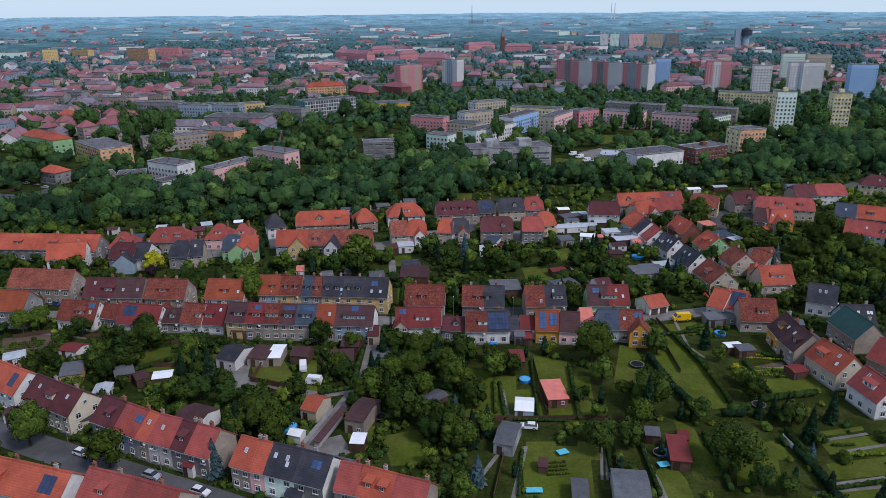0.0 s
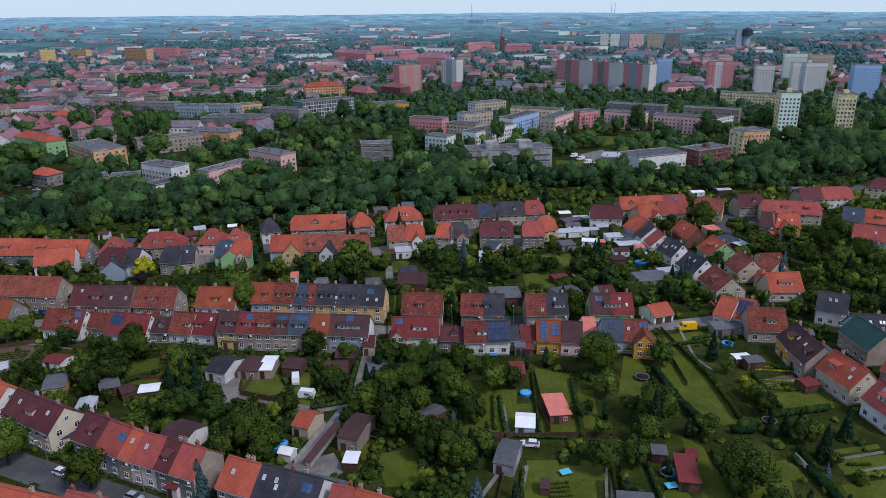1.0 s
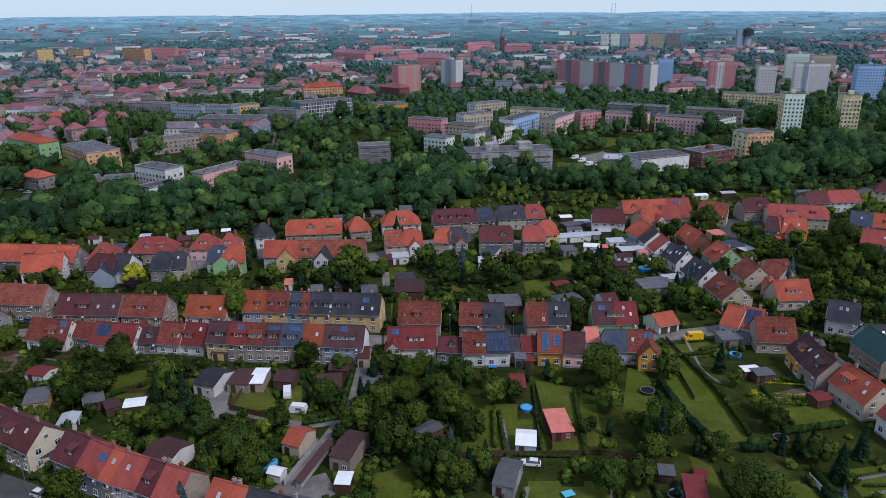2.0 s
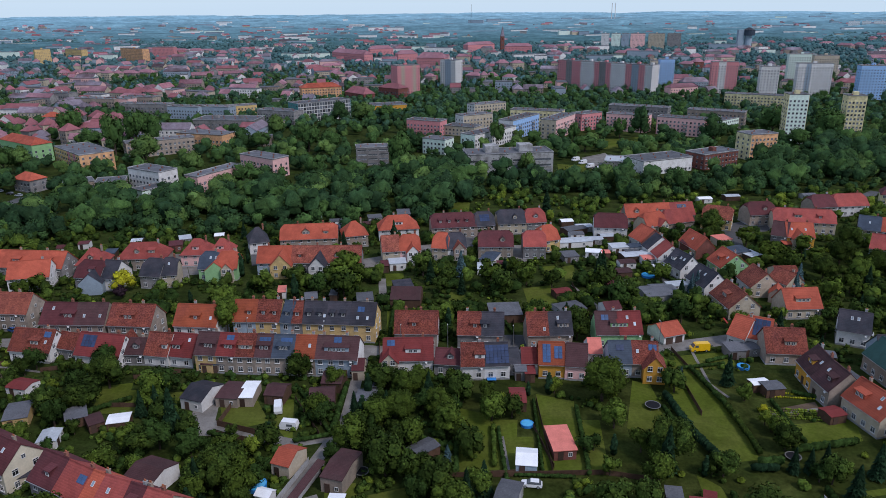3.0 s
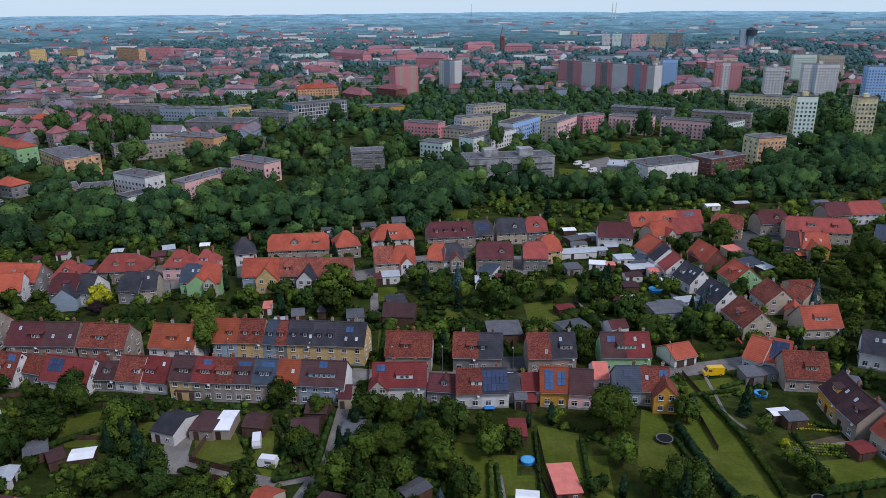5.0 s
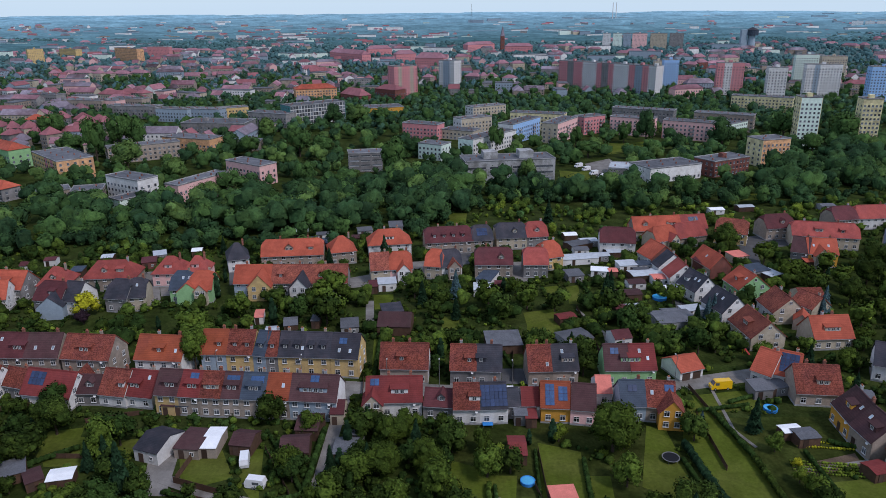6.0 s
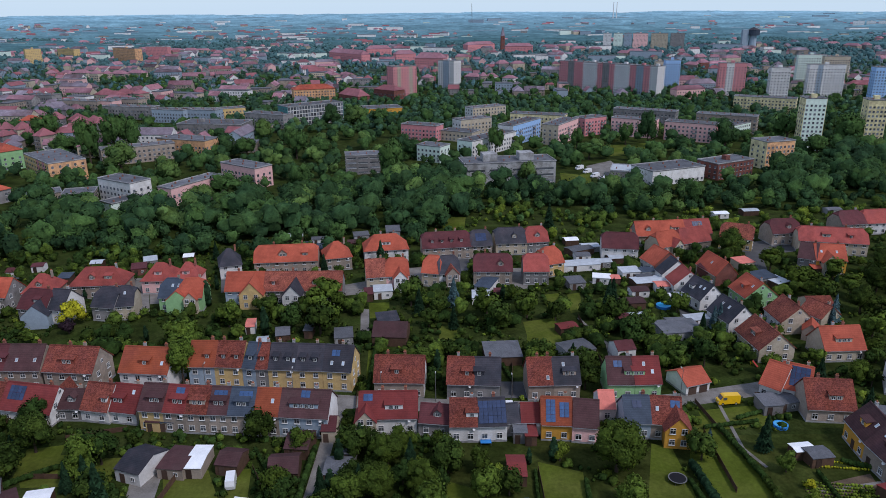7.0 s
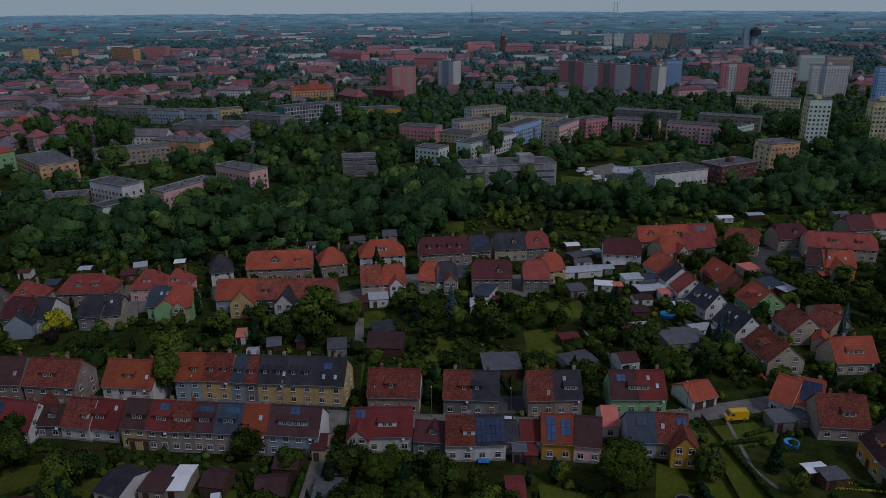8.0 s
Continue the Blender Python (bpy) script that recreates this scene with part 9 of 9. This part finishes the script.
# undergrowth: shrubs, beds and rough growth in the gardens
under = []
tries = 0
while len(under) < 5400 and tries < 90000:
    tries += 1
    y = 105 + 215 * SPREAD.random() ** 1.2
    x = SPREAD.uniform(-0.66 * y - 15, 0.66 * y + 15)
    q = noise.noise(Vector((x / 9, y / 14, 8.8)))
    if q < (0.34 if x > 6 and y < 188 else -0.2) or not free(x, y, 0.5) or not clear_of(x, y, 0.4, LINES) or in_lawn(x, y):
        continue
    r = SPREAD.uniform(0.35, 1.5)
    under.append((x, y, 0, r, r * SPREAD.uniform(0.9, 1.5)))
for i, leaf in enumerate(("oak", "lime", "hedge", "bright")):
    mine = [u for k, u in enumerate(under) if k % 13 in ((0, 1, 2, 3), (4, 5, 6), (7, 8, 9, 10, 11), (12,))[i]]
    wood("garden_shrubs", "dense green shrubs and beds filling the gardens", [u for u in mine if u[1] < 195], LEAF[leaf], 26, 0.36, 2)
    wood("garden_shrubs", "dense green shrubs and beds behind the houses", [u for u in mine if u[1] >= 195], LEAF[leaf], 11, 0.5, 1)

# small trees in the back gardens of the second street
back = []
tries = 0
while len(back) < 780 and tries < 40000:
    tries += 1
    y = SPREAD.uniform(218, 318)
    x = SPREAD.uniform(-0.66 * y - 15, 0.66 * y + 15)
    r = SPREAD.uniform(1.3, 3.3)
    if noise.noise(Vector((x / 20, y / 14, 5.5))) < -0.18 or not free(x, y, r * 0.75) or not clear_of(x, y, r * 0.7, LINES) or in_lawn(x, y):
        continue
    back.append((x, y, 0, r, r * SPREAD.uniform(1.5, 2.2)))
for i, leaf in enumerate(("oak", "lime", "hedge")):
    wood("back_garden_trees", "small leafy trees crowding the back gardens", back[i::3], LEAF[leaf], 60, 0.55, 4)

# the belt of woods behind the houses
def wood_edge(x):
    """Where the gardens end and the woods begin."""
    k = max(0, min(1, (x + 5) / 40))
    return 304 + 8 * math.sin(x / 26) + (10 if -90 < x < 0 else 0) + k * (66 + 8 * math.sin(x / 17))


belt = []
FAR_LINES = [(p, q) for p, q in LINES if p[0][1] > 330]
tries = 0
while len(belt) < 1100 and tries < 80000:
    tries += 1
    y = SPREAD.uniform(292, 540)
    x = SPREAD.uniform(-0.68 * y - 20, 0.68 * y + 20)
    edge = wood_edge(x)
    top = 415 + 20 * math.sin(x / 41 + 1) + (max(0, x - 100) * 0.4) - (max(0, -x - 120) * 0.25)
    if not (edge < y < top):
        continue
    r = (2.4 + 5.6 * SPREAD.random() ** 1.5) * (0.6 if y < edge + 18 or (y > 394 and 60 < x < 175) else 1.0)
    if not free(x, y, r * 0.7) or in_lawn(x, y) or not clear_of(x, y + 10, r + 10, FAR_LINES) or cleared_front(x, y, 0.75) or any((x - a) ** 2 + (y - b) ** 2 < (0.55 * min(r, q)) ** 2 * 1.6 for a, b, _, q, _ in belt[-200:]):
        continue
    belt.append((x, y, 0, r, r * SPREAD.uniform(1.6, 2.3)))
for i, leaf in enumerate(("wood_dark", "wood_mid", "wood_deep", "wood_pale", "wood_black")):
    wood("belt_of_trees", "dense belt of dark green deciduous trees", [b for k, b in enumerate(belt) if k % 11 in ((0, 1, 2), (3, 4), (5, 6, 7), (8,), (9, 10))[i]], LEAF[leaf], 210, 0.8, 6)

# allotments between the last houses and the woods
plots = []
tries = 0
while len(plots) < 620 and tries < 40000:
    tries += 1
    y = SPREAD.uniform(318, 390)
    x = SPREAD.uniform(-10, 0.68 * y + 20)
    r = 0.7 + 2.4 * SPREAD.random() ** 1.8
    if y > wood_edge(x) or noise.noise(Vector((x / 16, y / 12, 2.5))) < -0.25 or not free(x, y, r * 0.8) or not clear_of(x, y, r * 0.8, LINES) or in_lawn(x, y):
        continue
    plots.append((x, y, 0, r, r * SPREAD.uniform(1.2, 2.1)))
for i, leaf in enumerate(("lime", "oak", "wood_mid", "bright")):
    wood("allotment_shrubs", "small trees and shrubs of allotments before the woods", [q for k, q in enumerate(plots) if k % 7 in ((0, 1, 2), (3, 4), (5,), (6,))[i]], LEAF[leaf], 60, 0.5, 3)

# trees among the blocks of flats
park = []
tries = 0
while len(park) < 3000 and tries < 60000:
    tries += 1
    y = 410 + 640 * SPREAD.random() ** 1.15
    x = SPREAD.uniform(-0.68 * y - 20, 0.68 * y + 20)
    r = 2.2 + 4.0 * SPREAD.random() ** 1.3
    if noise.noise(Vector((x / 60, y / 60, 1.7))) < -0.5:
        continue
    if free(x, y, r * 0.75) and not in_lawn(x, y) and not cleared_front(x, y, 0.45):
        park.append((x, y, 0, r, r * SPREAD.uniform(1.6, 2.3)))
for i, leaf in enumerate(("wood_dark", "wood_mid", "wood_deep", "wood_pale", "wood_black")):
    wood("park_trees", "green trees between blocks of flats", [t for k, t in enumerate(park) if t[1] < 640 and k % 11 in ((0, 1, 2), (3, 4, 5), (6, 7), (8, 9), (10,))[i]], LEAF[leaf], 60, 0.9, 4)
for i, leaf in enumerate(("town", "wood_dark", "wood_mid")):
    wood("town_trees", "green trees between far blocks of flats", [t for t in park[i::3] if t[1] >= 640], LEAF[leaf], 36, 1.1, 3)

# the far town: small red-roofed houses and trees
FAR_WALL = ("cream", "white", "bluegrey", "pink", "grey", "beige")
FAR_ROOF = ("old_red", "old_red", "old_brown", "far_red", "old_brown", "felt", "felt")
far = {}
spots = []
tries = 0
count = 0
while count < 1250 and tries < 40000:
    tries += 1
    y = 520 + 2600 * SPREAD.random() ** 1.5
    x = SPREAD.uniform(-0.68 * y, 0.68 * y)
    q = noise.noise(Vector((x / 150, y / 200, 7.1)))
    dense = 0.25 if x < -60 else 0.05
    if q < -dense + (0.2 if y > 1700 else 0.0) or (y < 800 and x > -120):
        continue
    if not free(x, y, 9):
        continue
    yaw = 18 * noise.noise(Vector((x / 300, y / 300, 2.0))) * 3 + SPREAD.choice((0, 0, 90))
    row = SPREAD.random() < 0.3
    w, d = (SPREAD.uniform(18, 36), 11) if row else (SPREAD.uniform(9, 14), SPREAD.uniform(9, 11))
    he = SPREAD.uniform(7, 11) if row else SPREAD.uniform(4.5, 7)
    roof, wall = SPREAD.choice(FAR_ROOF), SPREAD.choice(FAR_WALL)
    spots.append((x, y, yaw, w, d, he, SPREAD.uniform(3.0, 4.6), roof, wall))
    count += 1
for _ in range(170):
    y = 1250 + 2400 * SPREAD.random() ** 1.1
    x = SPREAD.uniform(-0.68 * y, 0.68 * y)
    if free(x, y, 22):
        spots.append((x, y, SPREAD.uniform(-20, 20), SPREAD.uniform(22, 75), SPREAD.uniform(10, 18), SPREAD.uniform(7, 13), 0.0, "felt", SPREAD.choice(("white", "white", "bluegrey", "mint"))))
spots.sort(key=lambda s: s[1])
for k, (x, y, yaw, w, d, he, rise, roof, wall) in enumerate(spots):
    m = pose(x, y, land(x, y), 0, 0, yaw)
    flat = roof == "felt"
    ws = box(-w / 2, w / 2, -d / 2, d / 2, -2, he)
    rs = box(-w / 2 - 0.2, w / 2 + 0.2, -d / 2 - 0.2, d / 2 + 0.2, he, he + 0.6) if flat else roof_shape(w, d, he, rise, kind="hip" if k % 3 == 0 else "gable")
    if not flat and k % 3:
        ws = joined(ws, ([(-w / 2, -d / 2, he), (-w / 2, d / 2, he), (-w / 2, 0, he + rise * 0.97), (w / 2, -d / 2, he), (w / 2, d / 2, he), (w / 2, 0, he + rise * 0.97)], [(1, 0, 2), (3, 4, 5)]))
    n = max(2, int(w / 3))
    wins = [box(((i + 0.5) / n - 0.5) * w - 0.6, ((i + 0.5) / n - 0.5) * w + 0.6, -d / 2 - 0.06, -d / 2 + 0.05, z, z + 1.4) for i in range(n) for z in (1.0, 3.8, 6.6) if z + 1.6 < he and y < 1250]
    if k < 40:
        root = tagged(new("town_house"), "%s walled town house with a %s roof" % (wall, "flat grey" if flat else roof), "house", "town houses")
        root.matrix_basis = m
        solid("wall", *ws, WALL[wall], root)
        solid("roof", *rs, ROOF[roof], root)
        if wins:
            tagged(solid("window_panes", *joined(*wins), BLOCK_GLASS, root), kind="stuff")
    else:
        for key, sh in ((("wall", wall), ws), (("roof", roof), rs), (("pane", "glass"), joined(*wins))):
            v, f = far.setdefault(key, ([], []))
            b = len(v)
            v += [tuple(m @ Vector(p)) for p in sh[0]]
            f += [tuple(i + b for i in t) for t in sh[1]]
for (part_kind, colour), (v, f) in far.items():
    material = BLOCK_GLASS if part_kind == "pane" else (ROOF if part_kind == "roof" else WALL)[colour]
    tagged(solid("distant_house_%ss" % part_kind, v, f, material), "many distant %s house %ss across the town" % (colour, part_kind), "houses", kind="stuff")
for x, y, yaw, w, d, *_ in spots:
    FOOT.append((x, y, yaw, w, d))
    c, s = math.cos(radians(yaw)), math.sin(radians(yaw))
    CELL.setdefault((int(x // 40), int(y // 40)), []).append((x, y, c, s, w / 2, d / 2))
v_far = []
tries = 0
while len(v_far) < 13000 and tries < 120000:
    tries += 1
    y = 600 + 1700 * SPREAD.random() ** 1.2
    x = SPREAD.uniform(-0.68 * y, 0.68 * y)
    if noise.noise(Vector((x / 120, y / 160, 3.3))) < -0.38:
        continue
    r = SPREAD.uniform(2.2, 4.6) * (1 + min(0.9, max(0, y - 1000) / 1500))
    if free(x, y, 2.5):
        v_far.append((x, y, land(x, y), r, min(9.0 if y > 1300 else 12.0, r * (SPREAD.uniform(1.3, 1.9) if y > 1300 else SPREAD.uniform(1.7, 2.4)))))
for leaf, lo, hi, k, cards, parts in (("town", 0, 900, 0, 16, 2), ("wood_dark", 0, 900, 1, 16, 2), ("town", 900, 1250, 0, 8, 1), ("plain", 900, 1250, 1, 8, 1), ("plain", 1250, 2300, 2, 0, 1)):
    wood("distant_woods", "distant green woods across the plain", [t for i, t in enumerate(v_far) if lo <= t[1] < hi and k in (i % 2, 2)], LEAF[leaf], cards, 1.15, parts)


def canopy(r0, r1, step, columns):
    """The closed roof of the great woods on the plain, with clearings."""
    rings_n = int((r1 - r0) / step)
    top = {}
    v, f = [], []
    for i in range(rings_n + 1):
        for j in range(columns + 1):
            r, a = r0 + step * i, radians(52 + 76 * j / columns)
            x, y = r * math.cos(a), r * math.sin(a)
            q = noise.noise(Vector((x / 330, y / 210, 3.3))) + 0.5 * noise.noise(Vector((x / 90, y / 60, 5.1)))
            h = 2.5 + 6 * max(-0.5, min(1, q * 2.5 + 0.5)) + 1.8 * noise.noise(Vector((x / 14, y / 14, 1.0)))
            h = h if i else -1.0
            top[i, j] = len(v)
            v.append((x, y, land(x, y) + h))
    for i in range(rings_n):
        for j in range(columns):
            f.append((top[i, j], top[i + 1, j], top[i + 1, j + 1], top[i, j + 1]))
    ob = tagged(solid("great_woods", v, [tuple(reversed(q)) for q in f], CANOPY), "distant woods across the plain, blued by haze", "wood", kind="stuff")
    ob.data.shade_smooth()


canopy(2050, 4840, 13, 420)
